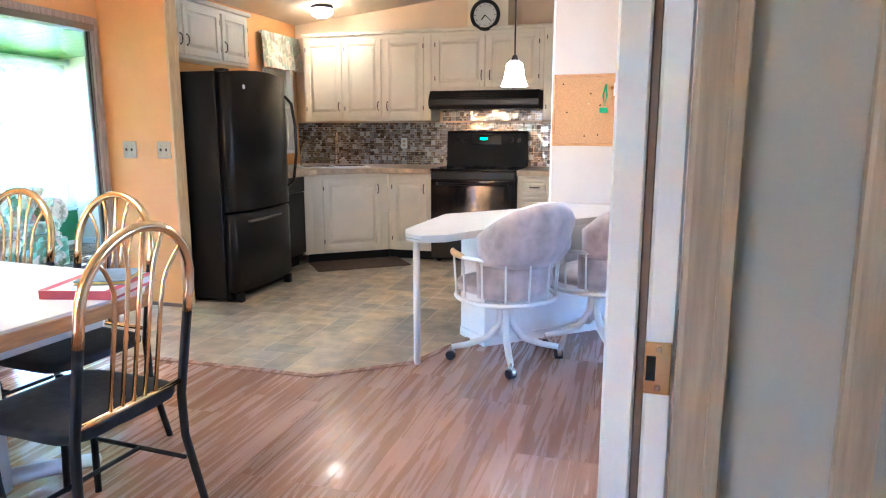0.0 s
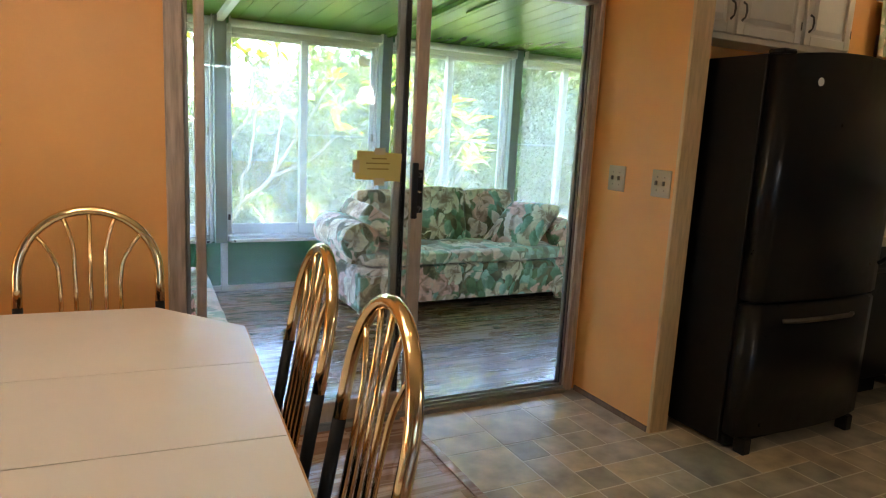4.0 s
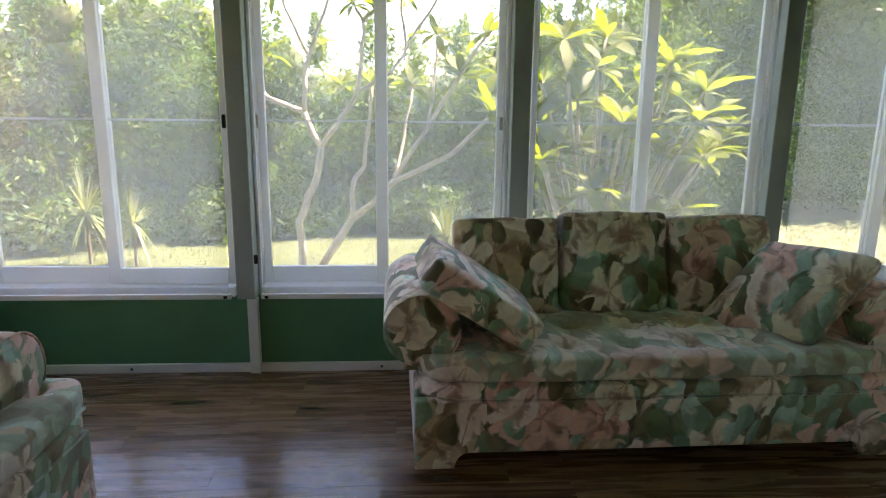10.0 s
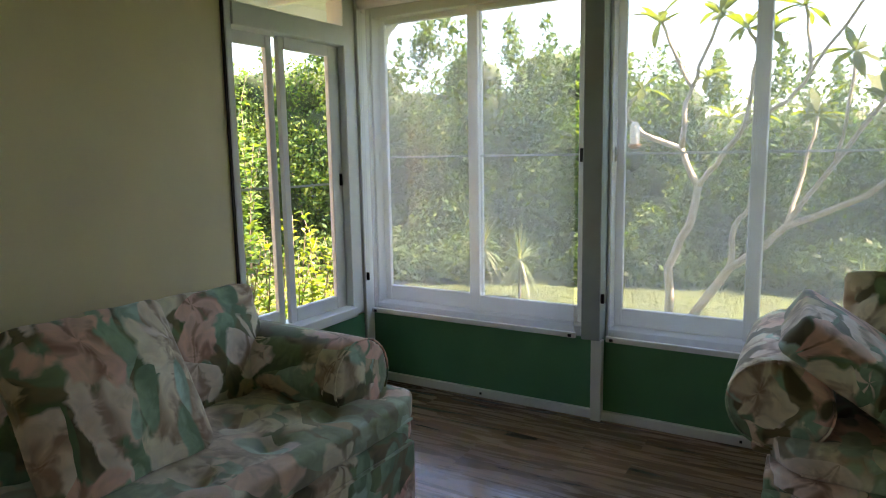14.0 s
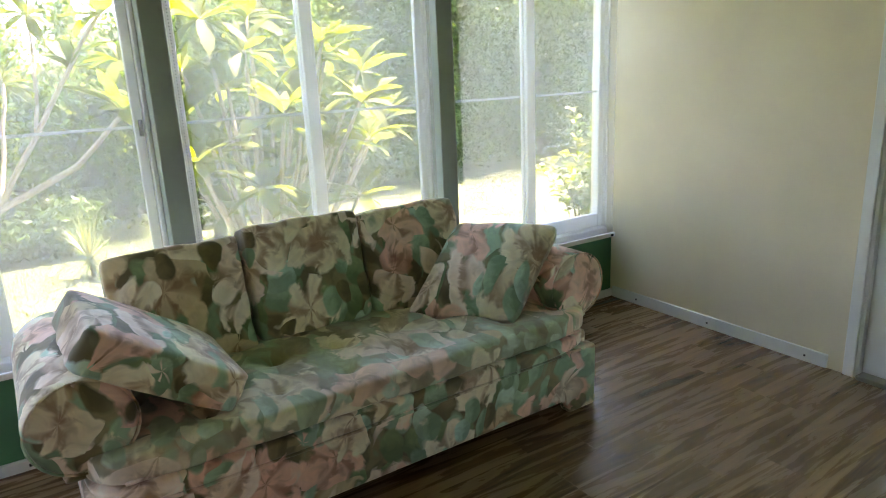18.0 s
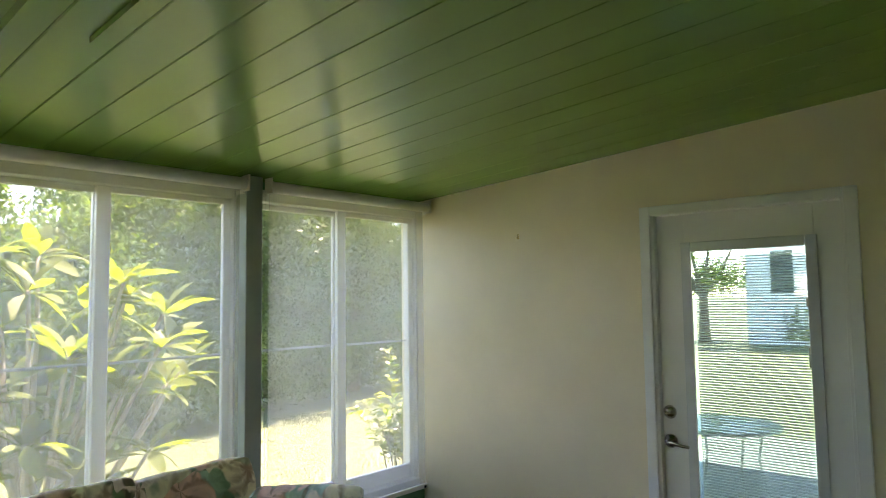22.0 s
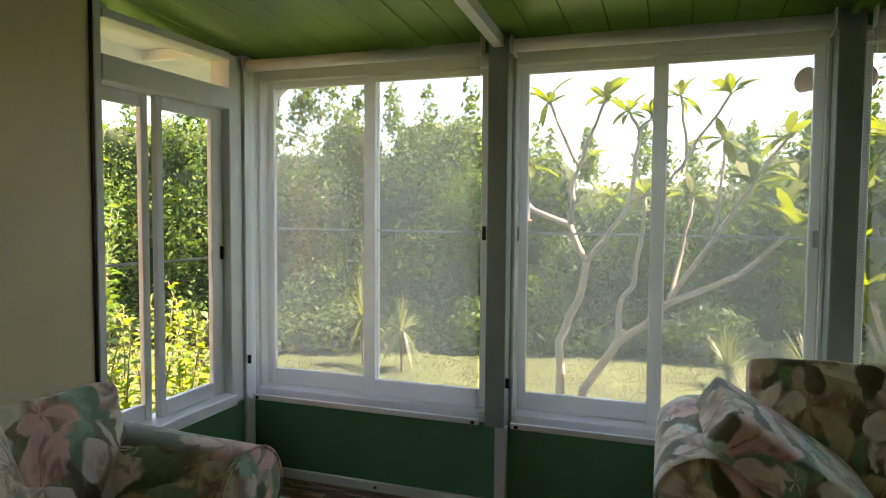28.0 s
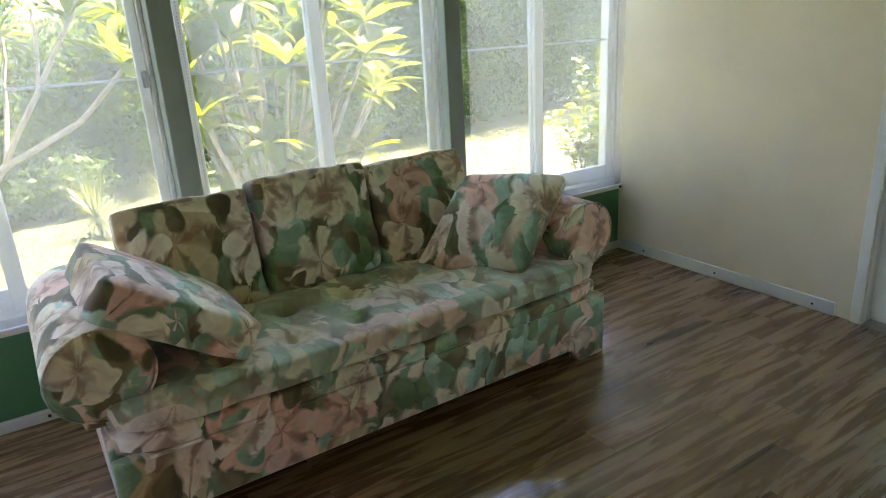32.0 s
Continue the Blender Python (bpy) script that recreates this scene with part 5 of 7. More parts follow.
for lo, hi in (((-0.149, -0.129, 0.0312), (0.149, -0.10, 0.0322)), ((-0.149, 0.10, 0.0312), (0.149, 0.129, 0.0322))):
    part("cover_band", bbox(lo, hi), PINK_RED, t)
t = thing("book", (-1.20, -2.14, 0.7845), "blue picture book with a yellow edge on the binder", "book", "", 24)
part("cover", bbox((-0.11, -0.085, 0.012), (0.11, 0.085, 0.016), 0.001), BLUE, t)
part("page_block", bbox((-0.106, -0.082, 0.002), (0.106, 0.082, 0.0118)), YELLOW, t)
part("back_cover", bbox((-0.11, -0.085, 0.0), (0.11, 0.085, 0.0018)), BLUE, t)

# chandelier over the table
CH = (-1.40, -1.48, 1.68)
t = thing("chandelier", CH, "dark bronze chandelier with lit frosted cup shades over the dining table", "chandelier")
part("stem", tube([(0, 0, 0.05), (0, 0, house_ceil(CH[1]) - CH[2] - 0.03)], 0.009, 8), DARK_METAL, t)
part("canopy", spin([(0.06, 0), (0.055, 0.02), (0.02, 0.035)], 18), DARK_METAL, t, smooth=True).location = (0, 0, house_ceil(CH[1]) - CH[2] - 0.04)
part("hub", spin([(0.008, -0.03), (0.028, -0.015), (0.045, 0.02), (0.03, 0.06), (0.012, 0.09)], 16), DARK_METAL, t, smooth=True)
for k in range(5):
    a = 2 * math.pi * k / 5 + 0.75
    ca, sa_ = math.cos(a), math.sin(a)
    part("arm", tube([(0.03 * ca, 0.03 * sa_, 0.0), (0.12 * ca, 0.12 * sa_, -0.05), (0.21 * ca, 0.21 * sa_, 0.01), (0.26 * ca, 0.26 * sa_, 0.08)], [0.014, 0.012, 0.012, 0.016], 10), DARK_METAL, t, smooth=True)
    part("shade", spin([(0.022, 0.085), (0.05, 0.10), (0.062, 0.14), (0.066, 0.185), (0.062, 0.185), (0.055, 0.14), (0.03, 0.10)], 18), FROST, t, "lit frosted glass cup", smooth=True).location = (0.26 * ca, 0.26 * sa_, 0)

# ---- kitchen ----


def cabinet_door(parent, M, w, h, handle="v", side=1, hinges=True, name="door"):
    """A raised-panel door in its own plane: x across, z up, front towards -y."""
    b = bmesh.new()
    fr = 0.052 if min(w, h) > 0.2 else 0.03
    bbox((0, -0.005, 0), (w, 0, h), 0.0, 1, b)
    for lo, hi in (((0, -0.021, 0), (fr, -0.005, h)), ((w - fr, -0.021, 0), (w, -0.005, h)), ((fr, -0.021, 0), (w - fr, -0.005, fr)), ((fr, -0.021, h - fr), (w - fr, -0.005, h))):
        bbox(lo, hi, 0.003, 1, b)
    d = part(name, moved(b, M), CABINET, parent)
    p = bmesh.new()
    o = [(fr, -0.0185), (w - fr, -0.0185)]
    x0, x1, z0, z1 = fr, w - fr, fr, h - fr
    i = 0.028 if min(w, h) > 0.2 else 0.012
    loops = [[p.verts.new((x, y, z)) for x, z in ((x0 + k, z0 + k), (x1 - k, z0 + k), (x1 - k, z1 - k), (x0 + k, z1 - k))] for k, y in ((0.001, -0.0053), (0.013, -0.0053), (i + 0.006, -0.0185), (i + 0.008, -0.0205))]
    for q, r in zip(loops, loops[1:]):
        for k in range(4):
            p.faces.new((q[k], q[(k + 1) % 4], r[(k + 1) % 4], r[k]))
    p.faces.new(loops[-1])
    bmesh.ops.recalc_face_normals(p, faces=p.faces)
    part("raised_panel", moved(p, M), CABINET, d)
    if handle == "v":
        x = w - 0.032 if side > 0 else 0.032
        z = side_z(h)
        pts = [(x, -0.02, z), (x, -0.04, z + 0.015), (x, -0.045, z + 0.045), (x, -0.04, z + 0.075), (x, -0.02, z + 0.09)]
    elif handle == "top":
        x = w - 0.032 if side > 0 else 0.032
        z = h - 0.15
        pts = [(x, -0.02, z), (x, -0.04, z + 0.015), (x, -0.045, z + 0.045), (x, -0.04, z + 0.075), (x, -0.02, z + 0.09)]
    else:
        z = h / 2
        pts = [(w / 2 - 0.045, -0.02, z), (w / 2 - 0.03, -0.04, z), (w / 2, -0.046, z), (w / 2 + 0.03, -0.04, z), (w / 2 + 0.045, -0.02, z)]
    part("pull", moved(tube(pts, [0.007, 0.0045, 0.006, 0.0045, 0.007], 8), M), PEWTER, d, "antique pewter pull", smooth=True)
    if hinges and handle != "h":
        xh = 0.004 if side > 0 else w - 0.004
        for z in (0.07, h - 0.11):
            part("hinge", moved(bbox((xh - 0.006, -0.022, z), (xh + 0.006, -0.0185, z + 0.045), 0.002), M), PEWTER, d)
    return d


def side_z(h):
    return 0.07


def facing_west(x, y, z):
    """Door plane that looks towards -x; its local x runs towards -y."""
    return Matrix.Translation((x, y, z)) @ Matrix.Rotation(radians(-90), 4, "Z")


def facing_south(x, y, z):
    return Matrix.Translation((x, y, z))


KX = 3.94     # kitchen wall
UX = 3.60     # front of the upper cabinets
CL = "antique-white raised-panel kitchen %s cabinet on the wall"
t = thing("upper_cabinet", (0, 0, 0), "antique-white raised-panel upper cabinet with three doors over the sink corner", "cabinet", "kitchen cabinets")
part("body", bbox((UX, -1.865, 1.42), (KX - 0.002, -0.42, 2.30), 0.003), CABINET, t)
for y, w, s in ((-0.45, 0.42, 1), (-0.90, 0.42, 1), (-1.36, 0.43, -1)):
    cabinet_door(t, facing_west(UX - 0.001, y, 1.455), w, 0.80, "v", s)
t = thing("upper_cabinet", (0, 0, 0), "antique-white raised-panel upper cabinet over the range hood", "cabinet", "kitchen cabinets")
part("body", bbox((UX, -3.02, 1.715), (KX - 0.002, -1.867, 2.30), 0.003), CABINET, t)
for y, s in ((-1.91, 1), (-2.455, -1)):
    cabinet_door(t, facing_west(UX - 0.001, y, 1.75), 0.525, 0.51, "v", s)
t = thing("upper_cabinet", (0, 0, 0), "narrow antique-white upper cabinet beside the hood", "cabinet", "kitchen cabinets")
part("body", bbox((UX, -3.45, 1.42), (KX - 0.002, -3.022, 2.34), 0.003), CABINET, t)
cabinet_door(t, facing_west(UX - 0.001, -3.05, 1.455), 0.37, 0.84, "v", 1)
b = bmesh.new()
bbox((UX - 0.03, -3.46, 2.301), (KX - 0.003, -0.41, 2.335), 0.008, 2, b)
tagged(part("trim", b, CABINET), "cream crown moulding along the cabinet tops", "trim", "", "structure")
t = thing("upper_cabinet", (0, 0, 0), "antique-white upper cabinet over the fridge", "cabinet", "kitchen cabinets")
part("body", bbox((1.112, -0.36, 1.90), (2.62, H0 - 0.002, 2.36), 0.003), CABINET, t)
for x, w, s in ((1.14, 0.50, 1), (1.66, 0.50, -1), (2.19, 0.40, -1)):
    cabinet_door(t, facing_south(x, -0.361, 1.93), w, 0.40, "v", s)
tagged(part("trim", bbox((1.108, -0.39, 2.362), (2.65, H0 - 0.002, 2.40), 0.008, 2), CABINET), "cream crown moulding above the fridge cabinet", "trim", "", "structure")

# base run: dishwasher, diagonal sink base, narrow base, stove, drawer base
t = thing("dishwasher", (2.12, -0.21, 0), "black built-in dishwasher beside the fridge", "dishwasher")
part("body", bbox((0, -0.60, 0.10), (0.60, H0 - 0.01, 0.885)), BLACK_SIDE, t)
part("door", bbox((0.005, -0.635, 0.13), (0.595, -0.601, 0.73), 0.006, 2), BLACK, t)
part("control_panel", bbox((0.005, -0.64, 0.735), (0.595, -0.601, 0.88), 0.006, 2), BLACK, t)
part("handle", bbox((0.2, -0.652, 0.76), (0.4, -0.6405, 0.785), 0.004), DARK, t)
part("toe_kick", bbox((0.005, -0.55, 0), (0.595, -0.5, 0.099)), DARK, t)
DA, DB = Vector((2.80, -0.89)), Vector((3.27, -1.50))       # front line of the diagonal sink cabinet
dv = (DB - DA)
dl = dv.length
dang = math.atan2(dv.y, dv.x)
t = thing("sink_cabinet", (0, 0, 0), "antique-white diagonal corner sink cabinet with one raised-panel door", "cabinet", "kitchen cabinets")
part("body", prism([(2.725, -0.83), (DA.x, DA.y), (DB.x, DB.y), (KX - 0.003, -1.50), (KX - 0.003, H0 - 0.003), (2.725, H0 - 0.003)], 0.10, 0.885), CABINET, t)
Md = Matrix.Translation((DA.x, DA.y, 0.13)) @ Matrix.Rotation(dang, 4, "Z") @ Matrix.Translation((0.10, -0.001, 0))
cabinet_door(t, Md, dl - 0.18, 0.71, "top", 1)
part("toe_kick", prism([(2.80, -0.82), (3.32, -1.48), (3.5, -1.48), (3.5, -0.5)], 0.0, 0.0995), DARK, t)
t = thing("base_cabinet", (0, 0, 0), "narrow antique-white base cabinet beside the stove", "cabinet", "kitchen cabinets")
part("body", bbox((3.28, -1.965, 0.10), (KX - 0.003, -1.502, 0.885)), CABINET, t)
cabinet_door(t, facing_west(3.279, -1.545, 0.13), 0.38, 0.71, "top", 1)
part("toe_kick", bbox((3.34, -1.965, 0), (3.5, -1.502, 0.0995)), DARK, t)
t = thing("base_cabinet", (0, 0, 0), "antique-white base cabinet with drawers beside the stove", "cabinet", "kitchen cabinets")
part("body", bbox((3.28, -3.45, 0.10), (KX - 0.003, -2.84, 0.885)), CABINET, t)
for z, h in ((0.70, 0.16), (0.51, 0.17), (0.32, 0.17), (0.13, 0.17)):
    cabinet_door(t, facing_west(3.279, -2.86, z), 0.30, h, "h", 1, False, "drawer")
cabinet_door(t, facing_west(3.279, -3.18, 0.13), 0.25, 0.73, "top", -1)
part("toe_kick", bbox((3.34, -3.45, 0), (3.5, -2.84, 0.0995)), DARK, t)

# counters in tan tile with a rounded edge
t = thing("countertop", (0, 0, 0), "tan tiled kitchen countertop with a rounded tile edge", "countertop")
part("slab", prism([(2.05, -0.87), (2.80, -0.93), (3.225, -1.46), (3.225, -1.968), (KX - 0.003, -1.968), (KX - 0.003, H0 - 0.003), (2.05, H0 - 0.003)], 0.887, 0.94, 0.012, 3), STONE_TOP, t)
part("slab", prism([(3.225, -2.84), (3.225, -3.45), (KX - 0.003, -3.45), (KX - 0.003, -2.84)], 0.887, 0.94, 0.012, 3), STONE_TOP, t)
k = 0
edge = [(2.05, -0.877), (2.80, -0.937), (3.218, -1.463), (3.218, -1.965)]
for (xa, ya), (xb, yb) in zip(edge, edge[1:]):
    L = math.hypot(xb - xa, yb - ya)
    nt_ = max(1, round(L / 0.15))
    ang = math.atan2(yb - ya, xb - xa)
    for i in range(nt_):
        w = L / nt_
        p = part("edge_tile", bbox((0.002, -0.012, 0.893), (w - 0.002, 0.006, 0.944), 0.005, 2), STONE_TOP, t)
        p.matrix_basis = Matrix.Translation((xa + (xb - xa) * i / nt_, ya + (yb - ya) * i / nt_, 0)) @ Matrix.Rotation(ang, 4, "Z")
t = thing("sink", (3.33, -0.86, 0.9405), "white drop-in kitchen sink in the corner counter", "sink", "", math.degrees(dang))
part("rim", prism([(-0.36, -0.22), (0.36, -0.22), (0.36, 0.2), (-0.36, 0.2)], 0, 0.012, 0.004), WHITE, t)
part("basin", prism([(-0.32, -0.18), (-0.02, -0.18), (-0.02, 0.14), (-0.32, 0.14)], 0.0121, 0.013), NICKEL, t)
part("basin", prism([(0.02, -0.18), (0.32, -0.18), (0.32, 0.14), (0.02, 0.14)], 0.0121, 0.013), NICKEL, t)
t = thing("faucet", (3.56, -0.80, 0.94), "chrome gooseneck kitchen faucet", "faucet")
part("base", spin([(0.03, 0), (0.03, 0.02), (0.02, 0.035), (0.016, 0.06)], 16), CHROME, t, smooth=True)
part("spout", tube([(0, 0, 0.05), (0, 0, 0.26)] + [(-0.07 * (1 - math.cos(a)) * 0.86, -0.07 * (1 - math.cos(a)) * 0.5, 0.26 + 0.09 * math.sin(a)) for a in arc(0, math.pi * 0.95, 10)] + [(-0.12, -0.07, 0.20)], 0.011, 10), CHROME, t, smooth=True)
part("lever", tube([(0.0, -0.02, 0.05), (0.0, -0.09, 0.09)], [0.009, 0.006], 8), CHROME, t, smooth=True)
t = thing("filter_tap", (3.50, -0.40, 0.94), "small chrome filter tap", "faucet")
part("post", tube([(0, 0, 0), (0, 0, 0.10), (-0.02, -0.06, 0.24), (-0.03, -0.10, 0.245)], [0.014, 0.009, 0.008, 0.007], 8), CHROME, t, smooth=True)

# backsplash of small mixed mosaic, joined
random.seed(4)
quads = []


def mosaic(u0, u1, z0, z1, place):
    g = 0.024
    nu, nz = int((u1 - u0) / g), int((z1 - z0) / g)
    used = set()
    for iz in range(nz):
        for iu in range(nu):
            if (iu, iz) in used:
                continue
            s = 2 if random.random() < 0.25 and iu + 1 < nu and iz + 1 < nz and not {(iu + 1, iz), (iu, iz + 1), (iu + 1, iz + 1)} & used else 1
            used |= {(iu + a, iz + c) for a in range(s) for c in range(s)}
            quads.append((place, u0 + iu * g, z0 + iz * g, s * g))


mosaic(-3.44, H0, 0.945, 1.418, lambda u, z, d: (KX - 0.003 - d, u, z))
mosaic(-3.02, -1.87, 1.42, 1.71, lambda u, z, d: (KX - 0.003 - d, u, z))
verts, faces = [], []
for place, u, z, s in quads:
    k, tilt = len(verts), random.uniform(0.003, 0.006)
    g, tx, tz = 0.0012, random.uniform(-0.0006, 0.0006), random.uniform(-0.0006, 0.0006)
    ring = ((u + g, z + g), (u + s - g, z + g), (u + s - g, z + s - g), (u + g, z + s - g))
    verts += [place(a, c, 0.0) for a, c in ring]
    verts += [place(a, c, tilt + tx * (1 if a > u + s / 2 else -1) + tz * (1 if c > z + s / 2 else -1)) for a, c in ring]
    faces += [(k + 4, k + 5, k + 6, k + 7)] + [(k + i, k + (i + 1) % 4, k + 4 + (i + 1) % 4, k + 4 + i) for i in range(4)]
me = bpy.data.meshes.new("backsplash_mosaic")
me.from_pydata(verts, [], faces)
me.materials.append(MOSAIC)
me.update()
bs = tagged(new("backsplash_mosaic", me), "small glass and stone mosaic tiles in brown, grey and white", "tile", "", "stuff")
t = thing("outlet", (KX - 0.012, -1.45, 1.18), "white duplex outlet in the mosaic backsplash", "outlet")
part("plate", bbox((-0.006, -0.036, -0.058), (0, 0.036, 0.058), 0.003), WHITE, t)
for z in (-0.022, 0.022):
    part("socket", bbox((-0.0085, -0.016, z - 0.014), (-0.0061, 0.016, z + 0.014), 0.001), SWITCH, t)

# fridge
t = thing("refrigerator", (1.185, -0.31, 0), "black bottom-freezer refrigerator with a domed top beside the short wall", "refrigerator")
part("case", bbox((0, -0.66, 0.03), (0.88, 0.12, 1.745), 0.008, 2), BLACK_SIDE, t, "black textured cabinet")


def fridge_door(z0, z1, top):
    b = bmesh.new()
    n_ = 14
    rows = []
    for i in range(n_ + 1):
        u = i / n_
        x = 0.003 + 0.874 * u
        y = -0.735 - 0.05 * (1 - (2 * u - 1) ** 2) ** 0.8
        zt = z1 + (0.035 * (1 - (2 * u - 1) ** 2) if top else 0)
        rows.append([b.verts.new(p) for p in ((x, -0.665, z0), (x, y, z0), (x, y, zt), (x, -0.665, zt))])
    for p, q in zip(rows, rows[1:]):
        for k in range(4):
            b.faces.new((p[k], q[k], q[(k + 1) % 4], p[(k + 1) % 4]))
    b.faces.new(rows[0])
    b.faces.new(rows[-1][::-1])
    bmesh.ops.recalc_face_normals(b, faces=b.faces)
    bmesh.ops.bevel(b, geom=[e for e in b.edges if e.is_manifold and e.calc_face_angle(0) > 0.9], offset=0.008, segments=2, affect="EDGES")
    return b


d = part("upper_door", fridge_door(0.705, 1.735, True), BLACK, t, smooth=True)
part("handle", tube([(0.825, -0.76, 1.60), (0.83, -0.815, 1.54), (0.832, -0.845, 1.35), (0.832, -0.845, 1.12), (0.83, -0.815, 0.90), (0.825, -0.76, 0.85)], [0.012, 0.013, 0.012, 0.012, 0.013, 0.012], 10), BLACK, d, "black bowed door handle", smooth=True)
part("badge", moved(spin([(0.018, 0), (0.017, 0.003), (0, 0.004)], 18), Matrix.Translation((0.19, -0.776, 1.64)) @ Matrix.Rotation(radians(90), 4, "X")), WHITE, d, "round silver-white badge")
d = part("freezer_drawer", fridge_door(0.085, 0.69, False), BLACK, t, smooth=True)
part("handle", tube([(0.16, -0.785, 0.625), (0.22, -0.815, 0.63), (0.4, -0.826, 0.632), (0.58, -0.815, 0.63), (0.64, -0.785, 0.625)], 0.011, 10), PEWTER, d, "drawer handle bar", smooth=True)
part("grille", bbox((0.02, -0.68, 0.02), (0.86, -0.64, 0.075), 0.004), DARK, t)
for x in (0.05, 0.78):
    part("roller_foot", bbox((x, -0.76, 0.0), (x + 0.05, -0.70, 0.08), 0.006), DARK, t)
part("hinge_cap", bbox((0.02, -0.72, 1.7455), (0.10, -0.64, 1.765), 0.006), DARK, t)
for x in (0.05, 0.7):
    part("rear_foot", bbox((x, -0.1, 0.0), (x + 0.05, -0.05, 0.03)), DARK, t)

# stove and hood
t = thing("stove", (3.22, -2.835, 0), "black electric range with a glass door and green clock display", "stove")
part("body", bbox((0.03, 0.004, 0.03), (0.70, 0.862, 0.92), 0.004), BLACK_SIDE, t)
part("cooktop", bbox((0.0, 0.002, 0.921), (0.64, 0.864, 0.945), 0.008, 2), BLACK_GLASS, t)
part("oven_door", bbox((-0.005, 0.01, 0.24), (0.029, 0.856, 0.84), 0.008, 2), BLACK_GLASS, t)
part("front_panel", bbox((0.0, 0.008, 0.845), (0.029, 0.858, 0.9195), 0.006), BLACK, t)
part("handle", tube([(-0.01, 0.07, 0.80), (-0.045, 0.10, 0.80), (-0.045, 0.76, 0.80), (-0.01, 0.79, 0.80)], 0.012, 10), BLACK, t, smooth=True)
part("drawer", bbox((-0.002, 0.01, 0.05), (0.029, 0.856, 0.23), 0.008, 2), BLACK, t)
b = bmesh.new()
vs = [b.verts.new((x, y, z)) for y in (0.004, 0.862) for x, z in ((0.60, 0.946), (0.70, 0.946), (0.70, 1.30), (0.655, 1.315), (0.63, 1.29))]
b.faces.new(vs[:5])
b.faces.new(vs[5:][::-1])
for k in range(5):
    b.faces.new((vs[k], vs[5 + k], vs[5 + (k + 1) % 5], vs[(k + 1) % 5]))
bmesh.ops.recalc_face_normals(b, faces=b.faces)
part("backguard", b, BLACK_SIDE, t)
Mb = Matrix.Translation((0.614, 0, 1.16)) @ Matrix.Rotation(radians(5), 4, "Y")
part("control_window", moved(bbox((-0.004, 0.27, 0.01), (0.002, 0.60, 0.11), 0.004), Mb), BLACK_GLASS, t)
part("clock_display", moved(bbox((-0.006, 0.42, 0.06), (-0.0041, 0.50, 0.085)), Mb), DISPLAY, t, "green clock display")
for y in (0.09, 0.17, 0.68, 0.76):
    part("knob", moved(spin([(0.026, 0), (0.024, 0.018), (0.02, 0.022), (0, 0.022)], 16), Mb @ Matrix.Translation((0.0, y, 0.06)) @ Matrix.Rotation(radians(-90), 4, "Y")), DARK, t, smooth=True)
for x, y, r in ((0.18, 0.22, 0.11), (0.18, 0.64, 0.09), (0.46, 0.22, 0.09), (0.46, 0.64, 0.11)):
    part("burner_ring", moved(spin([(r, 0), (r - 0.006, 0.001), (r - 0.012, 0)], 28), Matrix.Translation((x, y, 0.9452))), PEWTER, t)
for x in (0.08, 0.62):
    for y in (0.06, 0.8):
        part("foot", bbox((x, y - 0.02, 0), (x + 0.04, y + 0.02, 0.0295)), DARK, t)
t = thing("range_hood", (3.45, -3.0, 1.53), "black under-cabinet range hood over the stove", "range hood")
b = bmesh.new()
vs = [b.verts.new((x, y, z)) for y in (0.0, 1.12) for x, z in ((0.0, 0.04), (0.03, 0.0), (0.487, 0.0), (0.487, 0.183), (0.06, 0.183), (0.0, 0.09))]
b.faces.new(vs[:6])
b.faces.new(vs[6:][::-1])
for k in range(6):
    b.faces.new((vs[k], vs[6 + k], vs[6 + (k + 1) % 6], vs[(k + 1) % 6]))
bmesh.ops.recalc_face_normals(b, faces=b.faces)
bmesh.ops.bevel(b, geom=[e for e in b.edges], offset=0.006, segments=2, affect="EDGES")
part("shell", b, BLACK, t)
for i in range(3):
    part("vent_slot", bbox((0.008 + 0.012 * i, 0.3, 0.105 + 0.022 * i), (0.022 + 0.012 * i, 0.8, 0.112 + 0.022 * i)), DARK, t)

# chase with a wall clock above the hood cabinet
tagged(part("duct_chase", bbox((UX + 0.0, -2.66, 2.336), (KX - 0.003, -2.25, 2.72)), WALL_CREAM), "cream boxed duct above the hood cabinet", "duct", "", "structure")
t = thing("wall_clock", (UX - 0.001, -2.43, 2.44), "round black wall clock with a grey face above the hood", "clock")
Mc = Matrix.Rotation(radians(-90), 4, "Y")
b = bmesh.new()
rings = [[b.verts.new((r * math.cos(a), r * math.sin(a), z)) for a in arc(0, 2 * math.pi, 36)[:-1]] for r, z in ((0.15, 0.0), (0.15, 0.02), (0.14, 0.034), (0.122, 0.034), (0.115, 0.014))]
for p, q in zip(rings, rings[1:]):
    for k in range(36):
        b.faces.new((p[k], p[(k + 1) % 36], q[(k + 1) % 36], q[k]))
b.faces.new(rings[0][::-1])
bmesh.ops.recalc_face_normals(b, faces=b.faces)
part("rim", moved(b, Mc), DARK, t, "black rim", smooth=True)
part("dial", moved(spin([(0.116, 0.010), (0.116, 0.013), (0, 0.0131)], 32), Mc), CLOCKFACE, t)
for a, L, w in ((0.9, 0.06, 0.006), (2.4, 0.09, 0.004)):
    part("hand", moved(bbox((-w, 0, 0.0135), (w, L, 0.0145)), Mc @ Matrix.Rotation(a, 4, "Z")), DARK, t)
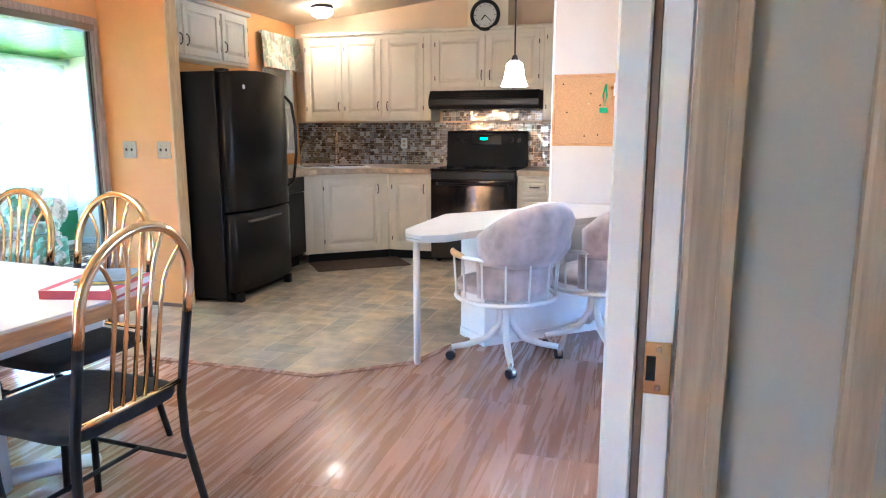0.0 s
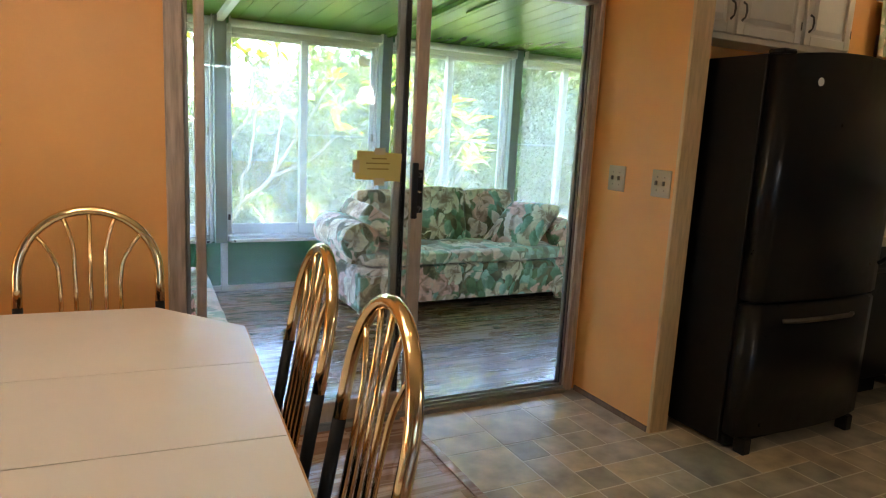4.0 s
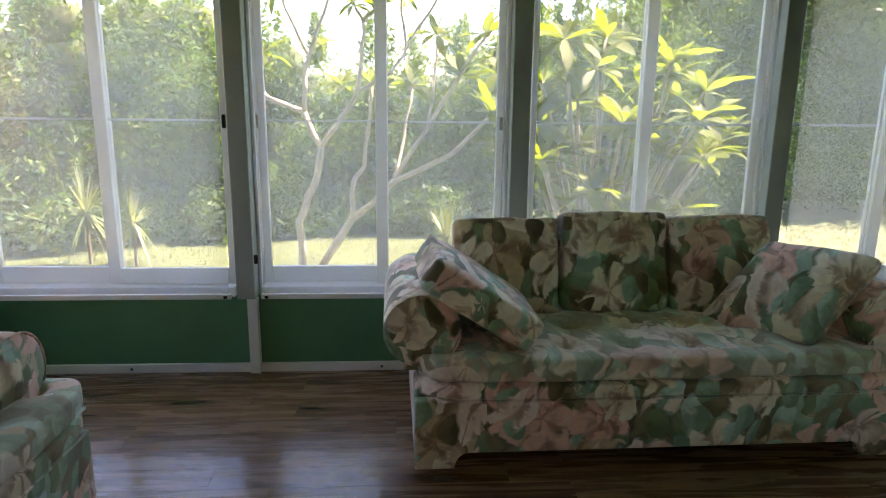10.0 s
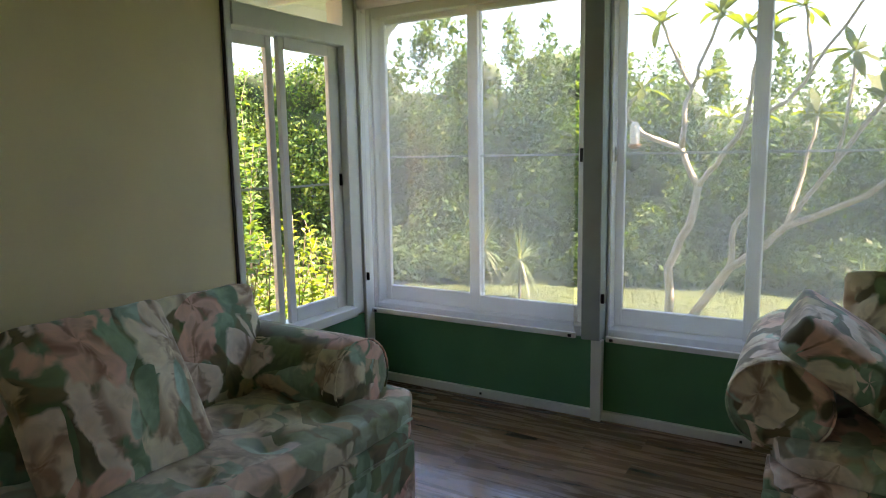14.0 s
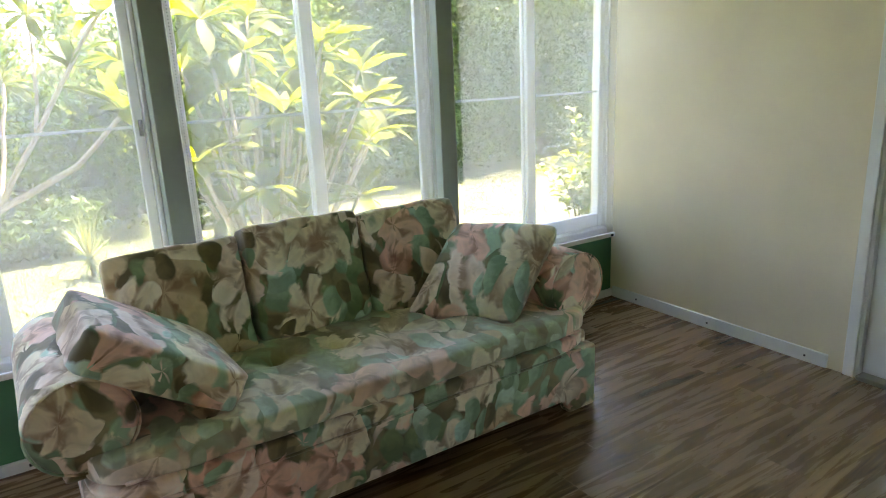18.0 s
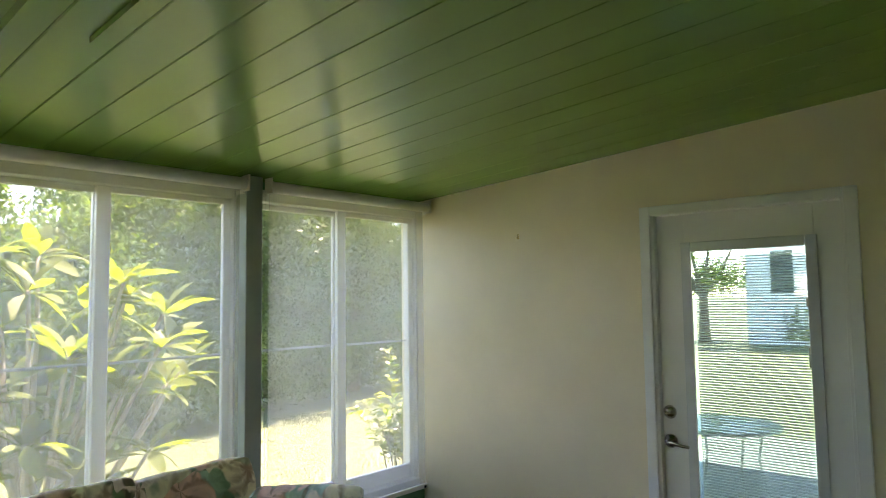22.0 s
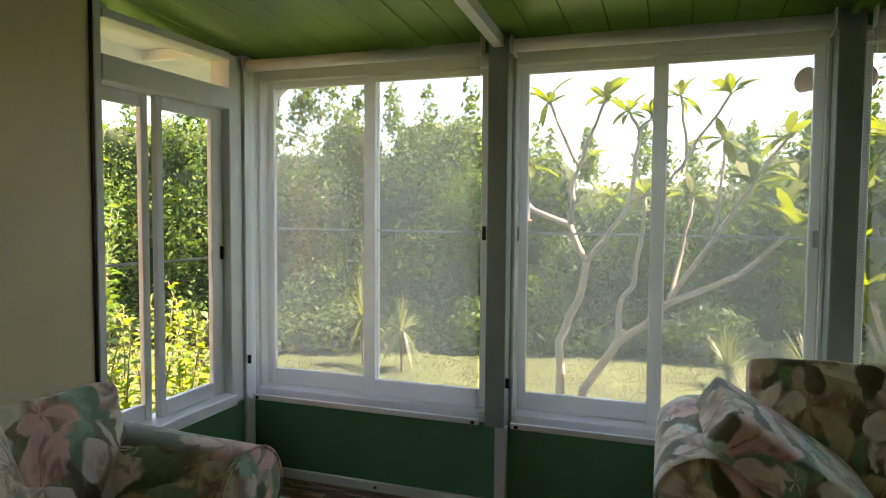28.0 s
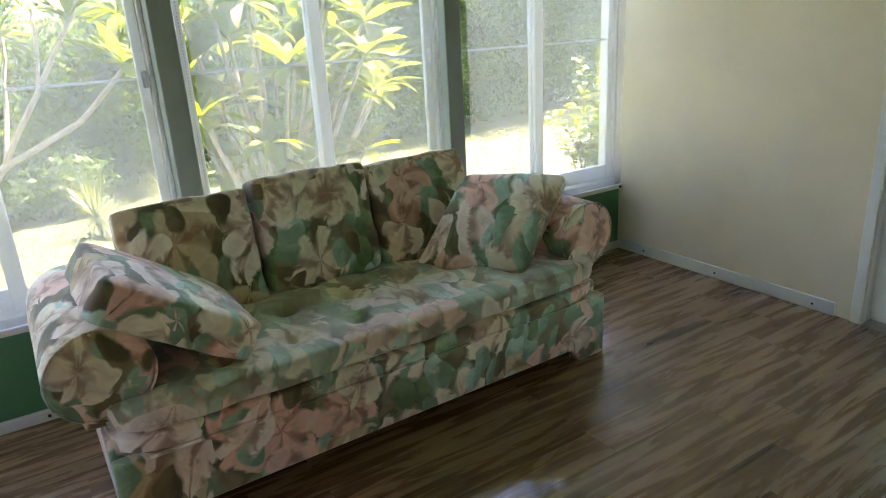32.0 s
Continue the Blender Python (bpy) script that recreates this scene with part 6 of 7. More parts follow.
for k in range(12):
    part("hour_mark", moved(bbox((-0.003, 0.092, 0.0133), (0.003, 0.108, 0.0142)), Mc @ Matrix.Rotation(k * math.pi / 6, 4, "Z")), DARK, t)

# kitchen window with a gathered print valance
t = tagged(thing("window_7", (3.2, H0, 0)), "white kitchen window over the sink corner", "window", "", "structure")
for nm, lo, hi in (("frame_side", (0, 0.0, 1.062), (0.045, 0.10, 2.118)), ("frame_side", (0.615, 0.0, 1.062), (0.658, 0.10, 2.118)), ("sill", (0.046, -0.03, 1.062), (0.614, 0.10, 1.10)), ("frame_head", (0.046, 0.0, 2.075), (0.614, 0.10, 2.118)), ("meeting_rail", (0.046, 0.03, 1.56), (0.614, 0.07, 1.60))):
    part(nm, bbox(lo, hi, 0.004), WHITE, t)
g = part("pane", bbox((0.04, 0.048, 1.095), (0.62, 0.052, 2.08)), CLEAR, t)
g.visible_shadow = False
tagged(part("trim", bbox((3.86, H0 - 0.015, 1.03), (3.90, H0, 2.15), 0.003), PINE), "pine casing beside the kitchen window", "trim", "", "structure")
t = thing("valance", (3.12, H0 - 0.04, 2.03), "gathered print valance over the kitchen window", "curtain")
b = bmesh.new()
rows = []
for j in range(9):
    z = 0.30 - j * 0.045
    amp = 0.008 + 0.02 * (j / 8)
    rows.append([b.verts.new((0.80 * i / 90, -0.012 - amp * (1 + math.sin(i * 0.95 + 0.4 * math.sin(i * 0.31))), z - (0.012 * math.sin(i * 0.47) if j == 8 else 0))) for i in range(91)])
for p, q in zip(rows, rows[1:]):
    for i in range(90):
        b.faces.new((p[i], p[i + 1], q[i + 1], q[i]))
part("cloth", b, VALANCE, t, smooth=True)
part("rod", tube([(-0.02, 0.0, 0.28), (0.82, 0.0, 0.28)], 0.008, 8), WHITE, t)
t = thing("floor_mat", (2.93, -1.32, 0.004), "brown kitchen floor mat in front of the sink", "mat", "", math.degrees(dang))
part("pad", bbox((-0.47, -0.27, 0), (0.45, 0.20, 0.010), 0.004, 2), MAT_BROWN, t)

# lamps
t = thing("ceiling_lamp", (3.30, -0.80, house_ceil(-0.80)), "lit flush dome ceiling lamp in the kitchen", "lamp")
part("base", spin([(0.115, 0.0), (0.115, -0.025), (0.10, -0.03)], 24), DARK_METAL, t, smooth=True)
part("dome", spin([(0.108, -0.031), (0.115, -0.05), (0.10, -0.085), (0.06, -0.108), (0, -0.115)], 24), FROST_DIM, t, "lit frosted glass dome", smooth=True)
PEN = (0.87, -3.235)
t = thing("pendant_lamp", (PEN[0], PEN[1], 1.575), "lit frosted bell pendant lamp on a dark rod", "lamp")
part("shade", spin([(0.078, 0.0), (0.063, 0.03), (0.054, 0.075), (0.046, 0.125), (0.022, 0.143), (0.019, 0.139), (0.042, 0.12), (0.05, 0.075), (0.059, 0.03), (0.074, 0.002)], 24), FROST_BELL, t, "lit frosted bell glass", smooth=True)
part("cap", spin([(0.024, 0.139), (0.022, 0.15), (0.015, 0.17), (0.007, 0.18)], 16), DARK_METAL, t, smooth=True)
part("rod", tube([(0, 0, 0.175), (0, 0, house_ceil(PEN[1]) - 1.575)], 0.005, 8), DARK_METAL, t)
part("canopy", spin([(0.055, 0), (0.05, 0.02), (0.02, 0.03)], 18), DARK_METAL, t, smooth=True).location = (0, 0, house_ceil(PEN[1]) - 1.605)

# double switch plates on the short wall
for y, label in ((-0.345, "ivory double switch plate on the peach wall"), (-0.645, "ivory double switch plate near the wall's end")):
    t = thing("switch_plate", (0.9995, y, 1.176), label, "switch", "wall switches")
    part("plate", bbox((-0.007, -0.058, -0.062), (0, 0.058, 0.062), 0.003, 2), SWITCH, t)
    for s in (-1, 1):
        part("toggle", bbox((-0.02, s * 0.023 - 0.005, -0.008), (-0.0075, s * 0.023 + 0.005, 0.012), 0.002), PEWTER, t, "darkened toggle")
        for z in (-0.03, 0.03):
            part("screw", bbox((-0.0085, s * 0.023 - 0.0025, z - 0.0025), (-0.0072, s * 0.023 + 0.0025, z + 0.0025)), PEWTER, t)

# cork board with papers
t = thing("cork_board", (1.889, -3.68, 1.46), "framed cork board on the pale tan wall", "cork board")
part("cork", bbox((-0.012, -0.33, -0.25), (0, 0.33, 0.25)), CORK, t)
for lo, hi in (((-0.02, -0.345, -0.255), (0, -0.325, 0.255)), ((-0.02, 0.325, -0.255), (0, 0.345, 0.255)), ((-0.02, -0.3245, 0.235), (0, 0.3245, 0.255)), ((-0.02, -0.3245, -0.255), (0, 0.3245, -0.235))):
    part("frame", bbox(lo, hi, 0.004), OAK, t)
random.seed(11)
for k in range(14):
    y, z = random.uniform(-0.28, 0.28), random.uniform(-0.2, 0.2)
    part("push_pin", moved(spin([(0.005, 0), (0.004, 0.006), (0.006, 0.009), (0, 0.01)], 8), Matrix.Translation((-0.012, y, z)) @ Matrix.Rotation(radians(-90), 4, "Y")), DARK if k % 3 else SWITCH, t)
for nm, y0, y1, z0, z1, m, lab, cat in (("paper_leaflet", -0.28, -0.19, -0.14, 0.17, PAPER, "white leaflet with pink print pinned to the cork board", "leaflet"), ("paper_slip", -0.30, -0.255, -0.10, 0.165, PAPER, "white paper slip behind the leaflet", "paper"), ("paper_tag", -0.135, -0.085, 0.10, 0.19, PAPER, "small white paper tag on the cork board", "paper"), ("red_card", -0.27, -0.185, -0.185, -0.135, RED, "red card under the leaflet", "card")):
    d = {"paper_leaflet": 0.0035, "paper_slip": 0.002, "paper_tag": 0.002, "red_card": 0.0028}[nm]
    q = thing(nm, (1.889 - 0.012 - d, -3.68, 1.46), lab, cat)
    part("sheet", bbox((-0.0008, y0, z0), (0, y1, z1)), m, q)
    if nm == "paper_leaflet":
        for z, w, mm in ((0.14, 0.06, RED), (0.115, 0.05, PINK_RED), (0.06, 0.06, PEWTER), (0.03, 0.05, RED), (0.0, 0.06, PEWTER), (-0.06, 0.06, DARK), (-0.075, 0.06, DARK)):
            part("print_line", bbox((-0.0016, -0.235 - w / 2, z), (-0.0009, -0.235 + w / 2, z + 0.008)), mm, q)
t = thing("whistle_lanyard", (1.876, -3.68, 1.46), "green plastic whistle on a green cord pinned to the cork board", "whistle")
part("cord", tube([(-0.004, -0.03, 0.18), (-0.004, -0.012, 0.10), (-0.004, -0.025, 0.03), (-0.004, -0.04, 0.10), (-0.004, -0.03, 0.18)], 0.006, 6), EMERALD, t)
part("body", bbox((-0.022, -0.05, -0.02), (-0.002, 0.01, 0.018), 0.006, 2), EMERALD, t)
t = thing("key", (1.876, -3.68, 1.46), "small brass key hanging on the cork board", "key")
part("shaft", bbox((-0.003, -0.078, 0.08), (-0.001, -0.072, 0.14)), BRASS, t)
part("bow", moved(spin([(0.012, 0), (0.012, 0.002), (0, 0.0021)], 12), Matrix.Translation((-0.001, -0.075, 0.155)) @ Matrix.Rotation(radians(-90), 4, "Y")), BRASS, t)

# peninsula table with its base and a tube leg
t = thing("peninsula_table", (0, 0, 0), "white laminate breakfast peninsula on a panel base and one tube leg", "table")
TOP = [(0.10, -2.90), (0.16, -2.80), (0.30, -2.745), (1.02, -2.765), (1.58, -3.30), (1.888, -3.33), (1.888, -4.02), (1.50, -4.02), (0.62, -3.28), (0.16, -3.02)]
part("top", prism(TOP, 0.742, 0.78, 0.008, 3), LAMINATE, t)
part("edge_band", prism([(x + 0.0, y) for x, y in [(0.097, -2.90), (0.157, -2.797), (0.30, -2.742), (1.022, -2.762), (1.0, -2.79), (0.3, -2.77), (0.18, -2.82), (0.12, -2.9)]], 0.755, 0.7585), POST_GREY, t)
part("base_panel", prism([(0.93, -2.90), (0.74, -3.10), (1.40, -3.85), (1.885, -3.85), (1.885, -3.40)], 0.0, 0.7415), WHITE, t)
part("base_skirt", prism([(0.925, -2.895), (0.73, -3.10), (1.395, -3.86), (1.42, -3.84), (0.76, -3.09), (0.94, -2.91)], 0.0, 0.06), WHITE, t)
part("leg", tube([(0.33, -2.80, 0), (0.33, -2.80, 0.7415)], 0.02, 14), WHITE, t, smooth=True)
part("leg_flange", spin([(0.04, 0.735), (0.04, 0.7415), (0.02, 0.7416)], 14), WHITE, t).location = (0.33, -2.80, 0)


def swivel_chair(at, rz, label):
    """Barrel chair with a tufted velour shell in a white wire basket on a castered spider base; faces local +x."""
    t = thing("swivel_chair", at, label, "chair", "swivel chairs at the peninsula", rz)
    part("column", tube([(0, 0, 0.17), (0, 0, 0.37)], [0.03, 0.03], 12), WHITE, t, smooth=True)
    for k in range(4):
        a = math.pi / 4 + k * math.pi / 2
        ca, sa_ = math.cos(a), math.sin(a)
        leg = part("leg", tube([(0.02 * ca, 0.02 * sa_, 0.36), (0.035 * ca, 0.035 * sa_, 0.22), (0.10 * ca, 0.10 * sa_, 0.13), (0.22 * ca, 0.22 * sa_, 0.09), (0.31 * ca, 0.31 * sa_, 0.075)], [0.022, 0.022, 0.021, 0.019, 0.017], 10), WHITE, t, "white curved tube leg", smooth=True)
        w = part("caster", moved(tube([(-0.02, 0, 0), (0.02, 0, 0)], 0.027, 14), Matrix.Translation((0.315 * ca, 0.315 * sa_, 0.027)) @ Matrix.Rotation(a + 1.2 + k, 4, "Z")), DARK, t, "black wheel caster")
        part("caster_hood", moved(tube([(-0.012, 0, 0.006), (0.012, 0, 0.006)], 0.029, 14), Matrix.Translation((0.315 * ca, 0.315 * sa_, 0.029)) @ Matrix.Rotation(a + 1.2 + k, 4, "Z")), CHROME, w, "chrome hood")
        part("caster_stem", tube([(0.313 * ca, 0.313 * sa_, 0.05), (0.31 * ca, 0.31 * sa_, 0.085)], 0.008, 8), CHROME, w)
    # wire basket: lower ring, upper arm rail and spindles
    def rail(z, r, a0, a1, n_=26):
        return [(r * math.cos(a), r * math.sin(a), z) for a in arc(a0, a1, n_)]
    part("seat_ring", tube(rail(0.39, 0.285, 0, 2 * math.pi, 36), 0.013, 8), WHITE, t, smooth=True)
    a0, a1 = radians(52), radians(308)
    for b0, b1 in ((a0, radians(112)), (radians(248), a1)):
        part("arm_rail", tube(rail(0.635, 0.30, b0, b1, 10), 0.012, 8), WHITE, t, smooth=True)
    for k in range(11):
        a = a0 + (a1 - a0) * k / 10
        part("spindle", tube([(0.285 * math.cos(a), 0.285 * math.sin(a), 0.395), (0.302 * math.cos(a), 0.302 * math.sin(a), 0.632)], 0.006, 6), WHITE, t)
    for a in (a0 + 0.12, a1 - 0.12):
        q = [(0.305 * math.cos(a + s * 0.33), 0.305 * math.sin(a + s * 0.33), 0.643) for s in (-1, -0.33, 0.33, 1)]
        part("arm_cap", tube(q, [0.014, 0.019, 0.019, 0.014], 8), PINE, t, "wooden arm cap", smooth=True)
    part("seat", moved(cushion((0.46, 0.46, 0.13), 0.35, 3.2, 8, [(0, 0)], 0.006, 2), Matrix.Translation((0.03, 0, 0.45))), VELVET, t, "mauve-grey velour seat cushion", smooth=True)
    # curved tufted back shell: lower band and fat top roll
    def shell(z0, z1, r, thick, a_half, seed, lean_, drop_=0.3):
        b = bmesh.new()
        na, nz_ = 20, 8
        grid = {}
        for side in (0, 1):
            for i in range(na + 1):
                u = 2 * i / na - 1
                a = math.pi + u * a_half
                for j in range(nz_ + 1):
                    v = 2 * j / nz_ - 1
                    bulge = (1 - abs(u) ** 4) * (1 - abs(v) ** 3)
                    zz = z0 + (z1 - z0) * ((v + 1) / 2 * (1 - drop_ * abs(u) ** 2.3) + 0.12 * drop_ * abs(u) ** 2.3)
                    tuft = -0.035 * math.exp(-((u - 0.4) ** 2 + (v * 0.6) ** 2) / 0.02) - 0.035 * math.exp(-((u + 0.4) ** 2 + (v * 0.6) ** 2) / 0.02)
                    off = (thick * (0.25 + 0.75 * bulge) / 2 + tuft + 0.006 * noise.noise(Vector((u * 5 + seed, v * 3, side)))) * (1 if side == 0 else -1)
                    rr = r + off + lean_ * (zz - z0)
                    grid[side, i, j] = b.verts.new((rr * math.cos(a) + 0.02, rr * math.sin(a), zz))
        for side in (0, 1):
            for i in range(na):
                for j in range(nz_):
                    q = [grid[side, i, j], grid[side, i + 1, j], grid[side, i + 1, j + 1], grid[side, i, j + 1]]
                    b.faces.new(q if side == 0 else q[::-1])
        for i in range(na):
            b.faces.new((grid[0, i, 0], grid[1, i, 0], grid[1, i + 1, 0], grid[0, i + 1, 0]))
            b.faces.new((grid[0, i, nz_], grid[0, i + 1, nz_], grid[1, i + 1, nz_], grid[1, i, nz_]))
        for j in range(nz_):
            b.faces.new((grid[0, 0, j], grid[0, 0, j + 1], grid[1, 0, j + 1], grid[1, 0, j]))
            b.faces.new((grid[0, na, j], grid[1, na, j], grid[1, na, j + 1], grid[0, na, j + 1]))
        bmesh.ops.recalc_face_normals(b, faces=b.faces)
        return b
    part("back_lower", shell(0.40, 0.70, 0.235, 0.085, radians(86), 1, 0.06), VELVET, t, "mauve-grey velour back", smooth=True)
    part("back_upper", shell(0.585, 0.94, 0.262, 0.22, radians(78), 4, 0.15, 0.55), VELVET, t, "tufted mauve-grey velour top roll", smooth=True)
    return t


swivel_chair((0.547, -3.266, 0), 62, "swivel barrel chair in mauve-grey velour with a white wire frame")
swivel_chair((0.95, -3.75, 0), 68, "swivel barrel chair in mauve-grey velour near the partition")


# ---- outside ----
GZ = -0.5
tagged(part("ground", bbox((-400, -400, GZ - 0.2), (400, 400, GZ)), LAWN), "sunlit mown lawn", "ground", "", "structure")
solid("plinth", (LX - 0.12, -0.05, GZ - 0.05), (RX + 0.12, 3.27, F - 0.1), WALL_CREAM, label="foundation under the sunroom", category="foundation")
solid("plinth_house", (-7.1, -8.1, GZ - 0.05), (4.06, 0.07, -0.125), WALL_CREAM, label="foundation under the house", category="foundation")
# eaves: painted soffit with rafters beside the corner window
b = bmesh.new()
for lo, hi in (((LX - 0.75, -0.6, 2.315), (LX - 0.121, 3.95, 2.34)),):
    bbox(lo, hi, bm=b)
tagged(part("eave_soffit", b, WHITE), "white painted eave soffit", "soffit", "", "structure")
for y in (1.2, 2.2, 3.1, 3.8):
    tagged(part("rafter_tail", bbox((LX - 0.75, y, 2.25), (LX - 0.121, y + 0.04, 2.314), 0.003), WHITE), "white painted rafter tail", "rafter", "", "structure")
solid("fascia", (LX - 0.78, -0.6, 2.21), (LX - 0.751, 3.95, 2.35), WHITE, label="white fascia board", category="fascia")
t = thing("downspout", (LX - 0.02, 3.36, 2.0), "white gutter elbow outside the corner window", "downspout")
part("elbow", tube([(0.0, 0, -0.03), (0.0, 0.0, 0.02), (0.02, 0.02, 0.07), (0.06, 0.03, 0.11), (0.09, 0.03, 0.16)], 0.035, 12), WHITE, t, smooth=True)
part("pipe", tube([(0, 0, -0.03), (-0.04, -0.01, -0.1), (-0.06, -0.02, GZ - 2.0)], 0.032, 10), WHITE, t, smooth=True)
t = thing("flood_lamp", (1.11, 3.30, 1.87), "outdoor twin flood lamp outside the window post", "lamp")
part("box", bbox((-0.04, -0.03, 0.0), (0.04, 0.04, 0.1), 0.004), WHITE, t)
for s in (-1, 1):
    part("head", moved(spin([(0.02, 0.0), (0.035, 0.03), (0.062, 0.10), (0.058, 0.105), (0.0, 0.09)], 16), Matrix.Translation((s * 0.06, 0.05, 0.09)) @ Euler((radians(-70), 0, radians(s * -40))).to_matrix().to_4x4()), FLOOD_RED, t, smooth=True)


def leaf_mesh(L, W, droop, fold=0.18):
    """A single blade, folded along the midrib and drooping, base at the origin, along +x."""
    b = bmesh.new()
    prof = ((0.0, 0.08), (0.12, 0.30), (0.3, 0.68), (0.55, 1.0), (0.78, 0.8), (0.93, 0.35), (1.0, 0.02))
    rows = []
    for u, w in prof:
        x, z = L * u * (1 - 0.12 * droop * u), -droop * L * u * u * 0.6
        h = W / 2 * w
        rows.append([b.verts.new((x, -h, z + fold * h)), b.verts.new((x, 0, z)), b.verts.new((x, h, z + fold * h))])
    for p, q in zip(rows, rows[1:]):
        b.faces.new((p[0], q[0], q[1], p[1]))
        b.faces.new((p[1], q[1], q[2], p[2]))
    me = bpy.data.meshes.new("leaf")
    b.to_mesh(me)
    b.free()
    me.materials.append(LEAF_BIG)
    for p in me.polygons:
        p.use_smooth = True
    return me


LEAVES = [leaf_mesh(0.34, 0.105, 0.55), leaf_mesh(0.29, 0.095, 0.25), leaf_mesh(0.36, 0.10, 0.9), leaf_mesh(0.22, 0.075, 0.1)]


def frangipani(name, at, limbs, tips, label, scale_leaf, per, seed):
    """Forked pale limbs that end in rosettes of long leaves; limbs and tips in local metres."""
    rng = random.Random(seed)
    t = thing(name, at, label, "tree")
    for pts, r0, r1 in limbs:
        n_ = len(pts)
        fine = []
        for i in range(n_ - 1):
            p, q = Vector(pts[i]), Vector(pts[i + 1])
            for k in range(3):
                u = k / 3
                w = Vector((rng.uniform(-1, 1), rng.uniform(-1, 1), 0)) * 0.012 * (1 if k else 0)
                fine.append(p.lerp(q, u) + w)
        fine.append(Vector(pts[-1]))
        m_ = len(fine)
        part("limb", tube(fine, [r0 + (r1 - r0) * i / (m_ - 1) for i in range(m_)], 8), BARK, t, smooth=True)
    for x, y, z, s in tips:
        for k in range(per):
            a = k * 2.39996 + rng.uniform(-0.3, 0.3)
            lift = radians(rng.uniform(-22, 62) if k % 3 else rng.uniform(30, 75))
            me = LEAVES[rng.randrange(4)]
            ob = new("leaf", me)
            ob.parent = t
            sc = s * scale_leaf * rng.uniform(0.75, 1.12)
            ob.matrix_basis = Matrix.Translation((x, y, z - 0.012 * k * 0.25)) @ Matrix.Rotation(a, 4, "Z") @ Matrix.Rotation(-lift, 4, "Y") @ Matrix.Rotation(rng.uniform(-0.5, 0.5), 4, "X") @ Matrix.Diagonal((sc, sc, sc, 1))
    return t


# slender two-stemmed tree in front of the second bay
TA = (-0.3, 4.62, GZ)
limbs = [
    ([(0.0, 0, 0), (-0.02, 0, 0.6), (-0.035, 0, 0.94), (0.10, 0.02, 1.25), (0.15, 0.0, 1.52)], 0.034, 0.026),
    ([(0.15, 0, 1.52), (0.03, 0.02, 1.78), (-0.24, 0.04, 1.88), (-0.35, 0.0, 2.0), (-0.34, -0.02, 2.08), (-0.24, -0.02, 2.2)], 0.023, 0.012),
    ([(0.03, 0.02, 1.78), (0.043, 0.0, 2.03), (0.083, 0.03, 2.19), (-0.035, 0.02, 2.43), (-0.13, 0.02, 2.65)], 0.020, 0.011),
    ([(0.083, 0.03, 2.19), (0.167, -0.03, 2.4), (0.27, -0.05, 2.65)], 0.015, 0.011),
    ([(0.15, 0, 1.52), (0.27, -0.02, 1.67), (0.435, -0.05, 1.93), (0.47, -0.02, 2.16), (0.485, 0.02, 2.43), (0.42, 0.02, 2.56)], 0.020, 0.011),
    ([(0.485, 0.02, 2.43), (0.57, 0.02, 2.53)], 0.012, 0.010),
    ([(0.435, -0.05, 1.93), (0.68, -0.02, 2.07), (0.79, 0.0, 2.23), (1.06, 0.02, 2.66)], 0.015, 0.010),
    ([(0.79, 0.0, 2.23), (0.78, 0.03, 2.42), (0.745, 0.04, 2.66)], 0.012, 0.010),
    ([(0.08, 0.05, 0), (0.14, 0.05, 0.6), (0.37, 0.05, 0.96), (0.52, 0.05, 1.07), (0.70, 0.02, 1.26), (1.13, -0.05, 1.47), (1.43, -0.08, 1.77)], 0.036, 0.014),
    ([(0.37, 0.05, 0.96), (0.385, 0.1, 1.25), (0.47, 0.12, 1.37), (0.52, 0.14, 1.75), (0.53, 0.16, 2.0)], 0.022, 0.011),
    ([(0.70, 0.02, 1.26), (0.96, 0.06, 1.67), (1.30, 0.06, 2.22), (1.40, 0.05, 2.36)], 0.018, 0.011),
    ([(0.96, 0.06, 1.67), (1.0, 0.1, 1.9), (1.03, 0.1, 2.36)], 0.013, 0.010),
    ([(0.70, 0.02, 1.26), (0.78, 0.15, 1.6), (0.84, 0.2, 1.98)], 0.014, 0.010),
]
tips = [(-0.13, 0.02, 2.66, 0.66), (0.27, -0.05, 2.66, 0.66), (-0.24, -0.02, 2.21, 0.6), (0.42, 0.02, 2.57, 0.55), (0.57, 0.02, 2.54, 0.55), (0.745, 0.04, 2.67, 0.6), (1.06, 0.02, 2.67, 0.72), (1.43, -0.08, 1.80, 1.0), (1.40, 0.05, 2.37, 0.85), (1.03, 0.1, 2.37, 0.7), (0.53, 0.16, 2.02, 0.62), (0.84, 0.2, 2.0, 0.75), (1.2, 0.06, 2.08, 0.8), (0.14, 0.3, 2.3, 0.5), (1.5, 0.2, 2.1, 0.85), (0.3, 0.3, 2.0, 0.55)]
frangipani("frangipani_tree", TA, limbs, tips, "slender pale-barked frangipani tree with sparse leaf rosettes on the lawn", 1.0, 13, 5)
t = thing("hanging_feeder", (-0.585, 4.6, 1.30), "white bird feeder with an orange base hanging in the frangipani", "bird feeder")
part("hanger", tube([(0, 0, 0.17), (0.0, 0.0, 0.32), (0.03, 0.05, 0.36)], 0.003, 6), DARK, t)
part("tank", spin([(0.0, 0.175), (0.02, 0.17), (0.034, 0.14), (0.034, 0.03), (0.03, 0.02)], 16), WHITE, t, smooth=True)
part("dish", spin([(0.0, -0.02), (0.035, -0.01), (0.05, 0.015), (0.03, 0.02)], 16), FLOOD_RED, t, smooth=True)
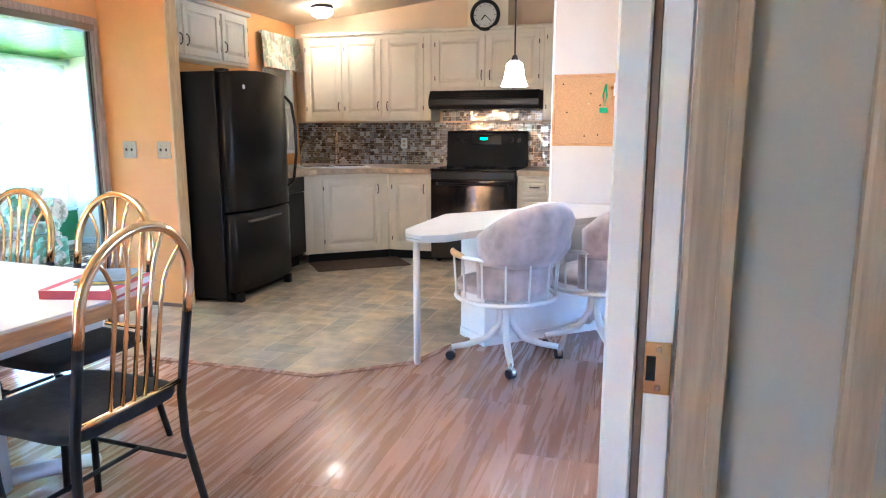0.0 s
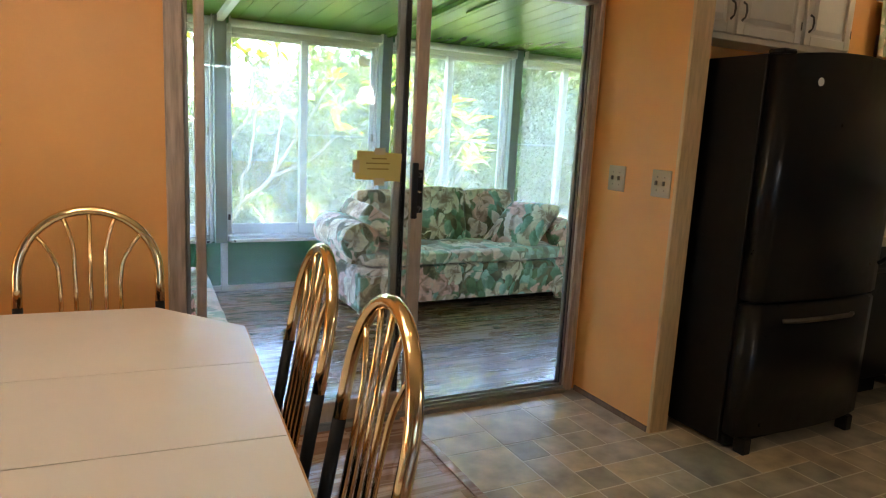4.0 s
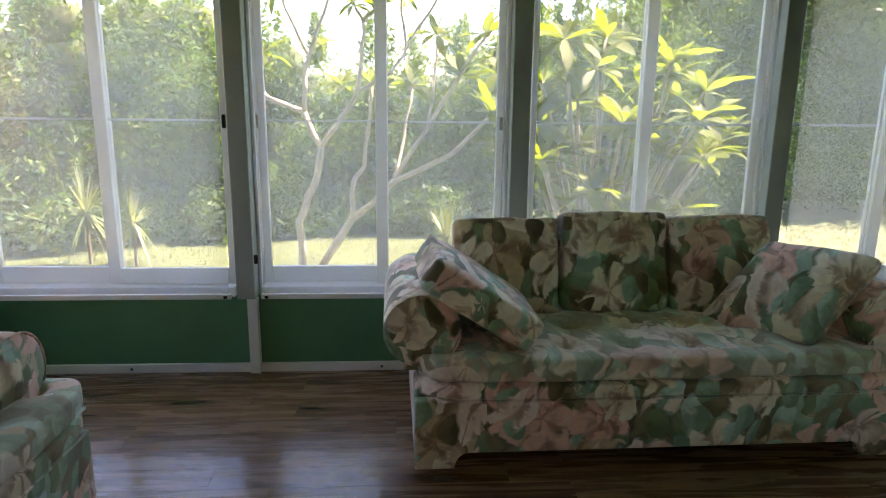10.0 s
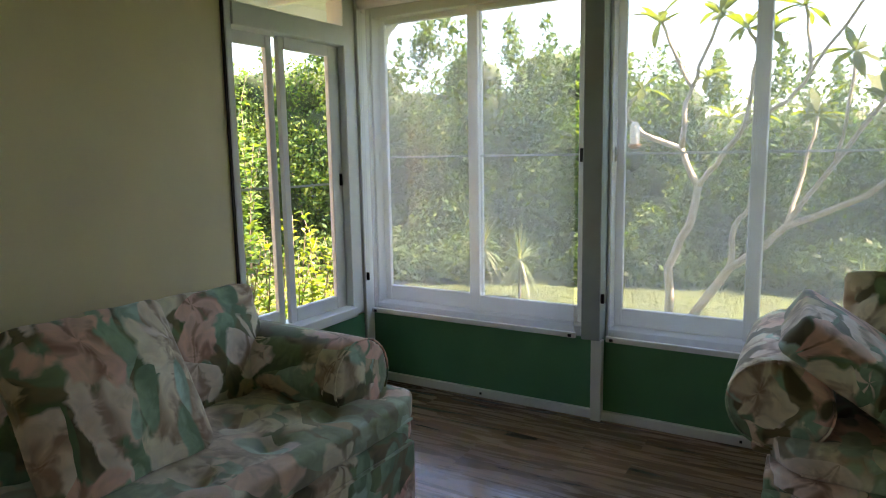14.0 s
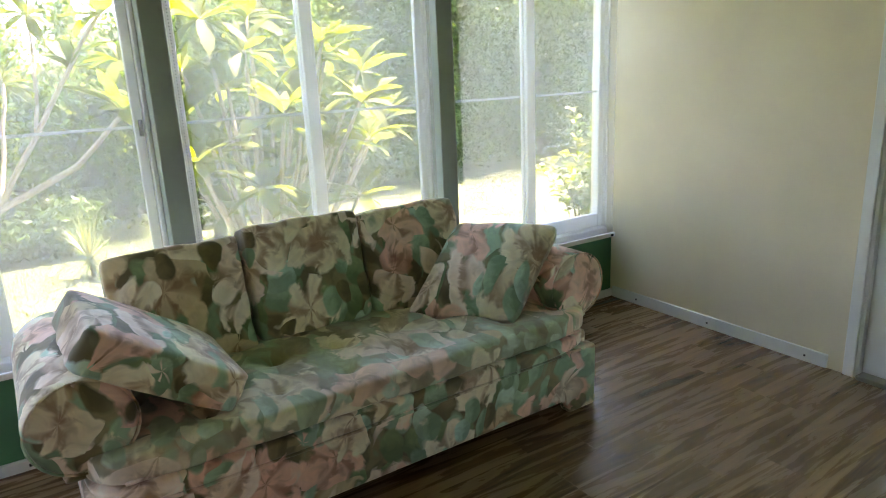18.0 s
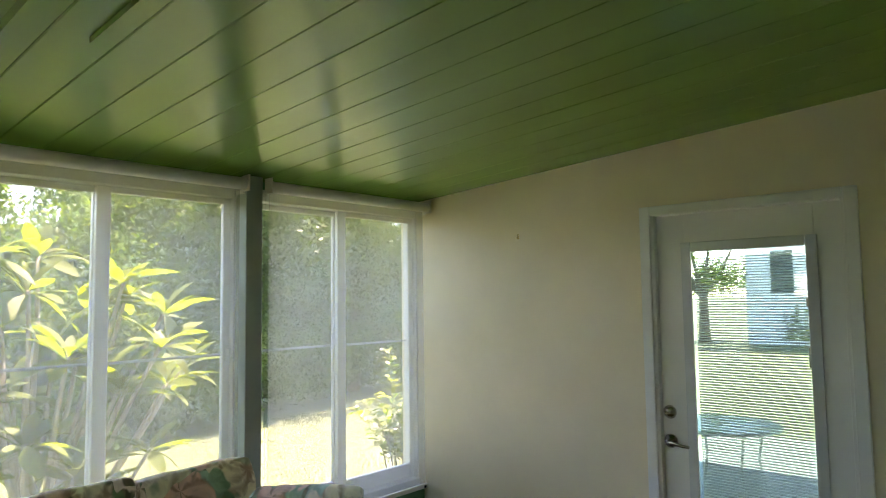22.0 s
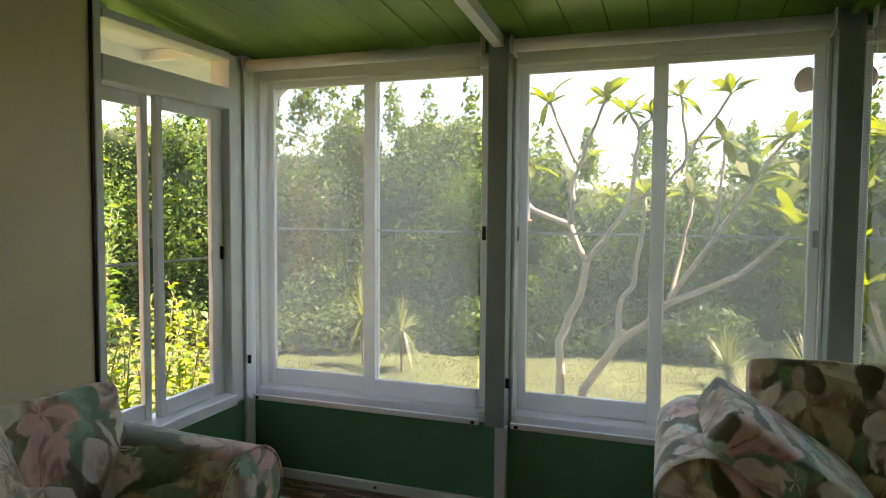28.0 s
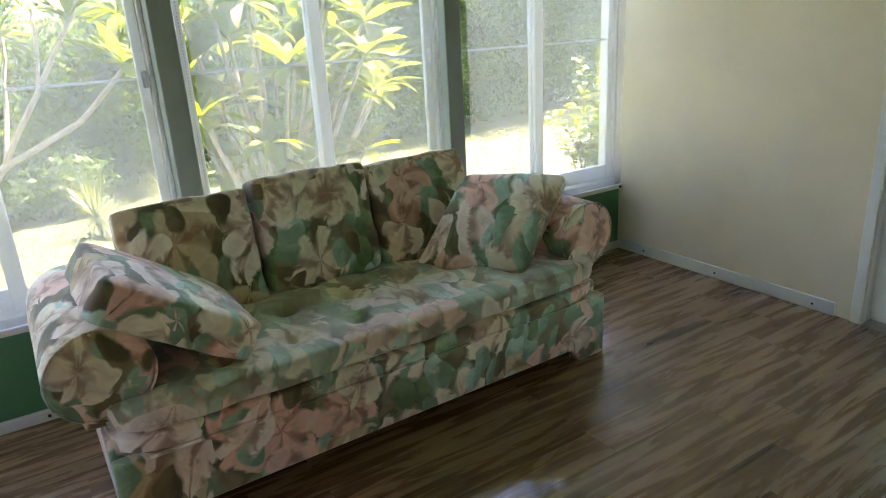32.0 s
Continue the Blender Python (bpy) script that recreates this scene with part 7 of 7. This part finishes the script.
# dense leafy frangipani in front of the third bay
TB = (1.92, 4.35, GZ)
heads = [(0.05, -0.35, 1.75, 0.95), (-0.5, -0.3, 1.5, 0.95), (0.6, -0.3, 1.78, 1.0), (-0.25, -0.35, 0.68, 0.85), (0.1, -0.35, 1.1, 0.95), (0.55, -0.28, 1.15, 0.95), (-0.12, -0.25, 1.28, 0.95), (0.22, -0.3, 0.95, 0.9), (-0.42, -0.22, 0.88, 0.85), (0.38, -0.2, 1.5, 1.0), (-0.29, 0.05, 2.32, 1.08), (0.05, 0.20, 2.34, 1.00), (0.51, 0.05, 2.19, 1.00), (0.75, 0.00, 1.97, 1.08), (0.74, -0.08, 1.51, 1.00), (0.27, -0.10, 1.73, 1.00), (-0.16, 0.10, 1.91, 1.08), (-0.29, 0.00, 1.53, 1.00), (-0.06, 0.20, 1.49, 1.00), (0.15, 0.15, 1.80, 1.08), (-0.41, 0.20, 2.02, 1.00), (-0.24, 0.10, 1.11, 1.00), (0.38, 0.25, 2.00, 1.08), (0.98, 0.20, 1.57, 1.00), (0.63, 0.30, 2.08, 1.00), (-0.50, 0.10, 1.75, 1.08), (-0.42, 0.15, 1.30, 1.00), (0.13, 0.05, 1.22, 1.00), (-0.07, -0.05, 2.12, 1.08)]
limbs = [([(0.03 * i - 0.1, 0.03 * (i % 3), 0), (x * 0.35 - 0.02, y * 0.4, z * 0.45), (x, y, z)], 0.026, 0.012) for i, (x, y, z, s) in enumerate(heads)]
frangipani("frangipani_bush", TB, limbs, heads, "dense frangipani bush with long yellow-green leaves beside the sunroom", 0.9, 15, 9)


def leaf_cloud(name, centres, count, size, m, label, category, seed, flat=0.3, core=None, parent=None, stretch=1.0):
    """Many small leaves scattered over lumps (x, y, z, rx, ry, rz), as one object; the outline stays ragged."""
    rng = np.random.RandomState(seed)
    c = np.array(centres)
    wgt = (c[:, 3] * c[:, 5] + c[:, 4] * c[:, 5])
    idx = rng.choice(len(c), count, p=wgt / wgt.sum())
    d = rng.normal(size=(count, 3))
    d /= np.linalg.norm(d, axis=1)[:, None]
    rad = 0.5 + 0.66 * rng.rand(count) ** 0.8 + 0.2 * np.sin(d[:, 0] * 5 + idx) * np.cos(d[:, 2] * 4 + idx * 1.7)
    p = c[idx, :3] + d * c[idx, 3:6] * rad[:, None]
    s = size * (0.6 + 0.8 * rng.rand(count))
    nrm = d + rng.normal(scale=0.6, size=(count, 3))
    nrm /= np.linalg.norm(nrm, axis=1)[:, None]
    ref = rng.normal(size=(count, 3))
    u = np.cross(nrm, ref)
    u /= np.linalg.norm(u, axis=1)[:, None]
    v = np.cross(nrm, u)
    u, v = u * s[:, None] * stretch, v * s[:, None] * 0.5
    verts = np.stack([p - u, p + v * 0.9 - u * 0.1, p + u, p - v * 0.9 - u * 0.1], axis=1).reshape(-1, 3)
    keep = np.ones(count, bool)
    keep &= p[:, 2] > GZ + 0.02
    k = np.arange(count)[keep]
    faces = np.stack([4 * k, 4 * k + 1, 4 * k + 2, 4 * k + 3], axis=1)
    me = bpy.data.meshes.new(name)
    me.from_pydata(verts.tolist(), [], faces.tolist())
    me.materials.append(m)
    me.update()
    ob = new(name, me)
    if parent is not None:
        ob.parent = parent
        return ob
    return tagged(ob, label, category, "", "stuff")


def lumps(name, centres, m, shrink, label, parent=None):
    b = bmesh.new()
    for x, y, z, rx, ry, rz in centres:
        r = bmesh.ops.create_icosphere(b, subdivisions=2, radius=1.0)
        for v in r["verts"]:
            k = shrink * (1 + 0.3 * noise.noise(v.co * 2.3 + Vector((x, y, z))))
            v.co = Vector((x + v.co.x * rx * k, y + v.co.y * ry * k, max(z + v.co.z * rz * k, GZ - 0.05)))
    ob = part(name, b, m, parent, smooth=True)
    return ob if parent is not None else tagged(ob, label, "hedge", "", "stuff")


random.seed(21)
LINE = [(-15, 5.0), (-9.5, 7.2), (-4.4, 8.0), (-2.9, 8.45), (-0.95, 9.2), (1.25, 9.45), (3.7, 10.1), (8.0, 10.9), (13, 11.2)]


def between(table, x):
    """Straight lines from point to point of a table."""
    for (a, p), (c, q) in zip(table, table[1:]):
        if x <= c:
            return p + (q - p) * max(0.0, (x - a) / (c - a))
    return table[-1][1]


def along(k):
    """A point of the hedge's line, k from 0 to 8."""
    x = -15 + 3.5 * k
    return x, between(LINE, x)


SKYLINE = [(-15, 3.1), (-6, 2.9), (-4.7, 2.65), (-4.3, 3.0), (-3.8, 2.65), (-3.1, 2.9), (-2.5, 2.95), (-2.0, 2.5), (-0.9, 2.2), (0.4, 2.1), (1.2, 2.15), (2.0, 2.45), (2.8, 2.75), (4.4, 3.3), (6.0, 4.0), (13, 4.2)]


def crest(x):
    """Height of the hedge's top along its length."""
    return between(SKYLINE, x)


cs = []
for j in range(90):
    x, y = along(8 * j / 90)
    top = crest(x) + 0.10 * math.sin(x * 4.1) + 0.08 * math.sin(x * 9.3 + 1)
    for z in (0.0, 0.45, 0.9, 1.35, 1.8, 2.2, 2.6, 3.0, 3.4, 3.8, 4.2):
        r = random.uniform(0.30, 0.56)
        if GZ + 0.35 + z + r < top + 0.2 and random.random() < 0.72:
            cs.append((x + random.uniform(-0.3, 0.3), y + random.uniform(-0.5, 0.6) + 0.12 * z, GZ + 0.35 + z, r, r * 0.9, r * random.uniform(0.8, 1.1)))
# fill lumps behind the leaves, coloured dark as the hedge's shaded inside
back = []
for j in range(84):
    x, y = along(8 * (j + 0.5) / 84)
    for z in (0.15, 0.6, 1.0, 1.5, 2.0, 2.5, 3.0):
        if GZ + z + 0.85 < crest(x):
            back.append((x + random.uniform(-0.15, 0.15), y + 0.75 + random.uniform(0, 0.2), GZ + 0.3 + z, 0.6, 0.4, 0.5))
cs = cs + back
hedge_core = lumps("hedge_mass", back, HEDGE_CORE, 0.8, "solid fill inside the garden hedge, coloured dark for its shaded hollows")
leaf_cloud("hedge_leaves", cs, 340000, 0.039, LEAF_HEDGE, "ragged garden hedge of small glossy leaves", "hedge", 3)
# sprigs that break the skyline
sp = []
for j in range(80):
    x, y = along(random.uniform(1.0, 7.5))
    z0 = crest(x) - random.uniform(0.1, 0.4)
    for k in range(5):
        sp.append((x + random.uniform(-0.05, 0.05), y + random.uniform(0, 0.4), z0 + 0.13 * k, 0.14 - 0.02 * k, 0.14 - 0.02 * k, 0.12))
leaf_cloud("hedge_sprigs", sp, 15000, 0.045, LEAF_HEDGE, "young shoots along the top of the hedge", "hedge", 8)
# lighter undergrowth at the hedge's foot
ug = []
for j in range(60):
    x, y = along(random.uniform(1.6, 6.0))
    ug.append((x, y - random.uniform(0.35, 0.65), GZ + random.uniform(0.05, 0.45), random.uniform(0.2, 0.4), 0.25, random.uniform(0.15, 0.35)))
leaf_cloud("undergrowth", ug, 16000, 0.05, LEAF_TREE, "loose undergrowth at the foot of the hedge", "shrub", 12)


def leafy_shrub(name, at, stems, per, size, label, seed, leaf):
    """Upright stems with leaves set alternately along them; stems as (x, y, height, lean x, lean y)."""
    rng = random.Random(seed)
    t = thing(name, at, label, "shrub")
    b = bmesh.new()
    for x, y, h, lx, ly in stems:
        p = lambda u: Vector((x + lx * u * u, y + ly * u * u, h * u))
        part("stem", tube([p(0), p(0.4), p(0.75), p(1)], [0.009, 0.007, 0.005, 0.003], 6), BARK_DARK, t, smooth=True)
        for k in range(per):
            u = 0.25 + 0.77 * k / per
            a, L = k * 2.4 + rng.uniform(-0.4, 0.4), size * rng.uniform(0.6, 1.15) * (1.15 - 0.5 * u)
            lift = radians(rng.uniform(5, 65))
            d = Vector((math.cos(a) * math.cos(lift), math.sin(a) * math.cos(lift), math.sin(lift)))
            sd = Vector((-math.sin(a), math.cos(a), rng.uniform(-0.5, 0.5))).normalized()
            nz = d.cross(sd)
            o = p(min(u, 1.0))
            rows = []
            for v, w in ((0.12, 0.04), (0.4, 0.26), (0.68, 0.24), (1.0, 0.01)):
                c = o + d * L * v - Vector((0, 0, 0.3 * L * v * v))
                rows.append((b.verts.new(c - sd * L * w + nz * L * w * 0.3), b.verts.new(c), b.verts.new(c + sd * L * w + nz * L * w * 0.3)))
            for q, r in zip(rows, rows[1:]):
                b.faces.new((q[0], r[0], r[1], q[1]))
                b.faces.new((q[1], r[1], r[2], q[2]))
    part("foliage", b, leaf, t)
    return t


rs = random.Random(14)
leafy_shrub("croton_shrub", (-3.25, 4.0, GZ), [(rs.uniform(-0.35, 0.35), rs.uniform(-1.0, 0.8), rs.uniform(0.75, 1.3), rs.uniform(-0.2, 0.2), rs.uniform(-0.2, 0.2)) for k in range(34)], 26, 0.14, "bright yellow-green shrub outside the corner window", 14, LEAF_BRIGHT)
leafy_shrub("garden_shrub", (6.0, 5.5, GZ), [(0.10, 0.0, 1.58, 0.06, 0), (0.0, 0.1, 1.45, 0.0, 0.1), (0.12, 0.1, 1.25, 0.2, 0), (-0.05, 0, 1.0, -0.35, 0), (-0.1, 0.1, 0.85, -0.45, 0.1), (-0.02, -0.05, 0.9, -0.2, -0.1), (0.05, 0.05, 0.6, 0.25, 0.0), (0.16, 0.05, 1.4, 0.12, 0.05), (-0.08, 0.02, 0.95, -0.5, 0.0)], 40, 0.19, "upright yellow-green shrub on the lawn", 15, LEAF_BRIGHT)
leafy_shrub("tall_shrub", (-6.3, 5.3, GZ), [(rs.uniform(-1.2, 1.2), rs.uniform(-1.2, 1.2), rs.uniform(1.9, 3.2), rs.uniform(-0.4, 0.4), rs.uniform(-0.4, 0.4)) for k in range(30)], 44, 0.21, "tall broad-leaved green shrub outside the corner window", 18, LEAF_HEDGE)

leafy_shrub("foundation_shrub", (27.4, 6.6, GZ), [(rs.uniform(-0.4, 0.4), rs.uniform(-0.4, 0.4), rs.uniform(1.0, 1.6), rs.uniform(-0.2, 0.2), rs.uniform(-0.2, 0.2)) for k in range(9)], 22, 0.3, "green shrub at the foot of the neighbouring house", 17, LEAF_BIG)


def spear_plant(at, n_, L, label, seed):
    rng = random.Random(seed)
    t = thing("spear_plant", at, label, "plant")
    b = bmesh.new()
    for k in range(int(n_ * 1.6)):
        a, lift = rng.uniform(0, 6.28), radians(rng.uniform(-50, 85))
        l, w = L * rng.uniform(0.6, 1.0), 0.016
        rows = []
        for u in (0, 0.35, 0.7, 1.0):
            r, z = l * u * math.cos(lift), l * u * math.sin(lift) - 0.35 * l * u * u * math.cos(lift)
            ww = w * (1 - u * 0.95)
            c = Vector((r * math.cos(a), r * math.sin(a), z))
            sd = Vector((-math.sin(a), math.cos(a), 0)) * ww
            rows.append((b.verts.new(c - sd), b.verts.new(c + sd)))
        for p, q in zip(rows, rows[1:]):
            b.faces.new((p[0], p[1], q[1], q[0]))
    part("blades", b, LEAF_SPEAR, t)
    part("stem", tube([(0, 0, GZ - at[2]), (0, 0, 0.02)], 0.02, 8), BARK_DARK, t)
    return t


for x, y, z, n_, L, s in ((-2.55, 7.0, 0.0, 40, 0.6, 1), (-3.1, 7.1, 0.1, 34, 0.75, 2), (2.75, 5.0, 0.0, 40, 0.45, 3), (1.0, 7.6, -0.3, 50, 0.7, 4), (1.8, 7.8, -0.3, 50, 0.7, 5), (2.5, 7.5, -0.3, 40, 0.6, 6)):
    spear_plant((x, y, z), n_, L, "spiky green plant at the edge of the lawn", s)


def broad_tree(name, at, trunk_h, lumps_, count, label, seed, lean=0.0):
    t = thing(name, at, label, "tree")
    part("trunk", tube([(0, 0, 0), (0.03, 0, trunk_h * 0.5), (lean, 0, trunk_h)], [0.26, 0.2, 0.17], 12), BARK_DARK, t, smooth=True)
    for i, (x, y, z, rx, ry, rz) in enumerate(lumps_[:6]):
        part("limb", tube([(lean, 0, trunk_h * 0.92), (x * 0.5, y * 0.5, trunk_h + (z - trunk_h) * 0.45), (x * 0.9, y * 0.9, z)], [0.12, 0.08, 0.03], 8), BARK_DARK, t, smooth=True)
    me = leaf_cloud("crown", lumps_, count, 0.075, LEAF_TREE, "", "", seed, parent=t)
    return t


random.seed(33)
broad_tree("oak_tree", (6.8, 12.5, GZ), 2.6, [(random.uniform(-2.6, 2.6), random.uniform(-1.2, 1.2), random.uniform(2.6, 5.6), random.uniform(0.6, 1.0), 0.8, random.uniform(0.5, 0.8)) for k in range(34)], 22000, "broad leafy oak tree behind the hedge", 31)
broad_tree("oak_tree", (10.5, 11.8, GZ), 2.6, [(random.uniform(-2.8, 2.4), random.uniform(-1.2, 1.2), random.uniform(2.0, 5.2), random.uniform(0.6, 1.0), 0.8, random.uniform(0.5, 0.8)) for k in range(34)], 18000, "leafy oak tree behind the hedge", 32)
broad_tree("shade_tree", (29.9, 11.1, GZ), 2.1, [(random.uniform(-2.2, 2.2), random.uniform(-2.0, 3.6), random.uniform(2.3, 5.6), random.uniform(0.5, 0.9), 0.8, random.uniform(0.4, 0.7)) for k in range(28)], 12000, "shade tree on the lawn seen through the glazed door", 34)

# patio, glass table, neighbour's house and the pale yard beyond
solid("patio", (RX + 0.181, -7.0, GZ), (10.6, 3.6, GZ + 0.06), CONCRETE, label="teal-grey painted concrete patio outside the glazed door", category="patio")
solid("carport_roof", (RX + 0.13, -7.5, 2.35), (10.2, 3.9, 2.42), WHITE_ALU, label="white aluminium carport roof over the patio", category="roof")
for x, y in ((10.0, -7.3), (10.0, 3.75)):
    solid("carport_post", (x - 0.04, y - 0.04, GZ), (x + 0.04, y + 0.04, 2.35), WHITE_ALU, 0.004, label="white carport post", category="post")
t = thing("patio_table", (7.4, 2.4, GZ + 0.06), "round green glass patio table with a white frame", "table")
part("top", spin([(0.0, 0.70), (0.53, 0.70), (0.54, 0.706), (0.53, 0.712), (0.0, 0.712)], 36), GREEN_GLASS, t)
part("rim", tube([(0.535 * math.cos(a), 0.535 * math.sin(a), 0.694) for a in arc(0, 2 * math.pi, 36)], 0.012, 8), WHITE, t, smooth=True)
for k in range(4):
    a = math.pi / 4 + k * math.pi / 2
    part("leg", tube([(0.42 * math.cos(a), 0.42 * math.sin(a), 0.69), (0.36 * math.cos(a), 0.36 * math.sin(a), 0.35), (0.44 * math.cos(a), 0.44 * math.sin(a), 0.0)], 0.014, 8), WHITE, t, smooth=True)
t = thing("neighbour_house", (29.0, 9.0, GZ), "white-sided neighbouring house with shuttered window", "house")
b = bmesh.new()
part("wall", bbox((0, -12.0, 0), (8, 0, 5.0)), HOUSE_WALL, t)
for k in range(25):
    part("siding_board", bbox((-0.03, -12.0, 0.2 * k), (-0.001, 0, 0.2 * k + 0.188), 0.004), HOUSE_WALL, t)
part("roof", prism([(-0.5, -12.4), (8.4, -12.4), (8.4, 0.4), (-0.5, 0.4)], 5.01, 5.3, 0.05), POST_GREY, t)
for y in (-1.85, -5.2):
    w_ = part("window", bbox((-0.05, y, 2.04), (-0.031, y + 0.95, 3.8), 0.004), WHITE, t)
    part("window_glass", bbox((-0.056, y + 0.06, 2.1), (-0.051, y + 0.89, 3.74)), SHADOW_GLASS, w_)

# grass blades on the strip of lawn in view
rng = np.random.RandomState(7)
n_ = 60000
x, y = rng.uniform(-6.5, 9, n_), 3.6 + rng.rand(n_) * 6.4
hgt, a, ln = 0.012 + 0.016 * rng.rand(n_), rng.rand(n_) * 6.28, rng.normal(scale=0.02, size=(n_, 2))
base = np.stack([x, y, np.full(n_, GZ)], 1)
side = np.stack([np.cos(a), np.sin(a), np.zeros(n_)], 1) * 0.006
tip = base + np.stack([ln[:, 0], ln[:, 1], hgt], 1)
verts = np.stack([base - side, base + side, tip], 1).reshape(-1, 3)
me = bpy.data.meshes.new("grass")
me.from_pydata(verts.tolist(), [], np.arange(3 * n_).reshape(-1, 3).tolist())
me.materials.append(BLADES)
me.update()
tagged(new("grass", me), "short blades of mown grass", "grass", "", "stuff")


# ---- floors, piece by piece ----
def plank_floor(name, x0, x1, y0, y1, z, width, length, m, under, label, seed, keep=None):
    rng = random.Random(seed)
    fl = tagged(part(name, bbox((x0, y0, z - 0.10), (x1, y1, z - 0.0035)), under), label, "floor", "", "structure")
    meshes = {}

    def board(L, W):
        key = (round(L, 3), round(W, 3))
        if key not in meshes:
            b = bbox((0.0004, 0.0004, -0.003), (L - 0.0004, W - 0.0004, 0.0))
            me = bpy.data.meshes.new("plank")
            b.to_mesh(me)
            b.free()
            me.materials.append(m)
            meshes[key] = me
        return meshes[key]

    y, row = y0, 0
    while y < y1 - 0.005:
        W = min(width, y1 - y)
        x = x0 - rng.choice((0.15, 0.4, 0.65, 0.9))
        while x < x1 - 0.005:
            a, b_ = max(x, x0), min(x + length, x1)
            if b_ - a > 0.02 and (keep is None or keep(a, b_, y, y + W)):
                p = new("plank", board(b_ - a, W))
                p.parent, p.location = fl, (a, y, z)
            x += length
        y += width
        row += 1
    return fl


plank_floor("floor_sunroom", LX, RX, H1 + 0.005, WY + 0.06, F, 0.152, 1.22, PLANK_SUN, TRIM_WOOD, "dark walnut plank floor of the sunroom", 2)
tagged(part("subfloor_house", bbox((-7, -8, -0.12), (4.06, H0, -0.012)), GROUT), "subfloor of the house", "floor", "", "structure")


def wood_here(a, b_, y0, y1):
    return b_ > -7.2 and a < 2.6


plank_floor("floor_house", -7.0, 2.6, -5.2, H0, 0.0, 0.128, 1.22, PLANK_HOUSE, GROUT, "hickory laminate plank floor of the dining area", 3, wood_here)
tagged(part("floor_far", bbox((-7, -8, -0.011), (4.06, -5.2, 0.0)), WOODF), "laminate floor of the back room", "floor", "", "structure")
REGION = [(-0.03, H0), (-0.03, -2.33), (0.33, -2.78), (1.0, -3.02), (1.9, -3.33), (2.6, -3.5), (KX, -3.5), (KX, H0)]
vf = tagged(part("floor_kitchen", prism(REGION, 0.0002, 0.0024), JOINT_LIGHT), "slate-look vinyl floor of the kitchen", "floor", "", "structure")


def clip(poly, region):
    """The part of a convex polygon inside a convex region given clockwise or anticlockwise."""
    area = sum(region[i][0] * region[(i + 1) % len(region)][1] - region[(i + 1) % len(region)][0] * region[i][1] for i in range(len(region)))
    sgn = 1 if area > 0 else -1
    out = poly
    for i in range(len(region)):
        (ax, ay), (bx, by) = region[i], region[(i + 1) % len(region)]
        inside = lambda p: sgn * ((bx - ax) * (p[1] - ay) - (by - ay) * (p[0] - ax)) >= -1e-9
        new_, k = [], len(out)
        for j in range(k):
            p, q = out[j], out[(j + 1) % k]
            ip, iq = inside(p), inside(q)
            if ip:
                new_.append(p)
            if ip != iq:
                d1 = (bx - ax) * (p[1] - ay) - (by - ay) * (p[0] - ax)
                d2 = (bx - ax) * (q[1] - ay) - (by - ay) * (q[0] - ax)
                u = d1 / (d1 - d2)
                new_.append((p[0] + u * (q[0] - p[0]), p[1] + u * (q[1] - p[1])))
        out = new_
        if len(out) < 3:
            return []
    return out


CONVEX = [(-0.03, H0), (-0.03, -2.33), (0.33, -2.78), (2.6, -3.5), (KX, -3.5), (KX, H0)]
random.seed(9)
G, made = 0.1525, 0
used = set()
for iy in range(24):
    for ix in range(28):
        if (ix, iy) in used:
            continue
        w, h = random.choice(((1, 1), (2, 1), (1, 1), (2, 2), (2, 1), (1, 2)))
        cells_ = {(ix + a, iy + c) for a in range(w) for c in range(h)}
        if cells_ & used:
            w, h, cells_ = 1, 1, {(ix, iy)}
        used |= cells_
        xa, ya = -0.03 + ix * G, H0 - iy * G
        g = 0.004
        poly = clip([(xa + g, ya - g), (xa + w * G - g, ya - g), (xa + w * G - g, ya - h * G + g), (xa + g, ya - h * G + g)], CONVEX)
        if len(poly) < 3 or abs(sum(poly[i][0] * poly[(i + 1) % len(poly)][1] - poly[(i + 1) % len(poly)][0] * poly[i][1] for i in range(len(poly)))) < 0.002:
            continue
        if xa > 2.6 and (ya > -0.5 or xa > 3.35):
            continue
        part("floor_tile", prism(poly, 0.0025, 0.0034), VINYL, vf)
for (xa, ya), (xb, yb) in zip(REGION[:4], REGION[1:5]):
    L, ang = math.hypot(xb - xa, yb - ya), math.atan2(yb - ya, xb - xa)
    tagged(part("trim", moved(bbox((0, -0.02, 0.0005), (L, 0.02, 0.009), 0.003), Matrix.Translation((xa, ya, 0)) @ Matrix.Rotation(ang, 4, "Z")), PLANK_HOUSE), "low wood transition strip between floors", "trim", "", "structure")
